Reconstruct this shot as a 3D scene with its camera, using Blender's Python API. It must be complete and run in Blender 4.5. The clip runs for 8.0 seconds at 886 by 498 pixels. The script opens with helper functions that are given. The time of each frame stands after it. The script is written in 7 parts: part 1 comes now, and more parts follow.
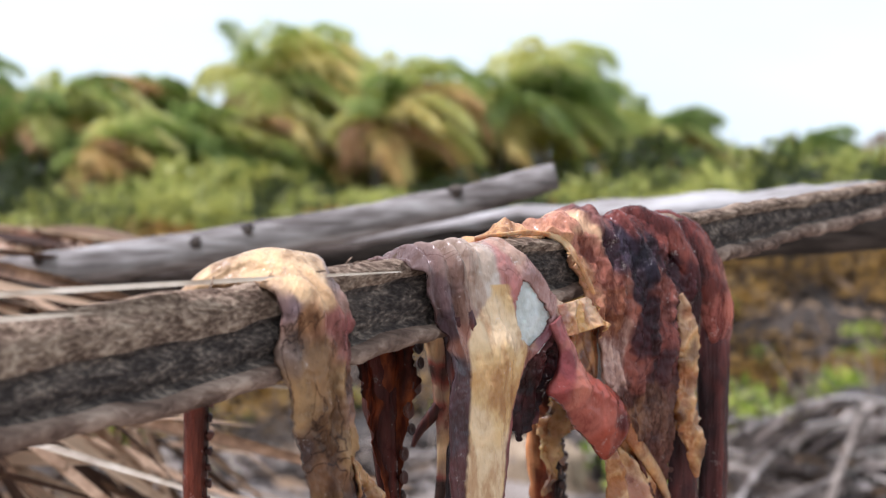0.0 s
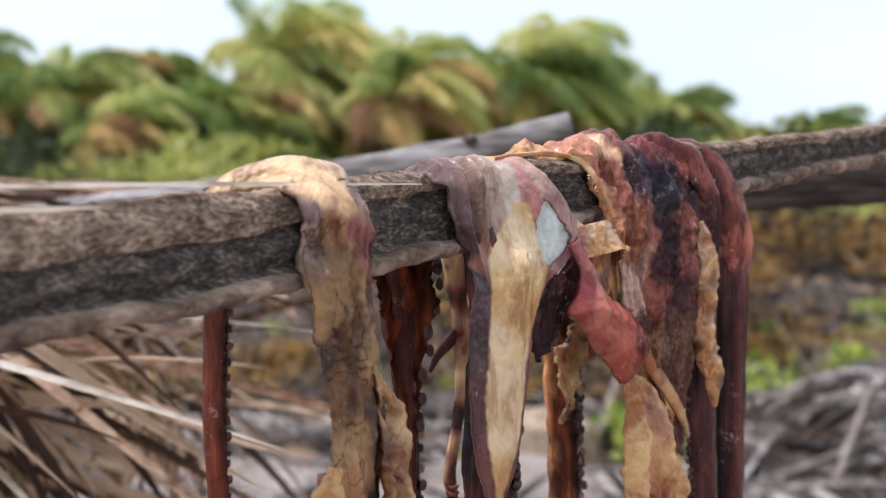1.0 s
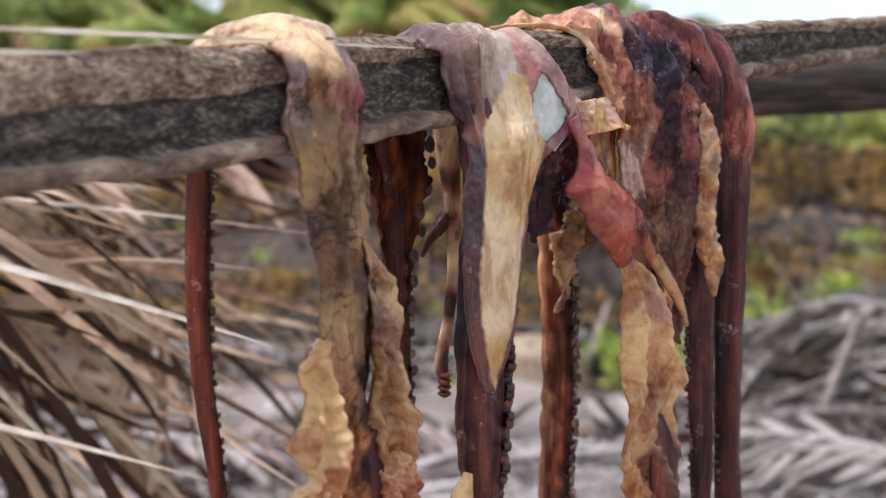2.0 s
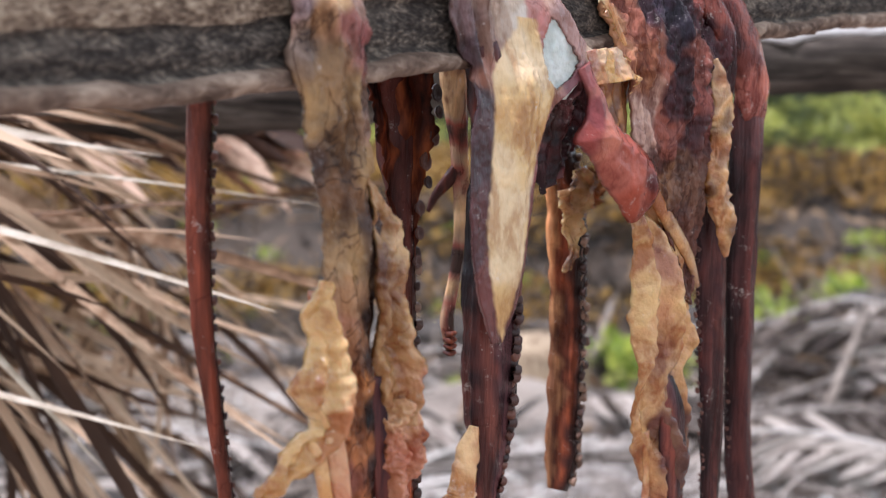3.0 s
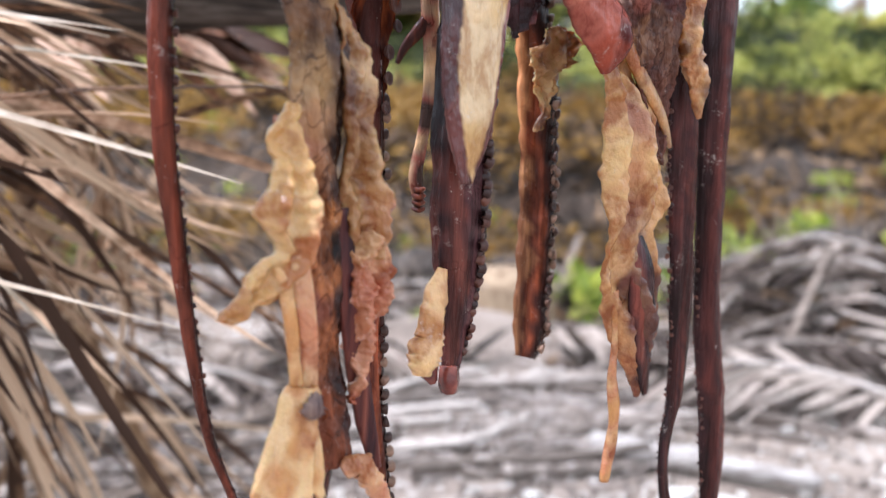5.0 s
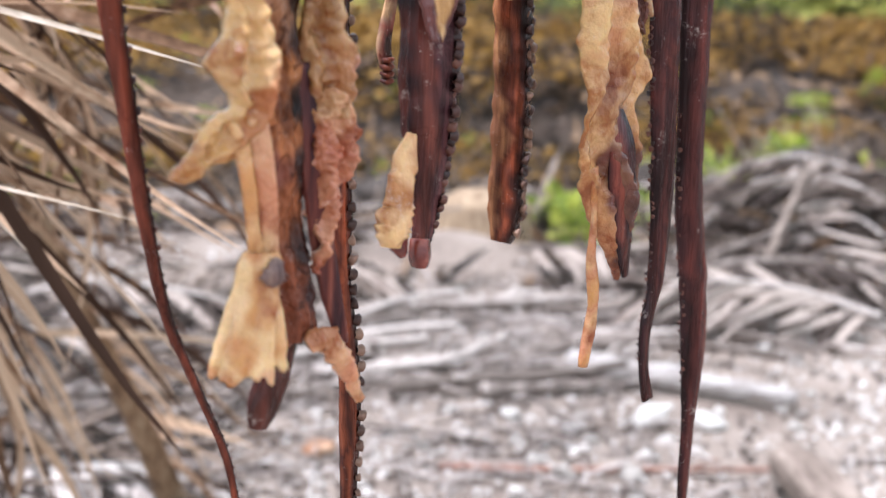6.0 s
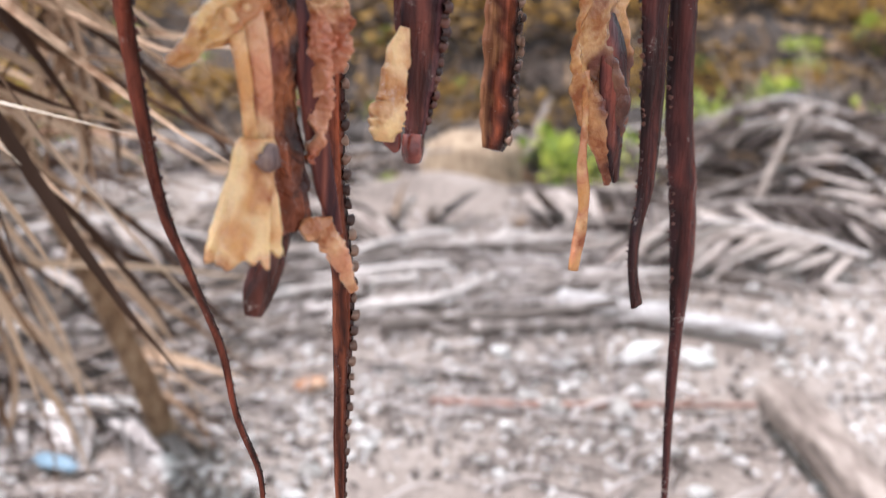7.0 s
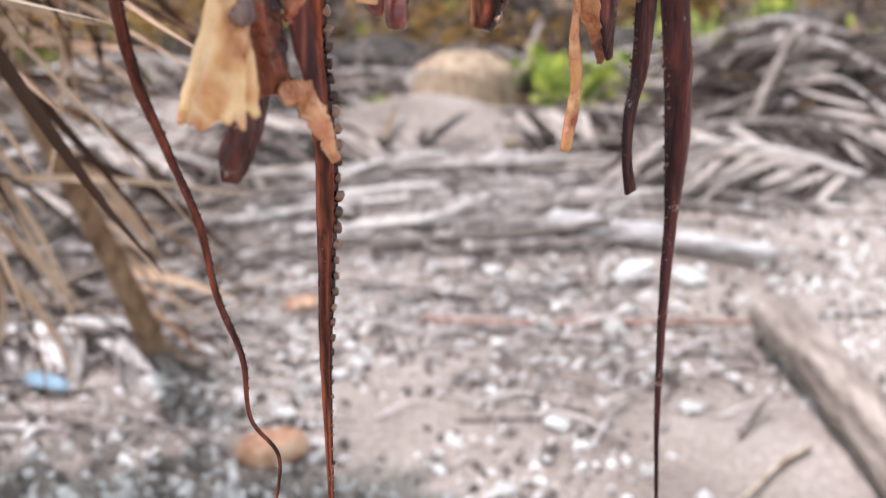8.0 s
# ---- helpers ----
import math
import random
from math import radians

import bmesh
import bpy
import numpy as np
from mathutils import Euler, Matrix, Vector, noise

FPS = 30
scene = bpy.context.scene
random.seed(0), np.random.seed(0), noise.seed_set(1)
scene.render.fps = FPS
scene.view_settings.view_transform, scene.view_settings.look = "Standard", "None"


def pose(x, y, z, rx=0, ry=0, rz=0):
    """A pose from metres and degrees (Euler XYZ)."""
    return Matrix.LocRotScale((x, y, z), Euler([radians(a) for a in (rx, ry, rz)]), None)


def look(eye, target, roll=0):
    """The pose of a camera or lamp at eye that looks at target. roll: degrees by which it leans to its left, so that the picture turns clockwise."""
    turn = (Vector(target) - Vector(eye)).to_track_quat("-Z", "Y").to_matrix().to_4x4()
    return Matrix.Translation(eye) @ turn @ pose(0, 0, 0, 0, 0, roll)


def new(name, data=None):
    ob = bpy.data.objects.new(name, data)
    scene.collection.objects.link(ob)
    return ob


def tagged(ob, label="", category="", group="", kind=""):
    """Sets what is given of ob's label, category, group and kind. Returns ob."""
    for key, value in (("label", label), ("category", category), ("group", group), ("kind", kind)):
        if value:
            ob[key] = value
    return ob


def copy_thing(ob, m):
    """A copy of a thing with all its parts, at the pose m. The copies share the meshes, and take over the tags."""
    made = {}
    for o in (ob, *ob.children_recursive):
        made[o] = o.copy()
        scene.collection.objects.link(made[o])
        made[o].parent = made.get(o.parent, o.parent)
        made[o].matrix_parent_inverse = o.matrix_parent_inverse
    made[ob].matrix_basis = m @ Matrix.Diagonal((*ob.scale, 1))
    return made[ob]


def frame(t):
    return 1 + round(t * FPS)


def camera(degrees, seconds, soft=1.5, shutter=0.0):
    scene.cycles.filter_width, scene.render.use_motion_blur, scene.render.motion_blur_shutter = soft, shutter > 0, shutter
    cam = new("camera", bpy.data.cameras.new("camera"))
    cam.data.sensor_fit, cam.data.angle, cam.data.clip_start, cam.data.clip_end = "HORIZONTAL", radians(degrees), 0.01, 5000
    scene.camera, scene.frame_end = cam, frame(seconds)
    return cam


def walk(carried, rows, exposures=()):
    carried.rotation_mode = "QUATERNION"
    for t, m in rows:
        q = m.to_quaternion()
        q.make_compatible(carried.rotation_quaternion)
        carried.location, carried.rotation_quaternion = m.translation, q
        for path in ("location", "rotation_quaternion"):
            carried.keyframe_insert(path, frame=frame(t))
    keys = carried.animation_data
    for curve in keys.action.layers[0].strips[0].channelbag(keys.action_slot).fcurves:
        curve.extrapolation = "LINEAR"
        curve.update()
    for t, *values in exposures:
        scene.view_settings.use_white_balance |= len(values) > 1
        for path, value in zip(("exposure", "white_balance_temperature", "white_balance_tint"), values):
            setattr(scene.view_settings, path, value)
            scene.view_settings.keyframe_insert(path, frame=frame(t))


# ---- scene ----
cam = camera(39.0, 8.0, soft=1.2)
PATH = [
    (0, (-0.012, -0.095, 1.524), (-0.012, 1.904, 1.441), -0.0),
    (0.5, (-0.01, -0.096, 1.508), (-0.021, 1.902, 1.41), 0.2),
    (1, (-0.019, -0.092, 1.485), (-0.033, 1.904, 1.368), 0.3),
    (1.5, (-0.024, -0.078, 1.459), (-0.039, 1.912, 1.265), -0.0),
    (1.7, (-0.021, -0.073, 1.454), (-0.02, 1.915, 1.243), 0.3),
    (2.8, (-0.021, -0.047, 1.419), (-0.024, 1.94, 1.191), 0.9),
    (3, (-0.022, -0.05, 1.412), (-0.025, 1.938, 1.195), 0.9),
    (3.5, (-0.018, -0.055, 1.397), (-0.015, 1.931, 1.158), 1.0),
    (4, (-0.017, -0.048, 1.377), (0.0, 1.933, 1.107), 0.5),
    (4.5, (-0.022, -0.047, 1.361), (-0.005, 1.93, 1.058), 0.8),
    (4.7, (-0.022, -0.046, 1.357), (0.007, 1.933, 1.065), 1.3),
    (5.8, (-0.022, -0.019, 1.319), (0.067, 1.941, 0.927), 1.3),
    (6, (-0.016, -0.009, 1.309), (0.074, 1.946, 0.896), 1.4),
    (6.5, (-0.016, -0.002, 1.292), (0.085, 1.947, 0.852), 1.4),
    (7, (-0.017, -0.024, 1.282), (0.089, 1.912, 0.788), 1.6),
    (7.5, (-0.023, -0.026, 1.263), (0.1, 1.898, 0.731), 1.9),
    (8, (-0.012, -0.006, 1.244), (0.107, 1.897, 0.643), 1.4),
]
walk(cam, [(t, look(eye, target, roll)) for t, eye, target, roll in PATH], exposures=[(0.0, -0.12, 6150, 20), (1.5, -0.22, 6150, 20), (3.0, 0.14, 6150, 20), (4.5, 0.34, 6150, 20), (6.5, 0.30, 6300, 20), (8.0, 0.22, 6350, 20)])

cam.data.dof.use_dof = True
cam.data.dof.focus_distance = 0.80
cam.data.dof.aperture_fstop = 6.4

# ---- world, sun ----
SUN_EL, SUN_AZ = radians(70), radians(-112)
world = bpy.data.worlds.new("hazy_sky")
scene.world = world
world.use_nodes = True
wn, wl = world.node_tree.nodes, world.node_tree.links
sky = wn.new("ShaderNodeTexSky")
sky.sky_type, sky.sun_disc = "NISHITA", False
sky.sun_elevation, sky.sun_rotation = SUN_EL, SUN_AZ
sky.dust_density, sky.air_density = 2.0, 1.0
cloud = wn.new("ShaderNodeTexNoise")
cloud.inputs["Scale"].default_value, cloud.inputs["Detail"].default_value = 2.2, 5
cmap = wn.new("ShaderNodeMapping")
cmap.inputs["Scale"].default_value = (1, 1, 3)
wco = wn.new("ShaderNodeTexCoord")
cramp = wn.new("ShaderNodeValToRGB")
cramp.color_ramp.elements[0].position, cramp.color_ramp.elements[1].position = 0.3, 0.62
cramp.color_ramp.elements[0].color, cramp.color_ramp.elements[1].color = (0.80, 0.80, 0.80, 1), (0.97, 0.97, 0.97, 1)
cmix = wn.new("ShaderNodeMixRGB")
cmix.inputs[2].default_value = (11.2, 13.0, 13.4, 1)
wl.new(wco.outputs["Generated"], cmap.inputs["Vector"])
wl.new(cmap.outputs["Vector"], cloud.inputs["Vector"])
wl.new(cloud.outputs["Fac"], cramp.inputs["Fac"])
wl.new(cramp.outputs["Color"], cmix.inputs[0])
wl.new(sky.outputs["Color"], cmix.inputs[1])
wl.new(cmix.outputs["Color"], wn["Background"].inputs["Color"])
wn["Background"].inputs["Strength"].default_value = 0.100

sun = new("sun", bpy.data.lights.new("sun", "SUN"))
sun.data.energy, sun.data.angle, sun.data.color = 4.1, radians(2.5), (1.0, 0.965, 0.985)
sun.matrix_world = look((0, 0, 8), (math.sin(SUN_AZ) * -math.cos(SUN_EL), math.cos(SUN_AZ) * -math.cos(SUN_EL), 8 - math.sin(SUN_EL)))


# ---- materials ----
def material(name, colors, scale=8.0, stretch=(1, 1, 1), rough=0.7, bump=0.3, bump_scale=40.0, fine=0.35, space="Object",
             per_object=0.0, island=0.0, spec=0.4, coat=0.0, sub=0.0, sub_color=None, detail=6.0, distort=0.0, translucent=0.0, ramp=None, rot=(0, 0, 0)):
    """Two scales of noise through a colour ramp, with bump; colours run dark to light."""
    m = bpy.data.materials.new(name)
    m.use_nodes = True
    n, l = m.node_tree.nodes, m.node_tree.links
    b = n["Principled BSDF"]
    co, mp = n.new("ShaderNodeTexCoord"), n.new("ShaderNodeMapping")
    mp.inputs["Scale"].default_value = stretch
    mp.inputs["Rotation"].default_value = tuple(radians(a) for a in rot)
    l.new(co.outputs[space], mp.inputs["Vector"])
    big, small = n.new("ShaderNodeTexNoise"), n.new("ShaderNodeTexNoise")
    big.inputs["Scale"].default_value, big.inputs["Detail"].default_value = scale, detail
    big.inputs["Distortion"].default_value = distort
    small.inputs["Scale"].default_value, small.inputs["Detail"].default_value = bump_scale, 5.0
    l.new(mp.outputs["Vector"], big.inputs["Vector"])
    l.new(mp.outputs["Vector"], small.inputs["Vector"])
    mix = n.new("ShaderNodeMix")
    mix.inputs[0].default_value = fine
    l.new(big.outputs["Fac"], mix.inputs[2])
    l.new(small.outputs["Fac"], mix.inputs[3])
    last = mix.outputs[0]
    for amount, node, out in ((per_object, "ShaderNodeObjectInfo", "Random"), (island, "ShaderNodeNewGeometry", "Random Per Island")):
        if amount:
            info, sub_half, mad = n.new(node), n.new("ShaderNodeMath"), n.new("ShaderNodeMath")
            sub_half.operation, sub_half.inputs[1].default_value = "SUBTRACT", 0.5
            mad.operation, mad.inputs[1].default_value = "MULTIPLY_ADD", amount
            l.new(info.outputs[out], sub_half.inputs[0])
            l.new(sub_half.outputs[0], mad.inputs[0])
            l.new(last, mad.inputs[2])
            last = mad.outputs[0]
    cr = n.new("ShaderNodeValToRGB")
    cr.color_ramp.interpolation = "LINEAR"
    while len(cr.color_ramp.elements) < len(colors):
        cr.color_ramp.elements.new(0.5)
    for i, c in enumerate(colors):
        e = cr.color_ramp.elements[i]
        e.position = 0.5 + (ramp[i] - 0.5) * 0.62 if ramp else 0.36 + 0.28 * i / max(1, len(colors) - 1)
        e.color = (*c, 1)
    l.new(last, cr.inputs["Fac"])
    l.new(cr.outputs["Color"], b.inputs["Base Color"])
    b.inputs["Roughness"].default_value = rough
    b.inputs["Specular IOR Level"].default_value = spec
    if coat:
        b.inputs["Coat Weight"].default_value, b.inputs["Coat Roughness"].default_value = coat, 0.25
    if sub:
        b.inputs["Subsurface Weight"].default_value = sub
        b.inputs["Subsurface Radius"].default_value = sub_color or (0.012, 0.005, 0.003)
        b.inputs["Subsurface Scale"].default_value = 1.0
    bp = n.new("ShaderNodeBump")
    bp.inputs["Strength"].default_value, bp.inputs["Distance"].default_value = bump, 0.01
    l.new(mix.outputs[0], bp.inputs["Height"])
    l.new(bp.outputs["Normal"], b.inputs["Normal"])
    if translucent:
        tr, ms = n.new("ShaderNodeBsdfTranslucent"), n.new("ShaderNodeMixShader")
        ms.inputs[0].default_value = translucent
        l.new(cr.outputs["Color"], tr.inputs["Color"])
        l.new(b.outputs[0], ms.inputs[1])
        l.new(tr.outputs[0], ms.inputs[2])
        l.new(ms.outputs[0], n["Material Output"].inputs["Surface"])
    return m


M = {}
M["sand"] = material("sand", [(0.104, 0.08, 0.066), (0.248, 0.204, 0.172), (0.416, 0.36, 0.316)], 1.3, rough=0.95, bump=0.6, bump_scale=60, fine=0.4)
def soil(m):
    """Leaf-mould soil takes over from the sand away from the beach clearing."""
    n, l = m.node_tree.nodes, m.node_tree.links
    b = n["Principled BSDF"]
    paint = b.inputs["Base Color"].links[0].from_socket
    geo, sep, noi, add, ramp, mix = [n.new(k) for k in ("ShaderNodeTexCoord", "ShaderNodeSeparateXYZ", "ShaderNodeTexNoise", "ShaderNodeMath", "ShaderNodeValToRGB", "ShaderNodeMixRGB")]
    noi.inputs["Scale"].default_value = 0.8
    l.new(geo.outputs["Object"], sep.inputs[0])
    l.new(geo.outputs["Object"], noi.inputs["Vector"])
    add.operation, add.inputs[1].default_value = "MULTIPLY_ADD", 3.0
    l.new(noi.outputs["Fac"], add.inputs[0])
    l.new(sep.outputs["Y"], add.inputs[2])
    div = n.new("ShaderNodeMath")
    div.operation, div.inputs[1].default_value = "DIVIDE", 10.0
    l.new(add.outputs[0], div.inputs[0])
    ramp.color_ramp.elements[0].position, ramp.color_ramp.elements[1].position = 0.79, 0.87
    l.new(div.outputs[0], ramp.inputs[0])
    l.new(ramp.outputs[0], mix.inputs[0])
    l.new(paint, mix.inputs[1])
    mix.inputs[2].default_value = (0.06, 0.043, 0.032, 1)
    l.new(mix.outputs[0], b.inputs["Base Color"])


soil(M["sand"])
M["rubble"] = material("coral_rubble", [(0.126, 0.105, 0.092), (0.302, 0.265, 0.239), (0.655, 0.626, 0.596)], 9, rough=0.9, bump=0.5, island=0.75, bump_scale=80)
M["glow_web"] = material("translucent_web", [(0.020, 0.007, 0.006), (0.12, 0.026, 0.012), (0.36, 0.085, 0.028), (0.55, 0.17, 0.05)], 34, (1.6, 1.6, 0.4), rough=0.3, bump=0.5, bump_scale=120, spec=0.15, translucent=0.45, ramp=(0.30, 0.46, 0.60, 0.78))
M["stone"] = material("coral_stone", [(0.432, 0.405, 0.369), (0.702, 0.684, 0.648)], 14, rough=0.9, bump=0.6, per_object=0.4, bump_scale=90)
M["twig"] = material("grey_twig", [(0.053, 0.04, 0.033), (0.205, 0.167, 0.148), (0.486, 0.433, 0.403)], 10, rough=0.9, bump=0.4, island=0.7, bump_scale=60)
M["brush"] = material("brown_brushwood", [(0.025, 0.019, 0.015), (0.102, 0.072, 0.055), (0.289, 0.23, 0.187)], 10, rough=0.9, bump=0.4, island=0.7, bump_scale=60)
M["branch"] = material("bleached_branch", [(0.136, 0.112, 0.096), (0.312, 0.268, 0.24), (0.512, 0.464, 0.428)], 6, (3, 3, 0.6), rough=0.9, bump=0.6, per_object=0.4, bump_scale=50)
M["husk_leaf"] = material("grey_dry_leaf", [(0.047, 0.033, 0.026), (0.187, 0.144, 0.121), (0.437, 0.374, 0.328)], 5, rough=0.75, bump=0.3, per_object=0.85, bump_scale=50, translucent=0.12)
M["dry_leaf"] = material("brown_dry_leaf", [(0.050, 0.025, 0.015), (0.24, 0.135, 0.076), (0.56, 0.39, 0.265)], 5, (1, 1, 1), rough=0.6, bump=0.3, per_object=0.9, island=0.5, bump_scale=60, spec=0.2, translucent=0.22)
M["heap_leaf"] = material("red_brown_dry_leaf", [(0.045, 0.020, 0.012), (0.26, 0.125, 0.072), (0.60, 0.42, 0.31)], 5, (1, 1, 1), rough=0.6, bump=0.3, per_object=0.9, island=0.5, bump_scale=60, spec=0.2, translucent=0.15)
M["litter"] = material("leaf_litter", [(0.013, 0.009, 0.007), (0.072, 0.043, 0.024), (0.289, 0.187, 0.111)], 3, rough=0.7, bump=0.3, island=0.95, bump_scale=40, translucent=0.1)
M["straw"] = material("straw_leaf", [(0.27, 0.203, 0.14), (0.423, 0.347, 0.261), (0.54, 0.468, 0.378)], 20, rough=0.5, bump=0.3, translucent=0.15)
M["red_stick"] = material("reddish_stick", [(0.12, 0.06, 0.045), (0.26, 0.14, 0.105), (0.38, 0.23, 0.18)], 7, (4, 4, 0.7), rough=0.8, bump=0.5, bump_scale=40)
M["white_leaf"] = material("bleached_leaf", [(0.30, 0.27, 0.25), (0.55, 0.51, 0.48), (0.76, 0.72, 0.68)], 5, rough=0.75, bump=0.3, per_object=0.6, bump_scale=50, translucent=0.12)
M["stalk"] = material("brown_stalk", [(0.10, 0.055, 0.03), (0.26, 0.16, 0.09), (0.42, 0.30, 0.19)], 7, (4, 4, 0.7), rough=0.75, bump=0.5, bump_scale=40)
# dark wood, with some of the face's shade in the colour
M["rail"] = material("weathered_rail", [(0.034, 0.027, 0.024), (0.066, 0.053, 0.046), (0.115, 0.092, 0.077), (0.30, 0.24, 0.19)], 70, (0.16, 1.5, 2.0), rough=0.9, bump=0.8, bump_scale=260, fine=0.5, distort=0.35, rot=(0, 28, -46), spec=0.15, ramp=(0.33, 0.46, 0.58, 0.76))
# lip colour raised to paint light bounced up from the ground
M["rail_lip"] = material("bounce_lit_rail_edge", [(0.075, 0.047, 0.036), (0.21, 0.142, 0.108), (0.42, 0.31, 0.24)], 40, (0.3, 1.4, 1.4), rough=0.9, bump=1.0, bump_scale=150, rot=(0, 5, -46), spec=0.15)
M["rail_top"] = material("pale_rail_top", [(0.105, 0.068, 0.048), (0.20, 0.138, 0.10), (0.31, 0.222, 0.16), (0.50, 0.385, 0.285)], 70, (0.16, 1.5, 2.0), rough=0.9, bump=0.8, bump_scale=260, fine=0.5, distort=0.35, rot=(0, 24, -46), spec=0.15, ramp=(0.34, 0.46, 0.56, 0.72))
M["log"] = material("grey_log", [(0.055, 0.046, 0.042), (0.17, 0.147, 0.135), (0.35, 0.32, 0.30), (0.56, 0.535, 0.515)], 9, (0.4, 3, 3), rough=0.9, bump=0.7, bump_scale=50, spec=0.2, ramp=(0.28, 0.46, 0.62, 0.80))
# log wood darkened so that its colour holds the shade below
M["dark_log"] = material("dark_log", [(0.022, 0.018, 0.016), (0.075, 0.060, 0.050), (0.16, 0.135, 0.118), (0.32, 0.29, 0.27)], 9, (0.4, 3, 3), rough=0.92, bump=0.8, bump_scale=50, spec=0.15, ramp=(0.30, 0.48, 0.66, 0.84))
M["maroon"] = material("dried_maroon_flesh", [(0.014, 0.006, 0.007), (0.056, 0.014, 0.010), (0.19, 0.044, 0.019), (0.42, 0.125, 0.042)], 34, (2.4, 2.4, 0.22), rough=0.42, bump=0.55, bump_scale=120, spec=0.22, coat=0.05, distort=0.4, fine=0.25, ramp=(0.30, 0.46, 0.60, 0.76))
M["plum"] = material("dried_plum_flesh", [(0.012, 0.006, 0.010), (0.042, 0.013, 0.016), (0.12, 0.031, 0.025), (0.25, 0.075, 0.050)], 36, (2.4, 2.4, 0.22), rough=0.44, bump=0.55, bump_scale=120, spec=0.22, coat=0.05, distort=0.4, fine=0.25, ramp=(0.30, 0.46, 0.62, 0.80))
M["mauve"] = material("dried_mauve_skin", [(0.030, 0.020, 0.026), (0.085, 0.050, 0.050), (0.19, 0.115, 0.10), (0.34, 0.235, 0.17)], 30, (3.2, 3.2, 0.35), rough=0.4, bump=0.6, bump_scale=120, coat=0.06, spec=0.35, distort=0.4, ramp=(0.28, 0.44, 0.60, 0.78))
M["red"] = material("dried_red_flesh", [(0.05, 0.010, 0.010), (0.16, 0.030, 0.022), (0.34, 0.085, 0.055), (0.50, 0.22, 0.15)], 30, rough=0.26, bump=0.4, bump_scale=110, coat=0.4, sub=0.08, distort=0.5, ramp=(0.26, 0.44, 0.62, 0.82))
def flesh_material(name, stretch=(1.3, 1.3, 0.62), scale=26.0, low=(0.40, 0.29, 0.31), high=(1.45, 1.40, 1.36), gloss=(0.10, 0.42), shine=0.30, fine=0.38, wet=0.12, waxy=0.0, relief=0.005, veined=(0.52, 0.42, 0.42), crust=0.7, mid=(1, 1, 1)):
    """Skin whose pigment is stored on the mesh, mottled, creased and unevenly glossy."""
    m = bpy.data.materials.new(name)
    m.use_nodes = True
    n, l = m.node_tree.nodes, m.node_tree.links
    b = n["Principled BSDF"]
    co, mp, at = n.new("ShaderNodeTexCoord"), n.new("ShaderNodeMapping"), n.new("ShaderNodeAttribute")
    at.attribute_name = "pigment"
    mp.inputs["Scale"].default_value = stretch
    l.new(co.outputs["Object"], mp.inputs["Vector"])
    tex = []
    for sc, det, dis in ((scale, 6, 0.8), (130.0, 5, 0.3), (320.0, 3, 0.0)):
        t = n.new("ShaderNodeTexNoise")
        t.inputs["Scale"].default_value, t.inputs["Detail"].default_value, t.inputs["Distortion"].default_value = sc, det, dis
        l.new(mp.outputs["Vector"], t.inputs["Vector"])
        tex.append(t.outputs["Fac"])
    mix = n.new("ShaderNodeMix")
    mix.inputs[0].default_value = fine
    l.new(tex[0], mix.inputs[2])
    l.new(tex[1], mix.inputs[3])
    ramp = n.new("ShaderNodeValToRGB")
    ramp.color_ramp.elements.new(0.5)
    for e, (p, c) in zip(ramp.color_ramp.elements, ((0.39, low), (0.50, mid), (0.64, high))):
        e.position, e.color = p, (*c, 1)
    l.new(mix.outputs[0], ramp.inputs["Fac"])
    mul = n.new("ShaderNodeMixRGB")
    mul.blend_type, mul.inputs[0].default_value = "MULTIPLY", 1.0
    l.new(at.outputs["Color"], mul.inputs[1])
    l.new(ramp.outputs["Color"], mul.inputs[2])
    # dark veins and a pale salt crust
    vein, gap, vr, vm = n.new("ShaderNodeTexNoise"), n.new("ShaderNodeMath"), n.new("ShaderNodeValToRGB"), n.new("ShaderNodeMixRGB")
    vp = n.new("ShaderNodeMapping")
    vp.inputs["Scale"].default_value = (1.0, 1.0, 0.55)
    l.new(co.outputs["Object"], vp.inputs["Vector"])
    l.new(vp.outputs["Vector"], vein.inputs["Vector"])
    vein.inputs["Scale"].default_value, vein.inputs["Detail"].default_value, vein.inputs["Distortion"].default_value = 42.0, 3, 1.2
    gap.operation, gap.inputs[1].default_value = "SUBTRACT", 0.5
    l.new(vein.outputs["Fac"], gap.inputs[0])
    far = n.new("ShaderNodeMath")
    far.operation = "ABSOLUTE"
    l.new(gap.outputs[0], far.inputs[0])
    vr.color_ramp.elements[0].position, vr.color_ramp.elements[1].position = 0.0, 0.022
    vr.color_ramp.elements[0].color, vr.color_ramp.elements[1].color = (*veined, 1), (1, 1, 1, 1)
    l.new(far.outputs[0], vr.inputs["Fac"])
    vm.blend_type = "MULTIPLY"
    grey, pale = n.new("ShaderNodeRGBToBW"), n.new("ShaderNodeMapRange")
    l.new(at.outputs["Color"], grey.inputs[0])
    pale.inputs[1].default_value, pale.inputs[2].default_value, pale.inputs[3].default_value, pale.inputs[4].default_value = 0.20, 0.36, 1.0, 0.0
    l.new(grey.outputs[0], pale.inputs[0])
    l.new(pale.outputs[0], vm.inputs[0])
    l.new(mul.outputs["Color"], vm.inputs[1])
    l.new(vr.outputs["Color"], vm.inputs[2])
    salt, sr, sm = n.new("ShaderNodeTexNoise"), n.new("ShaderNodeMapRange"), n.new("ShaderNodeMixRGB")
    salt.inputs["Scale"].default_value, salt.inputs["Detail"].default_value, salt.inputs["Roughness"].default_value = 48.0, 9, 0.82
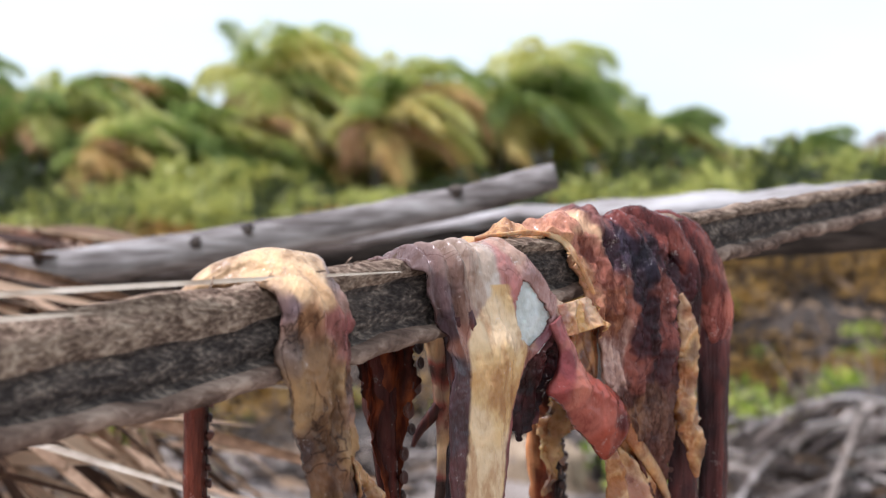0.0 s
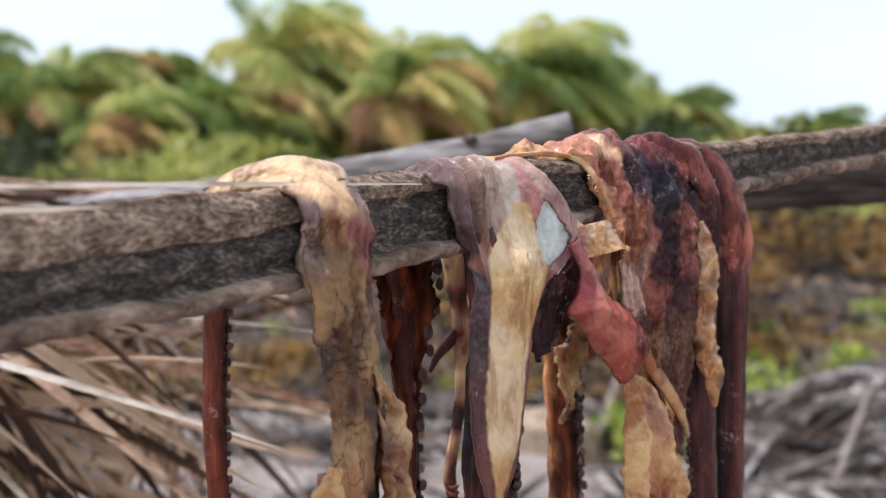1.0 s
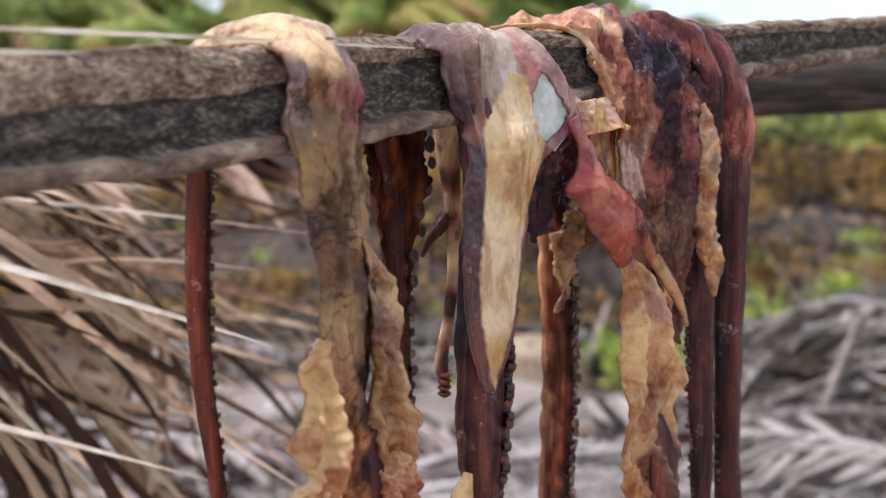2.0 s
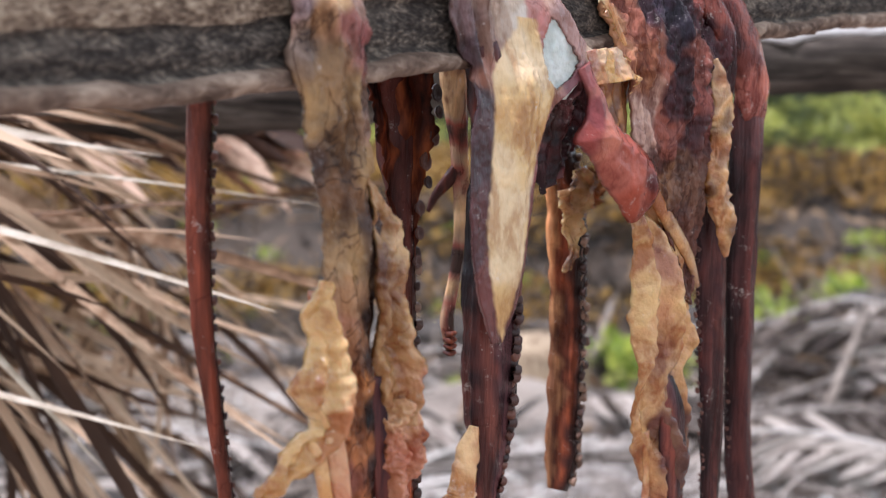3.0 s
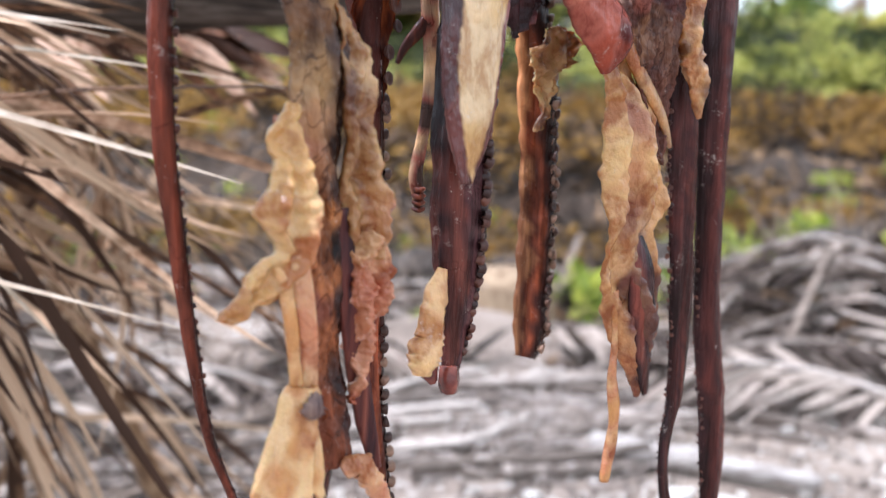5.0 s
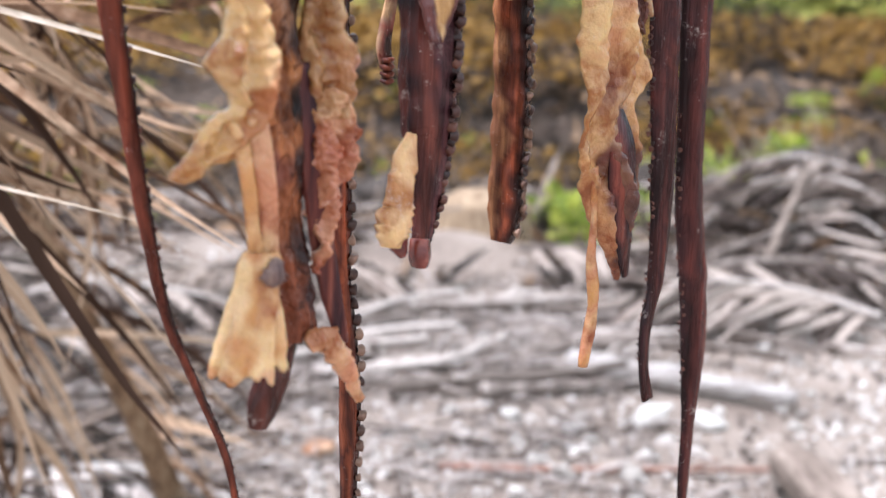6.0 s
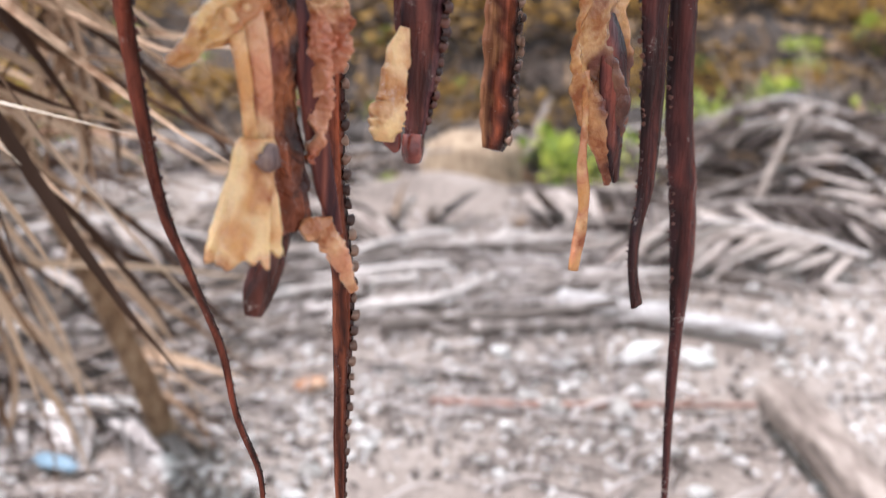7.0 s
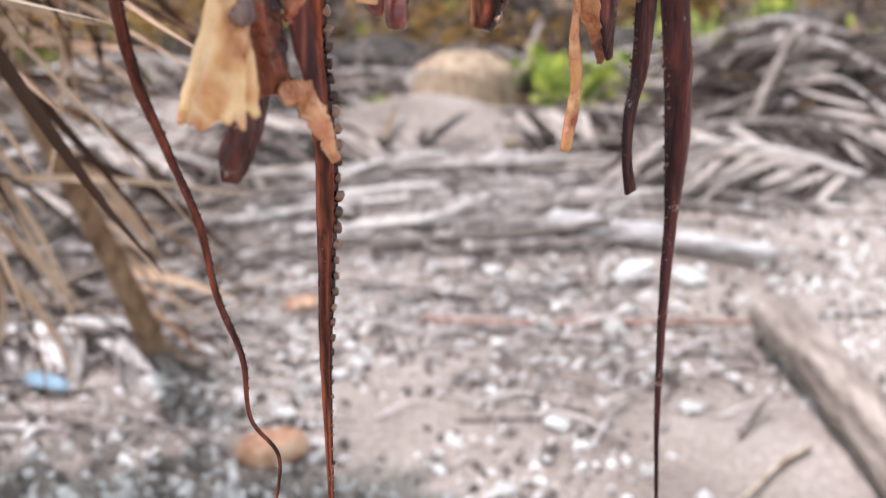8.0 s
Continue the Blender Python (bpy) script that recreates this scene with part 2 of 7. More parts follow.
    l.new(co.outputs["Object"], salt.inputs["Vector"])
    sr.inputs[1].default_value, sr.inputs[2].default_value, sr.inputs[3].default_value, sr.inputs[4].default_value = 0.60, 0.67, 0.0, crust
    l.new(salt.outputs["Fac"], sr.inputs[0])
    l.new(sr.outputs[0], sm.inputs[0])
    l.new(vm.outputs["Color"], sm.inputs[1])
    sm.inputs[2].default_value = (0.66, 0.56, 0.50, 1)
    grains, dot, most, gm = n.new("ShaderNodeTexVoronoi"), n.new("ShaderNodeMapRange"), n.new("ShaderNodeMath"), n.new("ShaderNodeMixRGB")
    grains.inputs["Scale"].default_value = 240.0
    l.new(co.outputs["Object"], grains.inputs["Vector"])
    dot.inputs[1].default_value, dot.inputs[2].default_value, dot.inputs[3].default_value, dot.inputs[4].default_value = 0.13, 0.06, 0.0, 0.8
    l.new(grains.outputs["Distance"], dot.inputs[0])
    patch = n.new("ShaderNodeMapRange")
    patch.inputs[1].default_value, patch.inputs[2].default_value = 0.53, 0.62
    l.new(salt.outputs["Fac"], patch.inputs[0])
    most.operation = "MULTIPLY"
    l.new(dot.outputs[0], most.inputs[0])
    l.new(patch.outputs[0], most.inputs[1])
    l.new(most.outputs[0], gm.inputs[0])
    l.new(sm.outputs["Color"], gm.inputs[1])
    gm.inputs[2].default_value = (0.74, 0.66, 0.60, 1)
    l.new(gm.outputs["Color"], b.inputs["Base Color"])
    rr = n.new("ShaderNodeMapRange")
    rr.inputs[1].default_value, rr.inputs[2].default_value, rr.inputs[3].default_value, rr.inputs[4].default_value = 0.4, 0.62, gloss[1], gloss[0]
    l.new(tex[0], rr.inputs[0])
    l.new(rr.outputs[0], b.inputs["Roughness"])
    b.inputs["Specular IOR Level"].default_value = shine
    b.inputs["Coat Weight"].default_value, b.inputs["Coat Roughness"].default_value = wet, 0.16
    b.inputs["Subsurface Weight"].default_value, b.inputs["Subsurface Scale"].default_value = waxy, 0.006
    b.inputs["Subsurface Radius"].default_value = (1.0, 0.45, 0.2)
    add = n.new("ShaderNodeMath")
    add.operation, add.inputs[1].default_value = "MULTIPLY_ADD", 0.35
    l.new(tex[2], add.inputs[0])
    l.new(mix.outputs[0], add.inputs[2])
    bp = n.new("ShaderNodeBump")
    bp.inputs["Strength"].default_value, bp.inputs["Distance"].default_value = 0.8, relief
    l.new(add.outputs[0], bp.inputs["Height"])
    l.new(bp.outputs["Normal"], b.inputs["Normal"])
    return m


M["flesh"] = flesh_material("dried_skin", (1.6, 1.6, 0.5), 30.0, low=(0.40, 0.30, 0.30), high=(1.35, 1.28, 1.22), gloss=(0.06, 0.30), shine=0.13, wet=0.09)
M["veined"] = flesh_material("veined_skin", (1.2, 1.2, 0.7), 30.0, (0.42, 0.36, 0.32), (1.35, 1.3, 1.2), (0.08, 0.34), 0.2, 0.3, 0.10, 0.0, 0.005, (0.26, 0.20, 0.18), 0.45)
M["membrane"] = flesh_material("dried_membrane", (1.0, 1.0, 0.8), 26.0, (0.56, 0.31, 0.17), (1.18, 1.10, 0.98), (0.05, 0.26), 0.35, 0.26, 0.35, 0.22, 0.005, (0.72, 0.50, 0.38), 0.4, (1.04, 0.95, 0.82))
M["limb"] = flesh_material("dried_limb", (1.6, 1.6, 0.14), 34.0, (0.40, 0.33, 0.34), (1.75, 1.55, 1.4), (0.06, 0.28), 0.18, 0.3, 0.09, 0.0, 0.005, (0.75, 0.66, 0.66), 0.4)
M["crusted"] = flesh_material("crusted_skin", (1.6, 1.6, 0.7), 40.0, (0.70, 0.58, 0.50), (1.16, 1.14, 1.12), (0.06, 0.32), 0.25, 0.3, 0.28, 0.0, 0.003, (0.6, 0.5, 0.5), 0.85)
M["wet"] = flesh_material("moist_skin", (1.0, 1.0, 0.8), 22.0, (0.60, 0.44, 0.42), (1.25, 1.15, 1.1), (0.05, 0.22), 0.15, 0.25, 0.14, 0.0, 0.003, (0.85, 0.75, 0.75), 0.35)
M["drift"] = material("driftwood_log", [(0.085, 0.065, 0.052), (0.22, 0.175, 0.145), (0.40, 0.335, 0.285)], 9, (3, 0.4, 3), rough=0.9, bump=0.7, bump_scale=40)
# pale wood: a stalk on the sand, and painted light on the back rail
M["bleached"] = material("pale_grey_wood", [(0.17, 0.145, 0.128), (0.357, 0.332, 0.315), (0.561, 0.544, 0.527)], 9, (0.5, 3, 3), rough=0.9, bump=0.6, bump_scale=50)
M["pearl"] = material("white_cartilage", [(0.40, 0.41, 0.37), (0.58, 0.59, 0.55), (0.74, 0.74, 0.70)], 34, rough=0.5, bump=0.6, bump_scale=150, coat=0.2, sub=0.1)
M["sucker"] = material("dried_sucker", [(0.022, 0.008, 0.007), (0.065, 0.020, 0.014), (0.15, 0.05, 0.03)], 60, rough=0.36, bump=0.3, per_object=0.45, coat=0.2)
M["sucker_tan"] = material("dried_tan_sucker", [(0.05, 0.02, 0.014), (0.15, 0.075, 0.05), (0.32, 0.19, 0.13)], 60, rough=0.36, bump=0.3, per_object=0.5, coat=0.2)
M["palm_leaf"] = material("palm_leaf", [(0.25, 0.34, 0.10), (0.41, 0.50, 0.15), (0.58, 0.62, 0.21), (0.74, 0.72, 0.31)], 0.6, rough=0.45, bump=0.1, per_object=0.5, island=0.15, translucent=0.7, spec=0.4)
M["palm_old"] = material("old_palm_leaf", [(0.345, 0.19, 0.081), (0.598, 0.391, 0.138), (0.736, 0.632, 0.23)], 0.7, rough=0.6, bump=0.1, per_object=0.4, translucent=0.3)
M["palm_trunk"] = material("palm_trunk", [(0.10, 0.085, 0.07), (0.24, 0.21, 0.18)], 3, (1, 1, 5), rough=0.9, bump=0.5, bump_scale=12)
M["bush"] = material("bush_leaf", [(0.05, 0.065, 0.022), (0.22, 0.26, 0.06), (0.54, 0.54, 0.15)], 1.6, rough=0.45, bump=0.1, island=0.55, per_object=0.85, translucent=0.4)
M["ochre"] = material("ochre_leaf", [(0.025, 0.016, 0.01), (0.128, 0.066, 0.02), (0.374, 0.212, 0.047)], 0.9, rough=0.6, bump=0.1, island=0.7, per_object=0.7, translucent=0.3)
M["sprout"] = material("sprout_leaf", [(0.198, 0.279, 0.041), (0.432, 0.522, 0.077), (0.63, 0.666, 0.144)], 2.0, rough=0.4, bump=0.1, island=0.6, translucent=0.45)
M["stem"] = material("bush_stem", [(0.05, 0.04, 0.03), (0.14, 0.11, 0.085)], 8, rough=0.9, bump=0.3)
M["coconut"] = material("coconut_husk", [(0.26, 0.12, 0.065), (0.46, 0.25, 0.15), (0.56, 0.38, 0.26)], 9, rough=0.75, bump=0.4, bump_scale=40)
M["stump"] = material("palm_stump_fibre", [(0.13, 0.085, 0.055), (0.32, 0.23, 0.15), (0.50, 0.39, 0.27)], 8, (5, 5, 0.6), rough=0.9, bump=0.8, bump_scale=40)
M["bluebit"] = material("faded_blue_plastic", [(0.10, 0.18, 0.24), (0.24, 0.34, 0.40)], 9, rough=0.5, bump=0.2)
# near-black rock colour that also supplies the shade of hollows
M["dark_rock"] = material("rock_and_shade", [(0.018, 0.015, 0.013), (0.045, 0.036, 0.030), (0.085, 0.070, 0.060)], 8, rough=0.8, bump=0.8, bump_scale=30)


# ---- mesh helpers ----
def as_mesh(name, verts, faces, mat, smooth=True, pigment=None):
    me = bpy.data.meshes.new(name)
    me.from_pydata([tuple(v) for v in verts], [], faces)
    me.materials.append(mat)
    if smooth:
        me.polygons.foreach_set("use_smooth", [True] * len(me.polygons))
    if pigment:
        layer = me.attributes.new("pigment", "FLOAT_COLOR", "POINT")
        layer.data.foreach_set("color", [c for v in verts for c in (*pigment(v), 1.0)])
    me.update()
    return me


def part(name, me, parent, label="", kind=""):
    ob = new(name, me)
    ob.parent = parent
    if parent is not None:
        ob.matrix_parent_inverse = parent.matrix_basis.inverted() if parent.parent is None else Matrix.Identity(4)
    return tagged(ob, label, kind=kind)


def thing(name, label, category, group="", at=None, kind=""):
    ob = new(name)
    ob.empty_display_size = 0.05
    if at is not None:
        ob.matrix_basis = at
    return tagged(ob, label, category, group, kind)


def spline(ctrl, n):
    """Catmull-Rom through rows of any width, by distance along the first three."""
    c = np.array(ctrl, float)
    d = np.r_[0, np.cumsum(np.linalg.norm(np.diff(c[:, :3], axis=0), axis=1))]
    u = np.linspace(0, d[-1], n)
    out = np.zeros((n, c.shape[1]))
    tan = np.gradient(c, d, axis=0)
    for i, s in enumerate(u):
        k = min(max(np.searchsorted(d, s) - 1, 0), len(d) - 2)
        h = d[k + 1] - d[k]
        q = (s - d[k]) / h
        out[i] = (2 * q**3 - 3 * q**2 + 1) * c[k] + (q**3 - 2 * q**2 + q) * h * tan[k] + (-2 * q**3 + 3 * q**2) * c[k + 1] + (q**3 - q**2) * h * tan[k + 1]
    return out


def frames(p, face):
    t = np.gradient(p, axis=0)
    t /= np.linalg.norm(t, axis=1)[:, None]
    side = np.cross(t, face)
    side /= np.maximum(np.linalg.norm(side, axis=1), 1e-9)[:, None]
    nor = np.cross(side, t)
    return t, side, nor


def nz(p, f, seed=0.0):
    return noise.noise(Vector((p[0] * f + seed, p[1] * f + seed * 1.7, p[2] * f - seed)))


FACE = np.array((0.55, -0.83, 0.0))


def tube(ctrl, n=60, ring=14, flat=0.55, lump=0.12, freq=45, ridges=0.1, seed=0.0, face=FACE, twist=0.0):
    """A limb: rows of x, y, z, width; flattened, lumpy, ridged along its length, closed at both ends."""
    s = spline(ctrl, n)
    p, w = s[:, :3], np.maximum(s[:, 3], 0.0012)
    _, side, nor = frames(p, face)
    verts, faces = [], []
    for i in range(n):
        for j in range(ring):
            a = 2 * math.pi * j / ring
            tw = twist * i / n
            r = 1 + ridges * math.cos(3 * a + seed + 2.2 * nz(p[i], 9, seed)) + ridges * 0.6 * math.cos(5 * a - seed)
            q = p[i] + (side[i] * math.cos(a + tw) + nor[i] * flat * math.sin(a + tw)) * w[i] / 2 * r
            r2 = lump * nz(q, freq, seed) + 0.4 * lump * nz(q, freq * 2.7, seed)
            verts.append(q + (q - p[i]) * r2)
    for i in range(n - 1):
        for j in range(ring):
            k = (j + 1) % ring
            faces.append((i * ring + j, i * ring + k, (i + 1) * ring + k, (i + 1) * ring + j))
    faces.append(tuple(range(ring - 1, -1, -1)))
    faces.append(tuple(range((n - 1) * ring, n * ring)))
    return verts, faces


def sheet(ctrl, n=50, m=14, thick=0.0022, curl=0.0, wrinkle=0.004, ragged=0.15, freq=50, seed=0.0, face=FACE, bulge=0.0, pleat=0.0, pleats=3):
    """A hanging skin: rows of x, y, z, width; wrinkled, with torn edges and a real thickness."""
    s = spline(ctrl, n)
    p, w = s[:, :3], np.maximum(s[:, 3], 0.001)
    _, side, nor = frames(p, face)
    top, keep = [], {}
    for i in range(n):
        for j in range(m):
            u = -1 + 2 * j / (m - 1)
            edge = 1 + ragged * (nz(p[i] + side[i] * 0.3 * np.sign(u), freq, seed) + 0.6 * nz(p[i] + side[i] * np.sign(u), freq * 3, seed)) * abs(u) ** 3
            q = p[i] + side[i] * u * edge * w[i] / 2
            h = curl * (u * u) * w[i] + bulge * (1 - u * u) * w[i] + wrinkle * (nz(q * np.array((1, 1, 0.45)), freq, seed) + 0.5 * nz(q * np.array((1, 1, 0.6)), freq * 2.6, seed + 3))
            h += pleat * w[i] * math.sin(2 * math.pi * pleats * u / 2 + 4 * nz(p[i], 28, seed)) * (0.6 + nz(p[i], 45, seed + 9))
            top.append(q + nor[i] * h)
    quads = []
    for i in range(n - 1):
        for j in range(m - 1):
            quads.append((i * m + j, i * m + j + 1, (i + 1) * m + j + 1, (i + 1) * m + j))
    return thicken(top, quads, [nor[i] for i in range(n) for _ in range(m)], thick)


def thicken(top, quads, normals, thick):
    count = len(top)
    verts = list(top) + [q - k * thick for q, k in zip(top, normals)]
    faces = list(quads) + [tuple(count + v for v in reversed(f)) for f in quads]
    edges = {}
    for f in quads:
        for a, b in zip(f, f[1:] + f[:1]):
            edges[(a, b)] = edges.get((a, b), 0) + 1
    for a, b in edges:
        if (b, a) not in edges:
            faces.append((b, a, a + count, b + count))
    return verts, faces


def merge(*pieces):
    verts, faces = [], []
    for v, f in pieces:
        k = len(verts)
        verts += list(v)
        faces += [tuple(i + k for i in q) for q in f]
    return verts, faces


def blade(length, width, bend=0.3, fold=0.35, n=8, twist=0.0, tip=0.0):
    """A dry leaflet along +x, folded along its midrib, tapering to a point, drooping in z."""
    verts, faces = [], []
    for i in range(n):
        u = i / (n - 1)
        w = width * (0.45 + 0.55 * min(1, u * 6)) * (1 - u**2.2) / 2 + 0.0004
        x, z = length * u, -bend * length * u * u + tip * length * u**4
        a = twist * u
        for sgn, h in ((-1, 0), (0, 1), (1, 0)):
            yy, zz = sgn * w, -h * fold * w
            verts.append((x, yy * math.cos(a) - zz * math.sin(a), z + yy * math.sin(a) + zz * math.cos(a)))
    for i in range(n - 1):
        for j in range(2):
            faces.append((i * 3 + j, i * 3 + j + 1, i * 3 + j + 4, i * 3 + j + 3))
    return verts, faces


def moved(piece, m):
    v, f = piece
    return [m @ Vector(q) for q in v], f


def rod(ctrl, n=14, ring=8, lump=0.15, freq=12, seed=0.0):
    return tube(ctrl, n, ring, 1.0, lump, freq, 0.05, seed, face=np.array((0.31, -0.9, 0.3)))


# ---- ground: one sheet to the horizon ----
def ground_height(x, y):
    h = 0.02 * noise.noise(Vector((x * 1.3, y * 1.3, 0))) + 0.008 * noise.noise(Vector((x * 6, y * 6, 2)))
    h += 0.34 * math.exp(-((x - 2.35) / 0.75) ** 2 - ((y - 6.3) / 0.9) ** 2)
    h += 0.16 * math.exp(-((x + 1.0) / 0.6) ** 2 - ((y - 5.6) / 0.6) ** 2)
    h += 0.17 * math.exp(-((x - 0.28) / 0.42) ** 2 - ((y - 5.75) / 0.38) ** 2)
    far = min(1, max(0, (y - 7.2) / 3.0))
    return h * (1 if y < 12 else 0.3) + 0.62 * far * far * (3 - 2 * far)


def bare(x, y):
    """How clear of litter the sand lies: on the mounds and in the open patches."""
    spots = ((-0.95, 5.30, 0.50, 0.48), (0.28, 5.75, 0.42, 0.42), (1.45, 3.95, 0.50, 0.36), (0.75, 2.2, 0.75, 0.18), (1.75, 3.1, 0.5, 0.9))
    return max(math.exp(-((x - a) / w) ** 4 - ((y - b) / d) ** 4) for a, b, w, d in spots)


def build_ground():
    xs = np.r_[-2000, -400, -100, -40, -20, -10, np.linspace(-6, 6, 121), 10, 20, 40, 100, 400, 2000]
    ys = np.r_[-2000, -400, -100, -30, -10, -4, -1, np.linspace(0, 14, 141), 18, 26, 40, 70, 150, 500, 3000]
    verts = [(x, y, ground_height(x, y)) for y in ys for x in xs]
    k = len(xs)
    faces = [(j * k + i, j * k + i + 1, (j + 1) * k + i + 1, (j + 1) * k + i) for j in range(len(ys) - 1) for i in range(k - 1)]
    tagged(new("ground", as_mesh("ground", verts, faces, M["sand"])), "pale sandy ground strewn with coral rubble", "ground", kind="structure")


build_ground()


# ---- rails ----
def rail_y(x):
    return 0.69 + 1.05 * x


def build_front_rail():
    """A split palm plank: pale bevelled top, dark rough face with some shade in its colour, lower lip lightened for
    ground bounce.
    """
    rail = thing("drying_rail", "weathered grey-brown split palm-wood rail with rough grain", "wooden rail", at=pose(-0.6, rail_y(-0.6), 0))
    xs = np.linspace(-0.75, 0.95, 420)
    along, back = np.array((0.69, 0.724, 0)), np.array((-0.724, 0.69, 0))

    def levels(x):
        top = 1.4965 + 0.112 * (x - 0.04) + 0.0035 * nz((x, 0, 0), 22) + 0.002 * nz((x, 3, 0), 70)
        bot = 1.4355 + 0.157 * (x + 0.013) + 0.005 * nz((x, 5, 0), 18) + 0.0025 * nz((x, 7, 0), 60)
        bot = max(bot, 1.385)
        ridge = top - 0.010 - 0.016 * min(1, max(0, (-0.02 - x) / 0.12)) + 0.002 * nz((x, 9, 0), 40)
        return top, ridge, bot

    rows = {"face": [], "top": [], "lip": []}
    for x in xs:
        top, ridge, bot = levels(x)
        c = np.array((x, rail_y(x), 0.0))
        lip = bot + 0.012 + 0.003 * nz((x, 11, 0), 35)
        q = lambda d, z, f=120, a=0.0016: c + back * (d + a * nz((x, z, d), f)) + np.array((0, 0, z))
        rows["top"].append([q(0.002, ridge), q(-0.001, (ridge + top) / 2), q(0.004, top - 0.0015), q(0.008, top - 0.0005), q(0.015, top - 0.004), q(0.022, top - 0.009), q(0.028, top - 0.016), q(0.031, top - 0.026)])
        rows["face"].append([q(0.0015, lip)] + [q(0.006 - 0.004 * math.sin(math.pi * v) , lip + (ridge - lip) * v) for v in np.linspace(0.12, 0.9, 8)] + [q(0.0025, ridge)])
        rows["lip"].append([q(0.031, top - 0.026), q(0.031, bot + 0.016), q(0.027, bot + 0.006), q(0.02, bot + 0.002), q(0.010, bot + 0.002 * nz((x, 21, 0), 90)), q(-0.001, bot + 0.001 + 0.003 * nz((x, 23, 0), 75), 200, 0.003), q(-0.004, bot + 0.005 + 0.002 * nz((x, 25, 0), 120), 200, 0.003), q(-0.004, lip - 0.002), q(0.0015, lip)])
    for name, mat, label in (("rail_face", "rail", "dark rough-sawn face"), ("rail_top", "rail_top", "paler upper edge"), ("rail_lip", "rail_lip", "brown splintered lower lip and back, lightened as by ground bounce")):
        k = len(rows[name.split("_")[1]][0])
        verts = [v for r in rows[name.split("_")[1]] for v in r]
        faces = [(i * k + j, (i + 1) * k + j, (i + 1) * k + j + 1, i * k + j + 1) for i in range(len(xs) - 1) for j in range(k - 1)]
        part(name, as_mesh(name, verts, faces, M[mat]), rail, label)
    # splinters along the upper edge
    rng = random.Random(4)
    pieces = []
    for _ in range(26):
        x = rng.uniform(-0.25, 0.05)
        top, ridge, bot = levels(x)
        c = Vector((x, rail_y(x), rng.choice((top, top, bot + 0.004)))) + Vector(tuple(back)) * rng.uniform(-0.004, 0.01)
        m = Matrix.Translation(c) @ pose(0, 0, 0, rng.uniform(0, 360), rng.uniform(-50, 20), 46 + rng.uniform(-30, 30))
        pieces.append(moved(blade(rng.uniform(0.003, 0.009), 0.0008, 0.1, 0.3, 4), m))
    part("splinters", as_mesh("splinters", *merge(*pieces), M["rail_top"]), rail, "fine pale splinters", kind="stuff")
    return levels


rail_levels = build_front_rail()


def build_pole(name, ctrl, mat, label, ring=20, knots=3, seed=1.0, flat=1.0):
    ob = thing(name, label, "wooden pole", at=pose(*ctrl[0][:3]))
    v, f = tube(ctrl, 90, ring, flat, 0.10, 14, 0.05, seed, face=np.array((0.0, -1.0, 0.15)))
    part("shaft", as_mesh("shaft", v, f, M[mat]), ob)
    s = spline(ctrl, 40)
    rng = random.Random(int(seed * 10))
    for _ in range(knots):
        i = rng.randrange(4, 36)
        p, w = s[i, :3], s[i, 3]
        c = p + np.array((0, -0.42 * w, rng.uniform(0.1, 0.35) * w))
        kv, kf = tube([(c[0], c[1] + 0.012, c[2], 0.022), (c[0] + 0.004, c[1] - 0.003, c[2] + 0.002, 0.014), (c[0] + 0.005, c[1] - 0.008, c[2] + 0.003, 0.006)], 6, 8, 1.0, 0.2, 40, 0.1, seed)
        part("knot", as_mesh("knot", kv, kf, M["rail"]), ob, "dark branch knot")
    return ob


back_rail = build_pole("back_rail", [(-1.35, 1.70, 1.32, 0.085), (-0.7, 1.68, 1.385, 0.085), (-0.36, 1.66, 1.413, 0.082), (0.0, 1.63, 1.452, 0.086), (0.3, 1.61, 1.478, 0.088), (0.6, 1.60, 1.495, 0.09), (1.3, 1.60, 1.52, 0.09)], "dark_log", "dark weathered log rail with its lit upper side painted on", knots=2, seed=2.0)
# pale strip along the log top paints the light falling on it
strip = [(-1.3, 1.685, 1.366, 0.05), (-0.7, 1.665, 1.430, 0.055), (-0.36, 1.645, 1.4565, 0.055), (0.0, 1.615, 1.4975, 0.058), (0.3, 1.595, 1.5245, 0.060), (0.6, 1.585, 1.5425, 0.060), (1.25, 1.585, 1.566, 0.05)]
part("bleached_top", as_mesh("bleached_top", *sheet(strip, 120, 10, 0.004, -0.16, 0.006, 0.5, 16, 3.0, face=np.array((0.0, -0.35, 1.0))), M["bleached"]), back_rail, "pale strip painting the light on the upper side")
build_pole("round_pole", [(-1.2, 1.57, 1.315, 0.058), (-0.62, 1.57, 1.415, 0.052), (-0.38, 1.57, 1.45, 0.050), (-0.08, 1.57, 1.500, 0.044), (0.06, 1.565, 1.53, 0.040), (0.138, 1.56, 1.552, 0.036)], "log", "smooth grey driftwood pole lying across the rail", knots=4, seed=5.0)


def build_post(x, y, h, seed):
    """A forked post that carries the rails outside the view."""
    ob = thing("rail_post", "grey forked branch post carrying the rails", "post", "posts of the drying rack", at=pose(x, y, 0))
    part("post_shaft", as_mesh("post_shaft", *rod([(x, y, -0.05, 0.085), (x + 0.01, y, h * 0.5, 0.075), (x, y, h, 0.065)], 24, 12, seed=seed), M["branch"]), ob)


build_post(-0.70, rail_y(-0.70) + 0.03, 1.378, 1.0)
build_post(0.90, rail_y(0.90) + 0.03, 1.575, 2.0)
build_post(-1.28, 1.70, 1.295, 3.0)
build_post(1.25, 1.60, 1.478, 4.0)


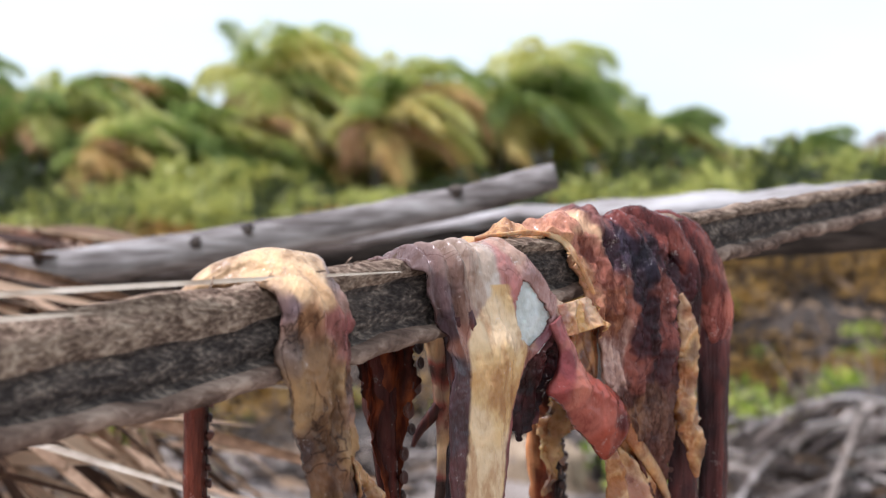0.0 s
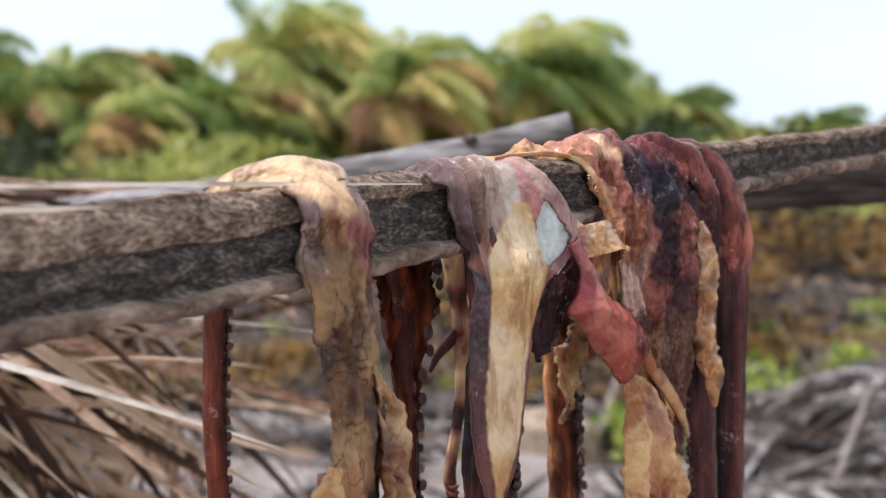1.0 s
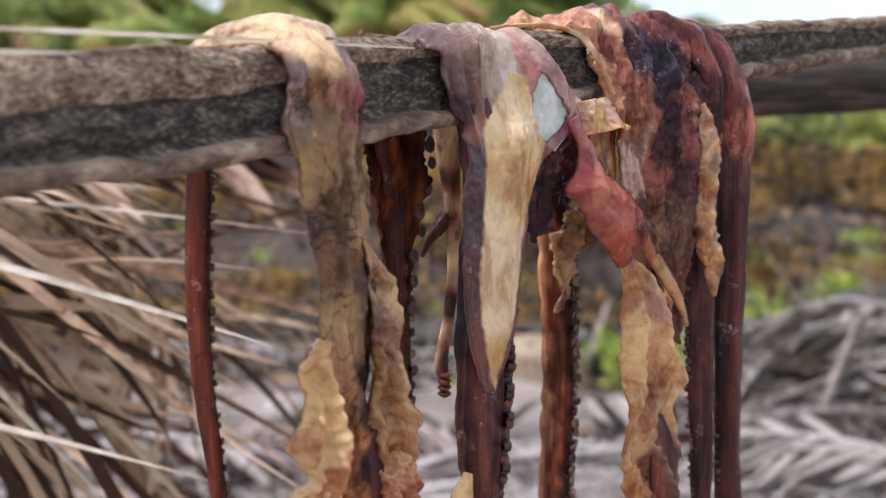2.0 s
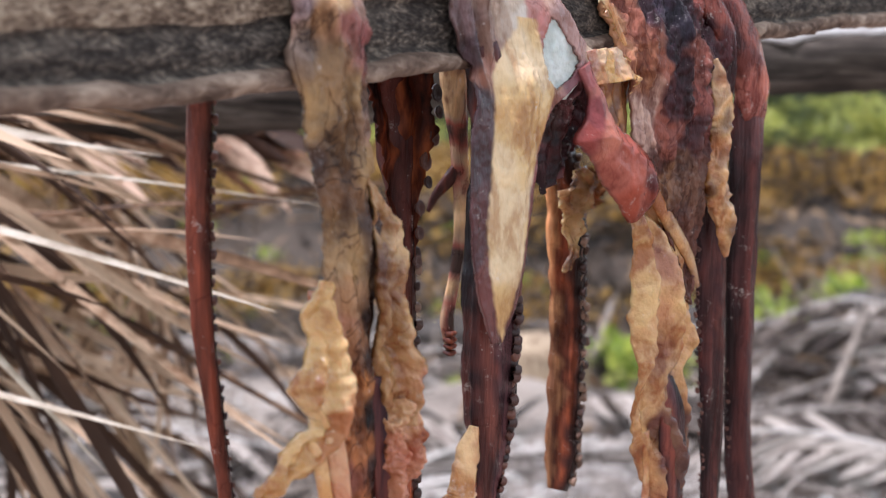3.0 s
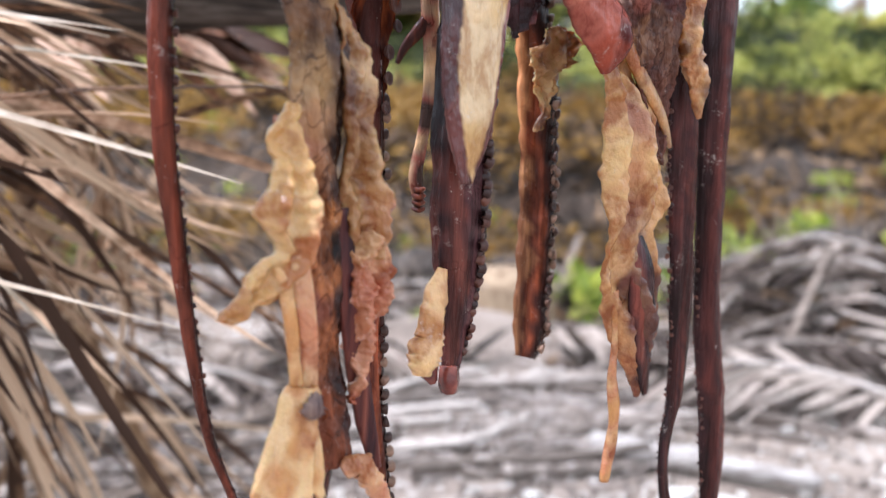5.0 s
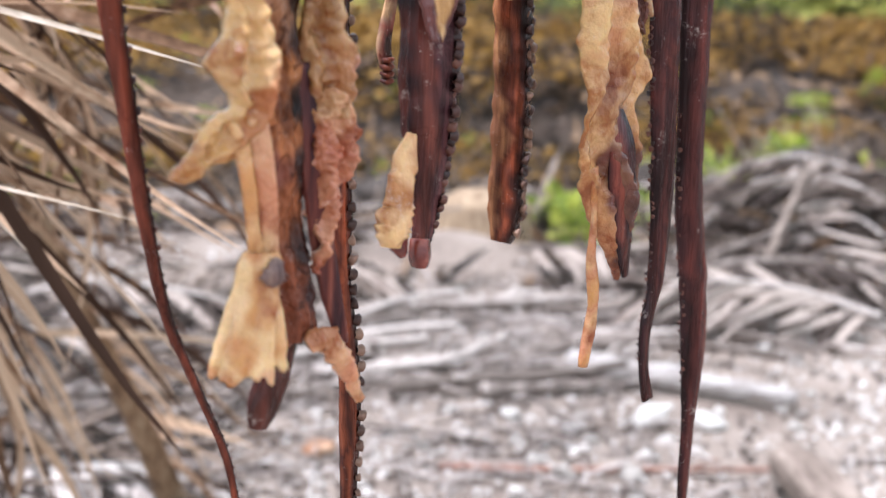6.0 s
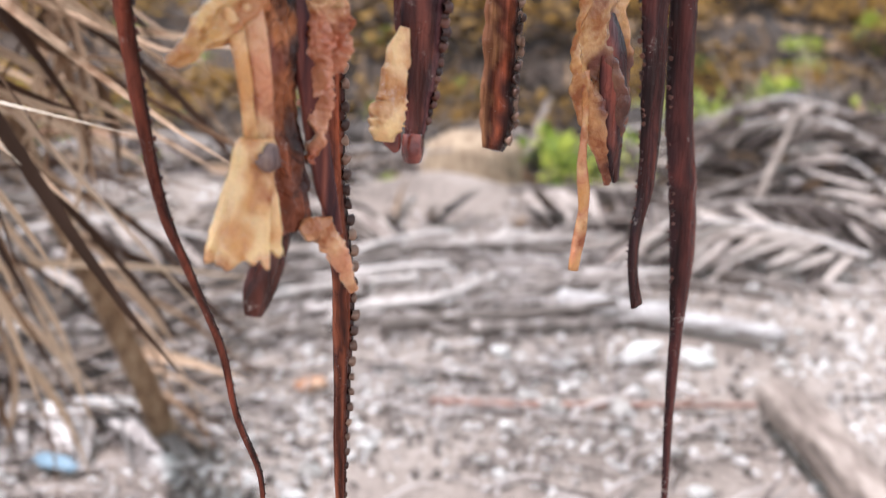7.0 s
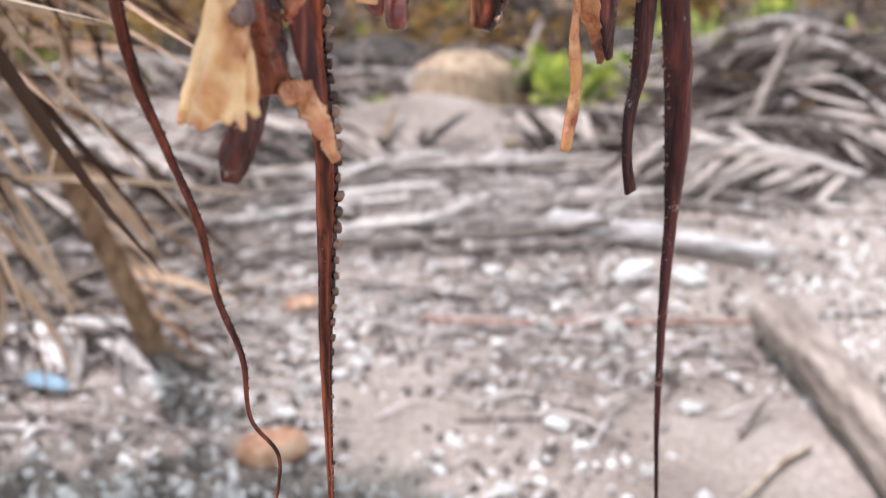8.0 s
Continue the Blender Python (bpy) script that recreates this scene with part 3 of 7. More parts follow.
# ---- dried octopus ----
def cup_mesh(mat="sucker"):
    verts, faces = [], []
    prof = [(0.55, -0.5), (0.8, 0.1), (1.0, 0.55), (0.9, 0.8), (0.55, 0.62), (0.2, 0.35)]
    for r, z in prof:
        verts += [(r * math.cos(2 * math.pi * k / 8), r * math.sin(2 * math.pi * k / 8), z) for k in range(8)]
    for i in range(len(prof) - 1):
        for j in range(8):
            faces.append((i * 8 + j, i * 8 + (j + 1) % 8, (i + 1) * 8 + (j + 1) % 8, (i + 1) * 8 + j))
    faces.append(tuple(range(40, 48)))
    return as_mesh("sucker", verts, faces, M[mat])


CUP = cup_mesh()
TAN_CUP = cup_mesh("sucker_tan")


def add_suckers(ob, ctrl, count, edge, start, end, size, out, seed, toward, flat, cup, most=0.0042):
    """A row of suckers along one side of an arm."""
    s = spline(ctrl, 200)
    _, side, nor = frames(s[:, :3], FACE)
    rng = random.Random(int(seed * 100))
    for k in range(count):
        i = int(199 * (start + (end - start) * (k / count) ** 0.92))
        w = s[i, 3]
        e = -side[i] * edge * math.cos(toward) + nor[i] * flat * math.sin(toward)
        c = s[i, :3] + e * w * out + nor[i] * rng.uniform(-0.1, 0.1) * w
        e = e / np.linalg.norm(e)
        r = min(most, max(0.0008, w * size / 2 * rng.uniform(0.7, 1.15)))
        turn = Vector(tuple(e + np.array((rng.uniform(-0.35, 0.35), rng.uniform(-0.35, 0.35), rng.uniform(-0.5, 0.2))))).to_track_quat("Z", "Y").to_matrix().to_4x4()
        o = part("sucker", cup, ob)
        o.matrix_basis = Matrix.Translation(tuple(c)) @ turn @ Matrix.Diagonal((r, r, r * 0.9, 1))


def arm(parent, ctrl, mat, label, name="arm", n=70, ring=16, flat=0.6, suckers=0, edge=1, start=0.1, end=1.0, size=0.26, out=0.42, seed=1.0, ridges=0.12, lump=0.12, toward=0.3, pigment=None, top=None, cup=None):
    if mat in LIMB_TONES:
        mat, pigment = "limb", limb_lit_pigment(ctrl, LIMB_TONES[mat], seed, top)
    ob = part(name, as_mesh(name, *tube(ctrl, n, ring, flat, lump, 55, ridges, seed), M[mat], True, pigment), parent, label)
    if suckers:
        add_suckers(ob, ctrl, suckers, edge, start, end, size, out, seed, toward, flat, cup or CUP)
    return ob


def skin(parent, ctrl, mat, label, name="skin_flap", pigment=None, **kw):
    return part(name, as_mesh(name, *sheet(ctrl, **kw), M[mat], True, pigment), parent, label)


# pigments of the dried skins
CREAM, TAN, BROWN, DARK = (0.68, 0.445, 0.25), (0.54, 0.28, 0.115), (0.33, 0.21, 0.14), (0.052, 0.027, 0.021)
MAUVE, INDIGO, REDDISH, PINK = (0.20, 0.125, 0.125), (0.045, 0.030, 0.046), (0.26, 0.066, 0.048), (0.50, 0.22, 0.13)
# (x along the rail, height, pigment)
LOAM, OLIVE, EARTH = (0.235, 0.126, 0.058), (0.31, 0.182, 0.085), (0.16, 0.074, 0.036)
PIGMENT_A = [(-0.140, 1.47, (0.60, 0.36, 0.18)), (-0.118, 1.482, CREAM), (-0.100, 1.49, CREAM), (-0.084, 1.487, (0.70, 0.47, 0.27)), (-0.098, 1.474, CREAM), (-0.087, 1.470, (0.62, 0.38, 0.20)), (-0.074, 1.482, (0.26, 0.18, 0.16)), (-0.072, 1.470, (0.38, 0.22, 0.17)), (-0.083, 1.456, (0.34, 0.125, 0.105)), (-0.075, 1.450, (0.30, 0.10, 0.095)), (-0.071, 1.437, (0.26, 0.095, 0.085)), (-0.095, 1.457, (0.36, 0.18, 0.085)),
             (-0.103, 1.465, MAUVE), (-0.101, 1.44, (0.18, 0.125, 0.10)), (-0.090, 1.435, LOAM), (-0.078, 1.425, OLIVE), (-0.098, 1.415, OLIVE), (-0.070, 1.41, (0.25, 0.135, 0.095)), (-0.085, 1.40, LOAM), (-0.096, 1.385, DARK), (-0.072, 1.385, OLIVE), (-0.083, 1.37, EARTH), (-0.090, 1.35, LOAM), (-0.071, 1.355, DARK), (-0.080, 1.335, OLIVE), (-0.086, 1.335, (0.33, 0.20, 0.105))]
PIGMENT_AL = [(-0.081, 1.318, (0.39, 0.208, 0.111)), (-0.087, 1.305, (0.338, 0.156, 0.098)), (-0.080, 1.295, (0.325, 0.15, 0.078)), (-0.0855, 1.265, (0.286, 0.098, 0.068)), (-0.079, 1.265, (0.468, 0.176, 0.058)), (-0.078, 1.235, (0.416, 0.143, 0.052)), (-0.0845, 1.22, (0.26, 0.085, 0.058)), (-0.077, 1.20, (0.351, 0.111, 0.044)), (-0.078, 1.17, (0.26, 0.078, 0.039)), (-0.074, 1.14, (0.221, 0.065, 0.034)), (-0.0715, 1.335, (0.06, 0.03, 0.022)), (-0.0715, 1.305, (0.032, 0.015, 0.013)), (-0.072, 1.28, (0.04, 0.017, 0.014)), (-0.070, 1.25, (0.035, 0.015, 0.013)), (-0.069, 1.215, (0.03, 0.013, 0.012)), (-0.068, 1.18, (0.034, 0.014, 0.012)), (-0.065, 1.15, (0.045, 0.016, 0.014))]
# skin before the torn hole: band, panel, crusted strip
PIGMENT_F = [(-0.028, 1.482, (0.21, 0.135, 0.125)), (-0.020, 1.465, (0.17, 0.105, 0.105)), (-0.014, 1.478, (0.25, 0.155, 0.125)), (-0.015, 1.448, (0.065, 0.035, 0.042)), (-0.017, 1.420, (0.050, 0.026, 0.030)), (-0.019, 1.38, (0.055, 0.024, 0.028)), (-0.022, 1.33, (0.07, 0.024, 0.026)), (-0.004, 1.483, (0.36, 0.26, 0.20)), (0.010, 1.480, (0.46, 0.35, 0.27)), (0.004, 1.464, (0.40, 0.28, 0.21)), (0.012, 1.468, (0.56, 0.47, 0.40)), (-0.006, 1.455, (0.24, 0.13, 0.095)), (-0.008, 1.436, (0.29, 0.125, 0.085)), (0.021, 1.478, (0.40, 0.16, 0.135)), (0.022, 1.463, (0.42, 0.15, 0.13)), (0.013, 1.453, (0.40, 0.19, 0.13)), (0.029, 1.489, (0.48, 0.30, 0.22)), (0.041, 1.476, (0.34, 0.19, 0.17)), (0.052, 1.457, (0.40, 0.22, 0.19)), (0.061, 1.449, (0.72, 0.54, 0.38))]
PIGMENT_G = [(0.030, 1.430, (0.30, 0.14, 0.085)), (0.055, 1.437, (0.20, 0.075, 0.08)), (0.045, 1.430, (0.16, 0.052, 0.06)), (0.034, 1.419, (0.27, 0.11, 0.09)), (0.0255, 1.398, (0.24, 0.075, 0.068)), (0.018, 1.377, (0.22, 0.065, 0.06)), (0.0145, 1.360, (0.15, 0.042, 0.038)), (0.010, 1.335, (0.13, 0.038, 0.036)), (0.005, 1.305, (0.12, 0.035, 0.033)), (-0.010, 1.405, (0.07, 0.030, 0.032)), (-0.0165, 1.36, (0.085, 0.028, 0.028)), (-0.0165, 1.32, (0.13, 0.038, 0.034)), (-0.013, 1.288, (0.13, 0.04, 0.036)), (-0.004, 1.275, (0.11, 0.035, 0.032))]
# mantle and shoulder
PIGMENT_M = [(0.010, 1.488, (0.499, 0.26, 0.125)), (0.035, 1.500, (0.582, 0.314, 0.141)), (0.060, 1.508, (0.52, 0.251, 0.149)), (0.075, 1.510, (0.541, 0.242, 0.157)), (0.086, 1.504, (0.707, 0.439, 0.267)), (0.094, 1.512, (0.209, 0.083, 0.07)), (0.055, 1.498, (0.624, 0.358, 0.18)), (0.069, 1.487, (0.603, 0.323, 0.165)), (0.080, 1.466, (0.582, 0.296, 0.157)), (0.082, 1.490, (0.437, 0.179, 0.122)), (0.092, 1.472, (0.416, 0.152, 0.102)), (0.095, 1.450, (0.437, 0.17, 0.094)), (0.092, 1.432, (0.395, 0.161, 0.078)), (0.104, 1.494, (0.062, 0.028, 0.037)), (0.112, 1.486, INDIGO), (0.120, 1.472, (0.022, 0.016, 0.025)), (0.113, 1.458, (0.037, 0.019, 0.026)), (0.130, 1.482, (0.034, 0.02, 0.028)), (0.106, 1.440, (0.274, 0.091, 0.061))]
PIGMENT_N = [(0.122, 1.442, (0.046, 0.016, 0.02)), (0.116, 1.420, (0.053, 0.016, 0.019)), (0.128, 1.40, (0.062, 0.02, 0.021)), (0.136, 1.455, (0.257, 0.086, 0.064)), (0.134, 1.425, (0.226, 0.066, 0.052)), (0.112, 1.403, (0.242, 0.076, 0.055)), (0.0935, 1.418, (0.582, 0.376, 0.298)), (0.096, 1.400, (0.478, 0.287, 0.227)), (0.106, 1.385, (0.081, 0.028, 0.021)), (0.126, 1.37, (0.137, 0.066, 0.045)), (0.112, 1.37, (0.209, 0.097, 0.052)), (0.125, 1.33, (0.096, 0.035, 0.025)), (0.125, 1.508, (0.161, 0.041, 0.033)), (0.146, 1.505, (0.121, 0.027, 0.022)), (0.165, 1.496, (0.137, 0.028, 0.022)), (0.155, 1.486, (0.209, 0.052, 0.036)), (0.170, 1.468, (0.062, 0.017, 0.019)), (0.150, 1.465, (0.046, 0.016, 0.02)), (0.188, 1.478, (0.209, 0.05, 0.033)), (0.186, 1.455, (0.137, 0.035, 0.028)), (0.203, 1.462, (0.395, 0.152, 0.094)), (0.198, 1.436, (0.478, 0.148, 0.102)), (0.190, 1.424, (0.437, 0.134, 0.102)), (0.206, 1.420, (0.274, 0.091, 0.073)), (0.176, 1.44, (0.037, 0.014, 0.016)), (0.148, 1.44, (0.034, 0.012, 0.015))]


def blotched(*colours, freq=38, seed=0.0):
    """Pigment that wanders between the colours given."""
    def colour(v):
        t = min(0.999, max(0.0, 0.5 + 1.15 * (nz(v, freq, seed) + 0.5 * nz(v, freq * 2.3, seed + 2)))) * (len(colours) - 1)
        k = int(t)
        return [colours[k][i] + (colours[min(k + 1, len(colours) - 1)][i] - colours[k][i]) * (t - k) for i in range(3)]
    return colour


def limb_lit_pigment(ctrl, colours, seed=0.0, top=None):
    """Pigment and painted sidelight that run across a hanging arm, from its one edge to the other, in wavering streaks.
    """
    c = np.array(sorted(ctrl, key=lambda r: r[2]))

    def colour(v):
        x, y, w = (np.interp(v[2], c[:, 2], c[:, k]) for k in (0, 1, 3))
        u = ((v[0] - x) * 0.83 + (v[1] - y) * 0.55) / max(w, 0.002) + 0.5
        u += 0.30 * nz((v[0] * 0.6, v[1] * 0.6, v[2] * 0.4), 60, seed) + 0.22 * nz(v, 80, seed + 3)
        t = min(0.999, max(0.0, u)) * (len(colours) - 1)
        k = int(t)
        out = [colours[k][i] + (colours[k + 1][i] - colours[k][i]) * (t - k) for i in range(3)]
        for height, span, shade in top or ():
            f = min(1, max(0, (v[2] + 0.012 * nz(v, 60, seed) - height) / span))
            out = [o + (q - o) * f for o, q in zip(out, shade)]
        return out
    return colour


# skin tones from left to right; several rows paint a sunlit left, shaded right
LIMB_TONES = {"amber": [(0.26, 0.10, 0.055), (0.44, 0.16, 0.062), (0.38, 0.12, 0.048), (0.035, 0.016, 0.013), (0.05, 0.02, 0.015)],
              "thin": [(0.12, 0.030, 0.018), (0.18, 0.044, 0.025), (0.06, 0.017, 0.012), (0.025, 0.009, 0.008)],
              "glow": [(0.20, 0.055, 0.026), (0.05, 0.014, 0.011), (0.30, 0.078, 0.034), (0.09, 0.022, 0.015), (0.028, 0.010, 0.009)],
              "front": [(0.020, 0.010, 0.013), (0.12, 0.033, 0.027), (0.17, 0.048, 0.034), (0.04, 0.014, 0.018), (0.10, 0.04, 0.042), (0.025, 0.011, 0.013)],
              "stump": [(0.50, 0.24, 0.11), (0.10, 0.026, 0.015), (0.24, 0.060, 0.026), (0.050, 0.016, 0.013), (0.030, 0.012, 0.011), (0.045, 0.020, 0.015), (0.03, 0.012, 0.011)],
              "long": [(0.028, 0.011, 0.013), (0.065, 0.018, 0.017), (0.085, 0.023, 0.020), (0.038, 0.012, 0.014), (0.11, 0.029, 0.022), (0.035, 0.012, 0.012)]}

BACK = np.array((-0.724, 0.69, 0))


def at_rail(x, d, z):
    """A point at x along the rail, d behind its face, at height z."""
    d, z = (0.5 * d, z - 0.36 * max(0, d - 0.004)) if d > 0 else (d, z)
    return np.array((x, rail_y(x), 0)) + BACK * d + np.array((0, 0, z))


def hung(x, d, z):
    """A point at x along the rail, d behind its face (before it when negative), at height z."""
    return np.array((x, rail_y(x), 0)) + BACK * d + np.array((0, 0, z))


def along_rail(v):
    """The inverse of hung(): distance along the rail and depth behind its face."""
    d = -(1.05 * v[0] - v[1] + 0.69) / 1.45
    return v[0] + 0.724 * d, d


def inside(poly, x, z):
    hit = False
    for (ax, az), (bx, bz) in zip(poly, poly[1:] + poly[:1]):
        if (az > z) != (bz > z) and x < ax + (z - az) / (bz - az) * (bx - ax):
            hit = not hit
    return hit


def on_rail(seeds, grain=0.0055, reach=6.0):
    """Pigment seeds given along the rail, blended over a sheet that hangs from it."""
    def colour(v):
        x, _ = along_rail(v)
        q = (x, 0.0, v[2] * 0.4)
        x += grain * (nz(q, 60, 1) + 0.7 * nz(q, 170, 4))
        z = v[2] + grain * 2.2 * (nz(q, 60, 7) + 0.8 * nz(q, 190, 9))
        total, mixed = 0.0, [0.0, 0.0, 0.0]
        for sx, sz, c in seeds:
            w = 1.0 / (((x - sx) ** 2 + 0.45 * (z - sz) ** 2) ** (reach / 2) + 1e-25)
            total += w
            for k in range(3):
                mixed[k] += w * c[k]
        return [m / total for m in mixed]
    return colour


def with_strip(base):
    """The crusted pale strip that runs down the skin from below the cartilage to a point."""
    tone = blotched((0.50, 0.27, 0.10), (0.60, 0.37, 0.16), (0.64, 0.42, 0.20), (0.70, 0.50, 0.30), seed=30, freq=26)

    def colour(v):
        z, shown = v[2], base(v)
        if z > 1.468:
            return shown
        x = along_rail(v)[0] + 0.0010 * nz(v, 90, 3) + 0.0007 * nz(v, 220, 5)
        low = np.interp(z, (1.280, 1.285, 1.315, 1.347, 1.373, 1.404, 1.427, 1.444, 1.462), (-0.004, -0.007, -0.0114, -0.0143, -0.0116, -0.009, -0.0066, -0.0024, 0.010))
        high = np.interp(z, (1.280, 1.289, 1.3225, 1.364, 1.391, 1.422, 1.436, 1.450, 1.462), (-0.004, -0.0023, 0.0044, 0.0101, 0.0181, 0.0300, 0.0300, 0.0250, 0.022))
        f = min(1.0, max(0.0, min(x - low, high - x) / 0.0018 + 0.5))
        return [a + (b - a) * f for a, b in zip(shown, tone(v))]
    return colour


SKIN_F, SKIN_M = with_strip(on_rail(PIGMENT_F + PIGMENT_G, 0.0025)), on_rail(PIGMENT_M + PIGMENT_N, 0.006)


def panel(left, right, n=60, m=24, thick=0.0025, bulge=0.0, wrinkle=0.003, ragged=0.0, pleat=0.0, pleats=5, freq=55, seed=0.0, place=None, cut=None, relief=None, smooth_above=None):
    """Skin stretched between two edges, each a row of (x, depth, height) along the rail; wrinkled and pleated along its fall.
    cut: an outline along the rail left open; relief: extra height by (x, z); smooth_above: no wrinkles over this height."""
    place = place or at_rail
    a, b = spline([place(*p) for p in left], n), spline([place(*p) for p in right], n)
    grid = np.zeros((n, m, 3))
    for i in range(n):
        ra = ragged * nz(a[i], freq * 1.5, seed) + 0.6 * ragged * nz(a[i], freq * 4, seed)
        rb = ragged * nz(b[i], freq * 1.5, seed + 5) + 0.6 * ragged * nz(b[i], freq * 4, seed)
        for j in range(m):
            u = ra + (1 + rb - ra) * j / (m - 1)
            grid[i, j] = a[i] + (b[i] - a[i]) * u
    du, dv = np.gradient(grid, axis=1), np.gradient(grid, axis=0)
    nor = np.cross(dv, du)
    nor /= np.maximum(np.linalg.norm(nor, axis=2), 1e-9)[..., None]
    if nor[n // 2, m // 2] @ FACE < 0:
        nor = -nor
    top, normals = [], []
    for i in range(n):
        w = np.linalg.norm(b[i] - a[i])
        for j in range(m):
            u, q = j / (m - 1), grid[i, j]
            h = bulge * w * (1 - (2 * u - 1) ** 2)
            s = q * np.array((1, 1, 0.4))
            h += wrinkle * (nz(s, freq, seed) + 0.5 * nz(s, freq * 2.5, seed + 3) + 0.25 * nz(q, freq * 5, seed + 7))
            h += pleat * math.sin(2 * math.pi * pleats * u + 3 * nz(a[i], 20, seed)) * w
            if smooth_above is not None:
                calm = min(1, max(0, (q[2] - smooth_above) / 0.02))
                h -= calm * 0.85 * (h - bulge * w * (1 - (2 * u - 1) ** 2))
            if relief:
                h += relief(along_rail(q)[0], q[2])
            top.append(q + nor[i, j] * h)
            normals.append(nor[i, j])
    quads = [(i * m + j, i * m + j + 1, (i + 1) * m + j + 1, (i + 1) * m + j) for i in range(n - 1) for j in range(m - 1)]
    if cut:
        kept = []
        for f in quads:
            c = sum((top[k] for k in f), np.zeros(3)) / 4
            x = along_rail(c)[0] + 0.0011 * nz(c, 260, seed) + 0.001 * nz(c, 90, seed)
            if not inside(cut, x, c[2] + 0.001 * nz(c, 200, seed + 2)):
                kept.append(f)
        quads = kept
    return thicken(top, quads, normals, thick)


def drape(parent, name, mat, label, left, right, pigment=None, **kw):
    return part(name, as_mesh(name, *panel(left, right, **kw), M[mat], True, pigment), parent, label)


def crumple(ctrl, n=110, ring=44, flat=0.85, deep=1.05, freq=38, seed=0.0):
    """A puffy, creased flap of dried membrane."""
    s = spline(ctrl, n)
    p, w = s[:, :3], np.maximum(s[:, 3], 0.001)
    _, side, nor = frames(p, FACE)
    verts, faces = [], []
    for i in range(n):
        for j in range(ring):
            a = 2 * math.pi * j / ring
            out = side[i] * math.cos(a) + nor[i] * flat * math.sin(a)
            q = p[i] + out * w[i] / 2
            stretched = q * np.array((1, 1, 0.6))
            crease = 0.95 - 2.6 * abs(nz(stretched, freq, seed)) + 0.28 * (1 - 2.4 * abs(nz(q, freq * 2.3, seed + 4)))
            tear = 0.4 * nz(p[i] + side[i] * 0.4 * np.sign(math.cos(a)), freq * 1.1, seed + 8) * abs(math.cos(a)) ** 4
            k = deep * (crease - 0.7) * (0.5 + 0.5 * abs(math.sin(a))) + tear
            verts.append(q + out * w[i] / 2 * k)
    for i in range(n - 1):
        for j in range(ring):
            k = (j + 1) % ring
            faces.append((i * ring + j, i * ring + k, (i + 1) * ring + k, (i + 1) * ring + j))
    faces.append(tuple(range(ring - 1, -1, -1)))
    faces.append(tuple(range((n - 1) * ring, n * ring)))
    return verts, faces


def flap(parent, ctrl, label, name, pigment, mat="membrane", **kw):
    return part(name, as_mesh(name, *crumple(ctrl, **kw), M[mat], True, pigment), parent, label)


def rail_tube(parent, name, mat, label, rows, **kw):
    ctrl = [(*at_rail(x, d, z), w) for x, d, z, w in rows]
    return arm(parent, ctrl, mat, label, name, **kw)


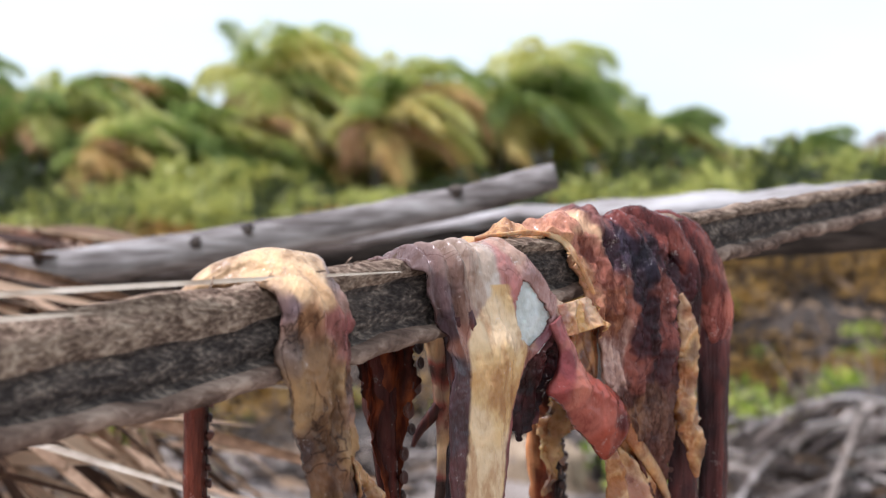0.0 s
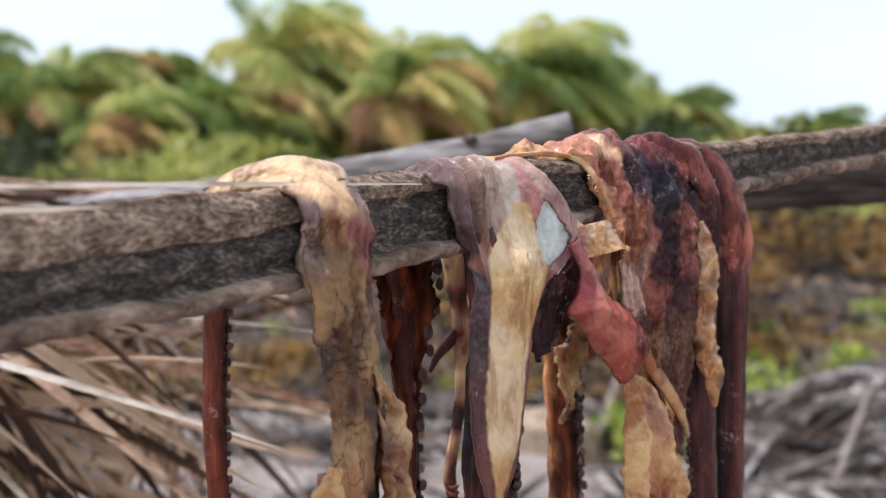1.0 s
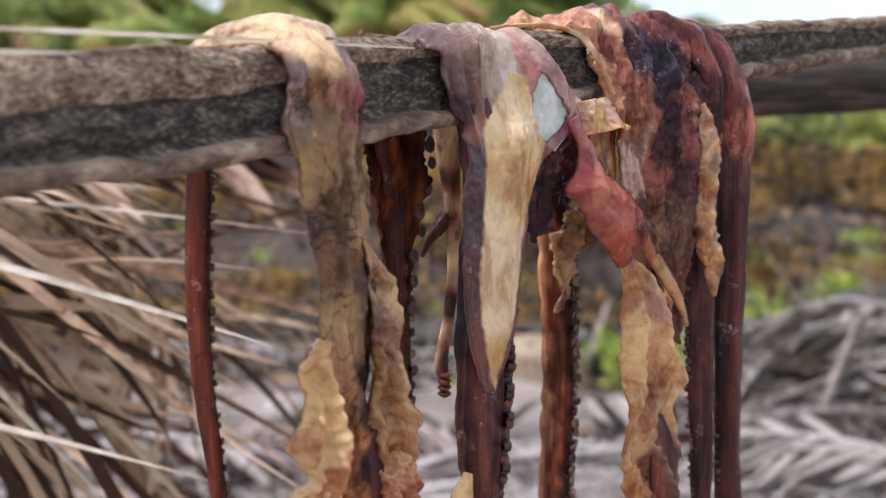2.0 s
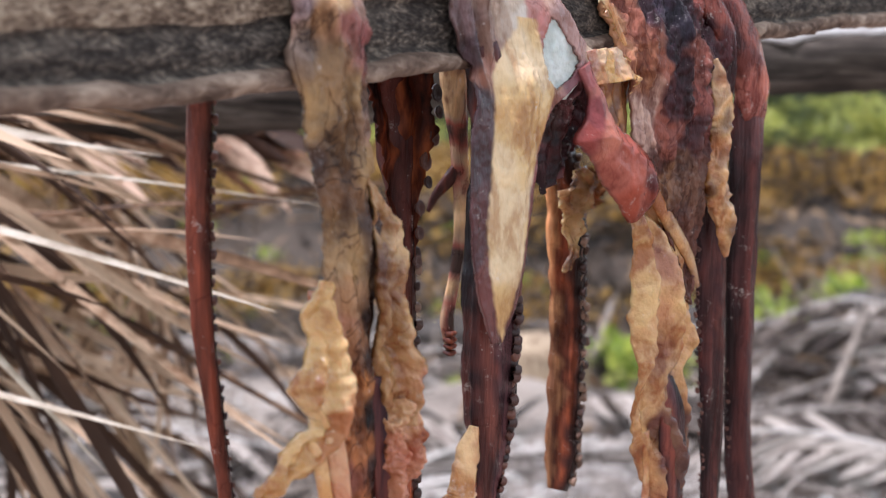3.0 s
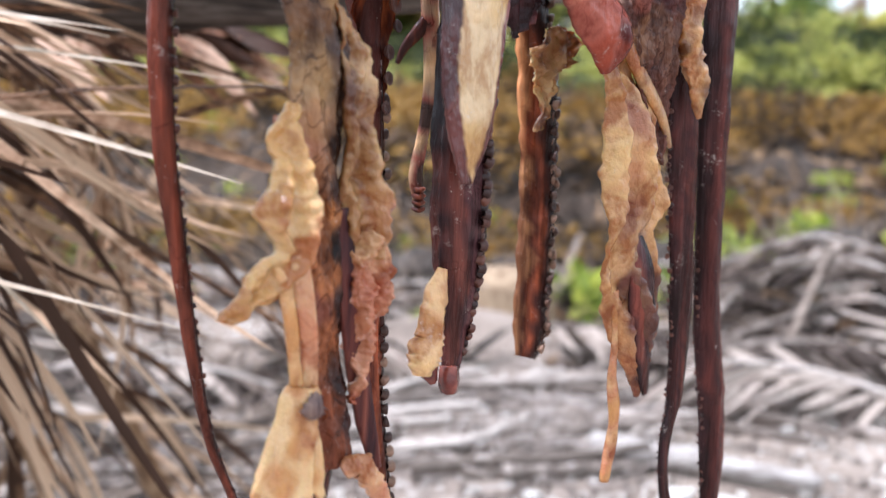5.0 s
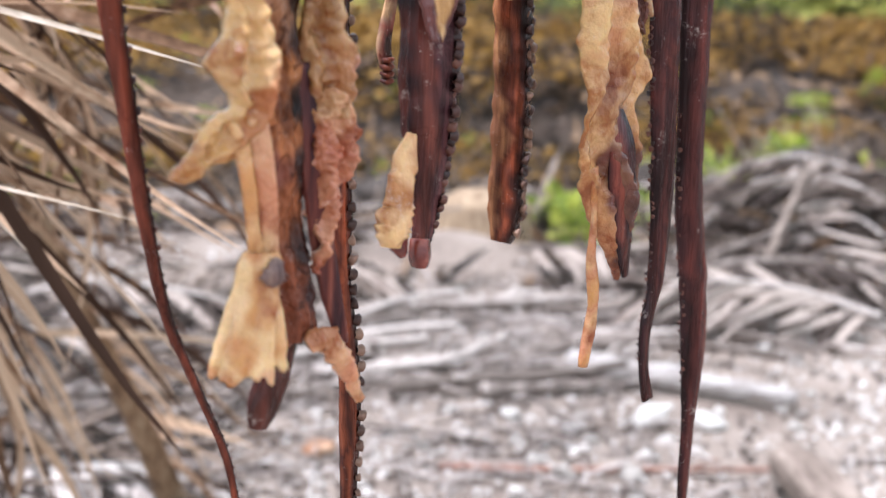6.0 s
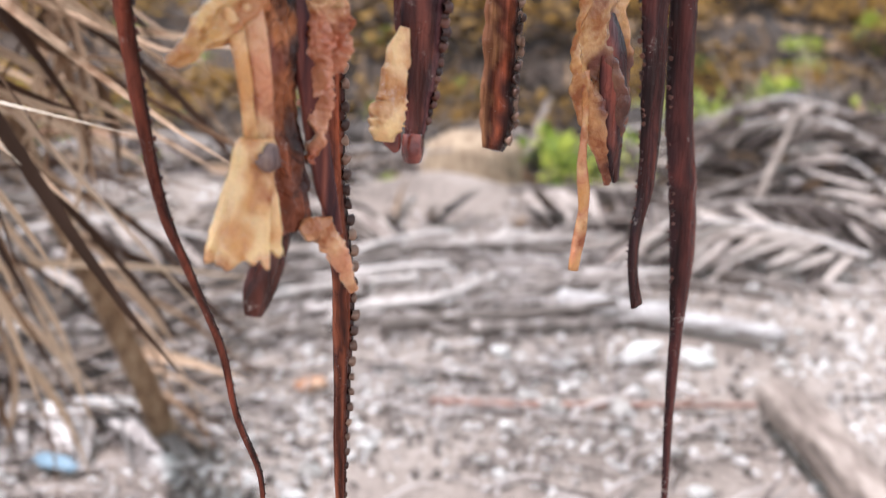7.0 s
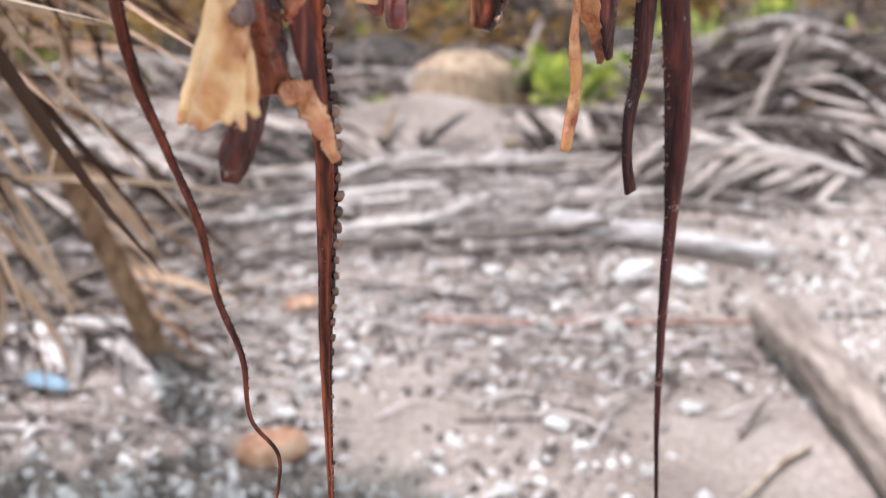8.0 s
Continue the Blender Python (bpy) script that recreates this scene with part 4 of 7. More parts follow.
def build_octopus_a():
    ob = thing("dried_octopus", "brown and tan dried octopus draped over the wooden rail", "dried octopus", "octopus hung to dry", at=pose(-0.08, 0.6, 1.47))
    front = [(-0.083, 0.583, 1.445, 0.036), (-0.079, 0.588, 1.415, 0.031), (-0.077, 0.589, 1.385, 0.030), (-0.074, 0.592, 1.35, 0.026), (-0.073, 0.593, 1.318, 0.026), (-0.074, 0.592, 1.274, 0.024), (-0.070, 0.597, 1.214, 0.022), (-0.064, 0.602, 1.165, 0.019), (-0.063, 0.603, 1.135, 0.018), (-0.072, 0.592, 1.114, 0.0165), (-0.077, 0.587, 1.100, 0.0145), (-0.079, 0.585, 1.090, 0.008)]
    left = [(-0.152, 0.034, 1.448), (-0.134, 0.029, 1.470), (-0.117, 0.019, 1.478), (-0.110, 0.006, 1.4795), (-0.107, -0.006, 1.475), (-0.1045, -0.0085, 1.455), (-0.1056, -0.0085, 1.437), (-0.101, -0.009, 1.421), (-0.0975, -0.009, 1.389), (-0.0925, -0.010, 1.362), (-0.091, -0.011, 1.3325), (-0.0893, -0.012, 1.3038), (-0.0866, -0.012, 1.2745), (-0.0853, -0.013, 1.2448), (-0.0845, -0.013, 1.2147), (-0.083, -0.013, 1.184), (-0.0805, -0.013, 1.152), (-0.077, -0.013, 1.128)]
    right = [(-0.088, 0.034, 1.462), (-0.080, 0.029, 1.484), (-0.077, 0.016, 1.4915), (-0.0765, 0.004, 1.486), (-0.0745, -0.0075, 1.4698), (-0.0705, -0.009, 1.4544), (-0.0695, -0.009, 1.436), (-0.069, -0.009, 1.415), (-0.0675, -0.009, 1.395), (-0.0675, -0.010, 1.362), (-0.066, -0.011, 1.346), (-0.067, -0.012, 1.317), (-0.068, -0.012, 1.287), (-0.068, -0.013, 1.257), (-0.0667, -0.013, 1.226), (-0.0665, -0.013, 1.195), (-0.0635, -0.013, 1.1624), (-0.0605, -0.013, 1.131)]
    drape(ob, "strap", "veined", "tan-brown strap of skin bent over the rail", left, right, pigment=on_rail(PIGMENT_A + PIGMENT_AL, 0.0030, 4.0), n=260, m=56, thick=0.003, bulge=0.15, wrinkle=0.0050, ragged=0.06, freq=62, pleat=0.035, pleats=3, seed=2, place=hung, smooth_above=1.455)
    core = [(x - 0.0072, y + 0.0069, z, w) for x, y, z, w in front[4:9]] + front[9:]
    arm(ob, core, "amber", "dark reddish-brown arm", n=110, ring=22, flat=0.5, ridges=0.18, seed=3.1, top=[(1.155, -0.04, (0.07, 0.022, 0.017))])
    drape(ob, "flap", "membrane", "brown crumpled flap of skin beside the arm",
          [(-0.0725, -0.013, 1.378), (-0.070, -0.014, 1.352), (-0.0705, -0.015, 1.320), (-0.0695, -0.016, 1.292), (-0.0665, -0.017, 1.262), (-0.0620, -0.017, 1.242)],
          [(-0.0690, -0.013, 1.376), (-0.0558, -0.015, 1.352), (-0.0550, -0.017, 1.318), (-0.0515, -0.018, 1.292), (-0.0455, -0.018, 1.260), (-0.0525, -0.018, 1.243)],
          n=120, m=48, thick=0.0028, wrinkle=0.0110, bulge=0.16, ragged=0.12, pleat=0.10, pleats=1.6, freq=44, seed=11, place=hung,
          pigment=on_rail([(-0.064, 1.36, (0.34, 0.20, 0.10)), (-0.057, 1.345, (0.48, 0.32, 0.18)), (-0.068, 1.335, (0.16, 0.08, 0.045)), (-0.058, 1.322, (0.36, 0.21, 0.11)), (-0.066, 1.305, (0.30, 0.18, 0.09)), (-0.055, 1.30, (0.50, 0.33, 0.17)), (-0.060, 1.285, (0.32, 0.18, 0.085)), (-0.050, 1.275, (0.46, 0.27, 0.14)), (-0.047, 1.262, (0.52, 0.24, 0.16)), (-0.064, 1.265, (0.44, 0.27, 0.13)), (-0.056, 1.255, (0.34, 0.17, 0.08)), (-0.060, 1.243, (0.54, 0.36, 0.20))], 0.0045, 3.2))
    drape(ob, "frill", "membrane", "pale tan crumpled frill beside the arm",
          [(-0.0945, -0.012, 1.326), (-0.1005, -0.014, 1.304), (-0.1040, -0.016, 1.286), (-0.1085, -0.018, 1.268), (-0.1025, -0.018, 1.254), (-0.1120, -0.018, 1.243), (-0.1210, -0.017, 1.219)],
          [(-0.0900, -0.012, 1.324), (-0.0880, -0.014, 1.304), (-0.0865, -0.016, 1.286), (-0.0850, -0.019, 1.264), (-0.0845, -0.020, 1.246), (-0.0940, -0.019, 1.234), (-0.1180, -0.017, 1.217)],
          n=130, m=54, thick=0.003, wrinkle=0.0125, bulge=0.20, ragged=0.13, pleat=0.10, pleats=1.8, freq=44, seed=13, place=hung,
          pigment=on_rail([(-0.092, 1.318, (0.60, 0.40, 0.19)), (-0.097, 1.302, (0.50, 0.29, 0.12)), (-0.090, 1.292, (0.58, 0.37, 0.18)), (-0.103, 1.283, (0.54, 0.34, 0.15)), (-0.094, 1.276, (0.62, 0.43, 0.24)), (-0.107, 1.266, (0.58, 0.38, 0.19)), (-0.098, 1.262, (0.64, 0.46, 0.27)), (-0.087, 1.262, (0.46, 0.21, 0.11)), (-0.094, 1.250, (0.42, 0.17, 0.075)), (-0.087, 1.247, (0.48, 0.20, 0.10)), (-0.104, 1.248, (0.60, 0.41, 0.22)), (-0.110, 1.238, (0.56, 0.36, 0.17)), (-0.117, 1.224, (0.58, 0.36, 0.15)), (-0.099, 1.238, (0.40, 0.17, 0.07))], 0.0045, 3.2))
    drape(ob, "frill", "membrane", "crinkled pink frill beside the arm",
          [(-0.0665, -0.015, 1.256), (-0.0655, -0.017, 1.236), (-0.0640, -0.018, 1.215), (-0.0635, -0.018, 1.192), (-0.0640, -0.017, 1.164)],
          [(-0.0560, -0.015, 1.258), (-0.0465, -0.017, 1.238), (-0.0470, -0.018, 1.212), (-0.0555, -0.018, 1.192), (-0.0620, -0.017, 1.163)],
          n=110, m=48, thick=0.003, wrinkle=0.0125, bulge=0.14, ragged=0.14, pleat=0.09, pleats=1.7, freq=80, seed=17, place=hung,
          pigment=on_rail([(-0.060, 1.252, (0.52, 0.32, 0.18)), (-0.052, 1.246, (0.60, 0.34, 0.23)), (-0.062, 1.236, (0.40, 0.15, 0.09)), (-0.050, 1.232, (0.56, 0.27, 0.18)), (-0.056, 1.222, (0.40, 0.13, 0.08)), (-0.049, 1.216, (0.58, 0.30, 0.21)), (-0.060, 1.205, (0.50, 0.22, 0.14)), (-0.053, 1.200, (0.42, 0.15, 0.09)), (-0.060, 1.188, (0.54, 0.27, 0.18)), (-0.062, 1.172, (0.34, 0.11, 0.065))], 0.0045, 3.2))
    arm(ob, [(-0.060, 0.61, 1.27, 0.012), (-0.054, 0.613, 1.22, 0.014), (-0.050, 0.618, 1.186, 0.013), (-0.044, 0.624, 1.149, 0.012), (-0.038, 0.630, 1.122, 0.006)], "plum", "dark strand", "strand", n=40, flat=0.5, seed=4.2)
    flap(ob, [(-0.055, 0.606, 1.127, 0.009), (-0.049, 0.609, 1.131, 0.013), (-0.042, 0.616, 1.122, 0.012), (-0.035, 0.623, 1.108, 0.010), (-0.029, 0.629, 1.092, 0.006)], "curled pink arm tip", "arm_tip", blotched(REDDISH, PINK, (0.60, 0.34, 0.20), seed=2), freq=85, flat=0.8, deep=0.55, seed=61)
    arm(ob, [(-0.088, 0.574, 1.25, 0.008), (-0.082, 0.575, 1.22, 0.0075), (-0.079, 0.577, 1.19, 0.0065), (-0.077, 0.578, 1.172, 0.008)], "membrane", "tan twisted cord", "cord", n=30, flat=0.7, seed=5.5, pigment=blotched(TAN, CREAM, seed=5))
    arm(ob, [(-0.078, 0.578, 1.25, 0.010), (-0.074, 0.580, 1.22, 0.010), (-0.072, 0.582, 1.19, 0.009), (-0.073, 0.582, 1.165, 0.010)], "membrane", "pinkish twisted cord", "cord", n=30, flat=0.7, seed=5.9, pigment=blotched(PINK, (0.60, 0.38, 0.24), CREAM, seed=8))
    # bell of pale skin round the arm tip
    verts, quads, normals = [], [], []
    n, m = 44, 64
    for i in range(n):
        v = i / (n - 1)
        c = np.array((-0.075 - 0.007 * v, 0.576 - 0.006 * v, 1.183 - 0.058 * v))
        r = 0.0075 + 0.0095 * v**0.8 + 0.002 * math.exp(-((v - 0.12) / 0.1) ** 2)
        for j in range(m):
            a = 2 * math.pi * j / m * 0.93 + 0.6
            d = np.array((math.cos(a), 0.72 * math.sin(a), 0))
            fold = 1 + 0.13 * math.sin(a * 6 + 3 * nz(c, 40) + 2 * nz((math.cos(a), math.sin(a), v), 1.7, 5)) * (0.3 + v) + 0.10 * nz((math.cos(a) * 1.4, math.sin(a) * 1.4, v * 1.2), 2.6, 3) + 0.06 * nz((math.cos(a) * 3, math.sin(a) * 3, v * 5), 2.1, 6)
            z = v**4 * (0.007 * nz((math.cos(a), math.sin(a), 0), 2.2, 9) + 0.004 * nz((math.cos(a), math.sin(a), 0), 9, 4))
            verts.append(c + d * r * fold + np.array((0, 0, z)))
            normals.append(d)
    for i in range(n - 1):
        for j in range(m - 1):
            quads.append((i * m + j, (i + 1) * m + j, (i + 1) * m + j + 1, i * m + j + 1))
    bell = part("bell", as_mesh("bell", *thicken(verts, quads, normals, 0.0016), M["membrane"], True, blotched((0.50, 0.24, 0.11), TAN, CREAM, (0.72, 0.50, 0.27), (0.58, 0.34, 0.20), seed=4)), ob, "pale tan bell-shaped fold of skin")
    skin(bell, [(-0.0655, 0.5705, 1.180, 0.004), (-0.067, 0.5685, 1.177, 0.010), (-0.069, 0.567, 1.172, 0.013), (-0.0695, 0.5665, 1.168, 0.005)], "mauve", "blue-grey dried eye spot", "spot", n=20, m=16, thick=0.001, wrinkle=0.0012, ragged=0.7, bulge=0.2, seed=21)
    # thin arm and sucker arm behind the strap
    arm(ob, [(-0.150, 0.612, 1.45, 0.014), (-0.153, 0.618, 1.409, 0.0148), (-0.154, 0.619, 1.34, 0.0142), (-0.152, 0.621, 1.29, 0.0122), (-0.148, 0.625, 1.253, 0.0106), (-0.141, 0.632, 1.189, 0.0086), (-0.132, 0.642, 1.13, 0.0062), (-0.118, 0.655, 1.085, 0.0052), (-0.106, 0.668, 1.045, 0.0049), (-0.098, 0.676, 0.998, 0.0043), (-0.086, 0.69, 0.953, 0.0038), (-0.083, 0.692, 0.916, 0.0028), (-0.067, 0.71, 0.878, 0.0026), (-0.070, 0.707, 0.845, 0.0018)],
        "thin", "long thin dark arm edged with suckers", n=150, ring=12, flat=0.75, suckers=64, edge=1, start=0.04, end=0.86, size=0.42, out=0.44, seed=7.7, ridges=0.12)
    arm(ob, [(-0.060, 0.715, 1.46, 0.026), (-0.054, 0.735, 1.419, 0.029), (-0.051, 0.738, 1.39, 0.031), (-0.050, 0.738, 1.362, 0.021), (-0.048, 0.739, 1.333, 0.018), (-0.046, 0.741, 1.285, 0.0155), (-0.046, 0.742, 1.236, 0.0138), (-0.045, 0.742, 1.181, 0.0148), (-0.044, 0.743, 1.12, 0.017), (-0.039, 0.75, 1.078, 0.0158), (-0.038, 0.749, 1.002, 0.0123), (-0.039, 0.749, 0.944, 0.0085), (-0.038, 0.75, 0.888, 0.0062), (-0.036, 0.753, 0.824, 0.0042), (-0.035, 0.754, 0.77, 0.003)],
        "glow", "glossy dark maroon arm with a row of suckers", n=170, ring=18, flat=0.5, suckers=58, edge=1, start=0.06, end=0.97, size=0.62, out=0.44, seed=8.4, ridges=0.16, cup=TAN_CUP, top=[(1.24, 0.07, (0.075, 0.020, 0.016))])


    web = skin(ob, [(-0.060, 0.716, 1.458, 0.036), (-0.053, 0.726, 1.425, 0.046), (-0.049, 0.731, 1.398, 0.040), (-0.0485, 0.734, 1.372, 0.028), (-0.047, 0.737, 1.345, 0.017), (-0.046, 0.739, 1.315, 0.010)], "glow_web", "thin translucent red-brown web along the arm", "arm_web", n=70, m=24, thick=0.0012, wrinkle=0.004, ragged=0.30, freq=58, curl=0.10, pleat=0.05, pleats=2, seed=71)
    for x, y, z, r in ((-0.030, 0.744, 1.424, 0.0062), (-0.028, 0.746, 1.412, 0.0045), (-0.031, 0.743, 1.396, 0.0058), (-0.036, 0.739, 1.381, 0.0062), (-0.034, 0.740, 1.368, 0.0045), (-0.039, 0.737, 1.352, 0.0052), (-0.039, 0.737, 1.336, 0.0048), (-0.040, 0.736, 1.318, 0.0046)):
        o = part("sucker", CUP, web)
        o.matrix_basis = Matrix.Translation((x, y, z)) @ Vector((0.75, -0.45, 0.1)).to_track_quat("Z", "Y").to_matrix().to_4x4() @ Matrix.Diagonal((r, r, r * 0.5, 1))


def build_octopus_b():
    ob = thing("dried_octopus", "purple and tan dried octopus with torn mantle hanging over the rail", "dried octopus", "octopus hung to dry", at=pose(0.1, 0.78, 1.5))
    drape(ob, "mantle", "flesh", "purple and pinkish dried mantle bulging over the rail",
          [(0.000, 0.036, 1.455), (0.008, 0.031, 1.482), (0.026, 0.020, 1.499), (0.043, 0.008, 1.4995), (0.057, 0.004, 1.4995), (0.0683, 0.001, 1.4955), (0.0725, -0.007, 1.482), (0.0785, -0.010, 1.467), (0.0824, -0.0115, 1.458), (0.083, -0.0135, 1.446), (0.0855, -0.0145, 1.4344), (0.0895, -0.0145, 1.415), (0.0885, -0.0145, 1.394), (0.099, -0.0145, 1.381), (0.111, -0.0145, 1.361), (0.120, -0.015, 1.335), (0.128, -0.017, 1.29)],
          [(0.192, 0.036, 1.446), (0.189, 0.031, 1.480), (0.186, 0.022, 1.492), (0.182, 0.013, 1.496), (0.179, 0.008, 1.4975), (0.176, 0.004, 1.497), (0.172, -0.004, 1.491), (0.169, -0.010, 1.482), (0.167, -0.013, 1.473), (0.165, -0.016, 1.464), (0.163, -0.017, 1.45), (0.160, -0.017, 1.43), (0.157, -0.016, 1.405), (0.154, -0.015, 1.385), (0.150, -0.014, 1.36), (0.147, -0.015, 1.33), (0.138, -0.018, 1.28)],
          n=190, m=120, thick=0.0028, bulge=0.055, wrinkle=0.010, ragged=0.012, pleat=0.010, pleats=6, freq=52, seed=43, pigment=SKIN_M, place=hung)

    def folds(x, z):
        """Pleats of the band, a raised lip round the cartilage and a swollen crusted strip."""
        band = min(1, max(0, (0.002 - x + 0.25 * (z - 1.46)) / 0.010)) * min(1, max(0, (z - 1.41) / 0.03))
        lean = x - 0.16 * (1.485 - z) * (1.485 - z) * 14
        h = band * 0.0036 * (math.sin(lean * 620) + 0.5 * math.sin(lean * 1310 + 1.3))
        away = math.hypot((x - 0.037) / 0.0135, (z - 1.449) / 0.025)
        h += 0.0016 * math.exp(-((away - 1.05) / 0.22) ** 2)
        h += 0.0045 * math.exp(-((x - 0.004 - 0.35 * max(0, z - 1.40)) / 0.011) ** 2) * min(1, max(0, (1.448 - z) / 0.02)) * min(1, max(0, (z - 1.285) / 0.03))
        return h

    drape(ob, "mantle_front", "crusted", "mauve band and crusted tan strip of skin before the torn hole",
          [(-0.040, 0.034, 1.450), (-0.038, 0.030, 1.478), (-0.036, 0.014, 1.488), (-0.034, 0.002, 1.4885), (-0.031, -0.005, 1.483), (-0.0253, -0.007, 1.467), (-0.0215, -0.009, 1.454), (-0.0155, -0.012, 1.439), (-0.017, -0.016, 1.4245), (-0.0205, -0.019, 1.3847), (-0.022, -0.021, 1.345), (-0.018, -0.023, 1.310), (-0.010, -0.023, 1.279)],
          [(0.020, 0.034, 1.455), (0.024, 0.030, 1.484), (0.027, 0.014, 1.4955), (0.0295, 0.003, 1.496), (0.032, -0.005, 1.4905), (0.040, -0.008, 1.4806), (0.0528, -0.0105, 1.4602), (0.0650, -0.012, 1.4475), (0.049, -0.0135, 1.4318), (0.0265, -0.017, 1.4100), (0.0155, -0.019, 1.372), (0.0085, -0.021, 1.335), (0.004, -0.022, 1.305), (-0.004, -0.023, 1.279)],
          n=210, m=100, thick=0.0024, wrinkle=0.0022, bulge=0.02, ragged=0.012, freq=60, seed=44, pigment=SKIN_F, place=hung, relief=folds,
          cut=[(0.0322, 1.4715), (0.0381, 1.4662), (0.0462, 1.4537), (0.050, 1.4445), (0.0432, 1.4338), (0.0334, 1.4259), (0.0267, 1.4326), (0.0243, 1.4461), (0.0265, 1.4591)])
    drape(ob, "cartilage", "pearl", "white cartilage showing through the skin",
          [(0.029, -0.0085, 1.476), (0.022, -0.0095, 1.458), (0.020, -0.0105, 1.440), (0.028, -0.0120, 1.421)],
          [(0.037, -0.0085, 1.476), (0.051, -0.0095, 1.460), (0.056, -0.0105, 1.443), (0.042, -0.0120, 1.421)],
          n=40, m=24, thick=0.0015, wrinkle=0.0012, bulge=0.02, ragged=0.03, seed=47, place=hung)
    rail_tube(ob, "torn_rim", "membrane", "tan curled rim of the torn hole",
              [(0.022, 0.036, 1.508, 0.003), (0.043, 0.014, 1.504, 0.003), (0.058, 0.006, 1.500, 0.0035), (0.069, -0.001, 1.4945, 0.003), (0.0735, -0.009, 1.481, 0.0035), (0.0795, -0.012, 1.466, 0.004), (0.083, -0.0135, 1.457, 0.003)], n=80, ring=12, flat=0.6, seed=19.3, lump=0.7, ridges=0.25, pigment=blotched((0.34, 0.18, 0.10), (0.46, 0.26, 0.13), TAN, (0.60, 0.42, 0.26), seed=12))
    drape(ob, "bridge", "membrane", "cream and tan bridge of skin with a torn spur",
          [(0.056, -0.0125, 1.4515), (0.057, -0.0145, 1.445), (0.055, -0.016, 1.438), (0.058, -0.0165, 1.430)],
          [(0.0795, -0.0125, 1.4560), (0.0815, -0.0145, 1.449), (0.0860, -0.018, 1.4395), (0.0845, -0.020, 1.4355)],
          n=36, m=44, thick=0.0018, wrinkle=0.0045, bulge=0.02, ragged=0.14, freq=60, seed=51, place=hung, pigment=on_rail([(0.058, 1.447, (0.46, 0.26, 0.21)), (0.066, 1.452, (0.58, 0.40, 0.27)), (0.076, 1.456, (0.58, 0.40, 0.29)), (0.082, 1.448, (0.50, 0.31, 0.19)), (0.070, 1.443, (0.56, 0.33, 0.12)), (0.062, 1.436, (0.44, 0.22, 0.10)), (0.080, 1.438, (0.54, 0.31, 0.12))]))
    rng = random.Random(9)
    fibres = []
    for x, d, z in ((0.087, -0.021, 1.437), (0.089, -0.021, 1.4355), (0.0875, -0.021, 1.434), (0.085, -0.016, 1.447), (0.082, -0.013, 1.459), (0.080, -0.012, 1.464), (0.0775, -0.011, 1.469), (0.075, -0.010, 1.474), (0.073, -0.009, 1.480), (0.070, -0.007, 1.486), (0.062, -0.015, 1.432), (0.059, -0.016, 1.430), (0.088, -0.015, 1.428)):
        for _ in range(3):
            m = Matrix.Translation(tuple(hung(x, d, z))) @ pose(0, 0, 0, rng.uniform(0, 360), rng.uniform(-40, 60), rng.uniform(100, 260))
            fibres.append(moved(blade(rng.uniform(0.002, 0.006), 0.0009, 0.3, 0.5, 5), m))
    part("torn_fibres", as_mesh("torn_fibres", *merge(*fibres), M["membrane"], True, blotched(TAN, CREAM)), ob, "frayed pale fibres at the torn edge", kind="stuff")
    drape(ob, "cavity_skin", "membrane", "brown translucent skin under the bridge",
          [(0.064, -0.011, 1.444), (0.0695, -0.009, 1.4366), (0.0715, -0.008, 1.4196), (0.076, -0.008, 1.408), (0.083, -0.008, 1.400)],
          [(0.0905, -0.011, 1.444), (0.0915, -0.009, 1.434), (0.092, -0.008, 1.4187), (0.0915, -0.008, 1.403), (0.092, -0.008, 1.3934)], n=44, m=22, thick=0.0018, wrinkle=0.003, ragged=0.06, pleat=0.03, pleats=3, seed=49, place=hung, pigment=on_rail([(0.070, 1.435, (0.58, 0.34, 0.15)), (0.074, 1.42, (0.44, 0.24, 0.10)), (0.080, 1.435, (0.30, 0.15, 0.07)), (0.081, 1.415, (0.14, 0.06, 0.035)), (0.088, 1.43, (0.24, 0.11, 0.05)), (0.088, 1.41, (0.40, 0.20, 0.09)), (0.085, 1.40, (0.12, 0.05, 0.03))]))
    drape(ob, "cavity_wall", "flesh", "dark purple inner wall of the mantle",
          [(0.047, -0.009, 1.434), (0.0345, -0.006, 1.412), (0.0305, -0.004, 1.3852), (0.036, -0.002, 1.362)],
          [(0.068, -0.009, 1.438), (0.071, -0.002, 1.412), (0.066, 0.002, 1.394), (0.056, 0.004, 1.378)], n=50, m=30, thick=0.002, wrinkle=0.005, pleat=0.05, pleats=3, ragged=0.16, seed=50, place=hung, pigment=blotched((0.028, 0.012, 0.014), (0.06, 0.02, 0.022), (0.13, 0.04, 0.04), (0.07, 0.035, 0.03), seed=50))
    rail_tube(ob, "shoulder", "flesh", "rosy purple shoulder bent over the rail",
              [(0.146, 0.058, 1.506, 0.022), (0.158, 0.030, 1.505, 0.030), (0.173, 0.004, 1.492, 0.033), (0.185, -0.007, 1.471, 0.033), (0.192, -0.011, 1.449, 0.031), (0.196, -0.012, 1.428, 0.0295), (0.199, -0.009, 1.408, 0.023), (0.201, -0.005, 1.394, 0.012)], n=60, ring=22, flat=0.6, seed=21.9, lump=0.14, ridges=0.08, pigment=SKIN_M)
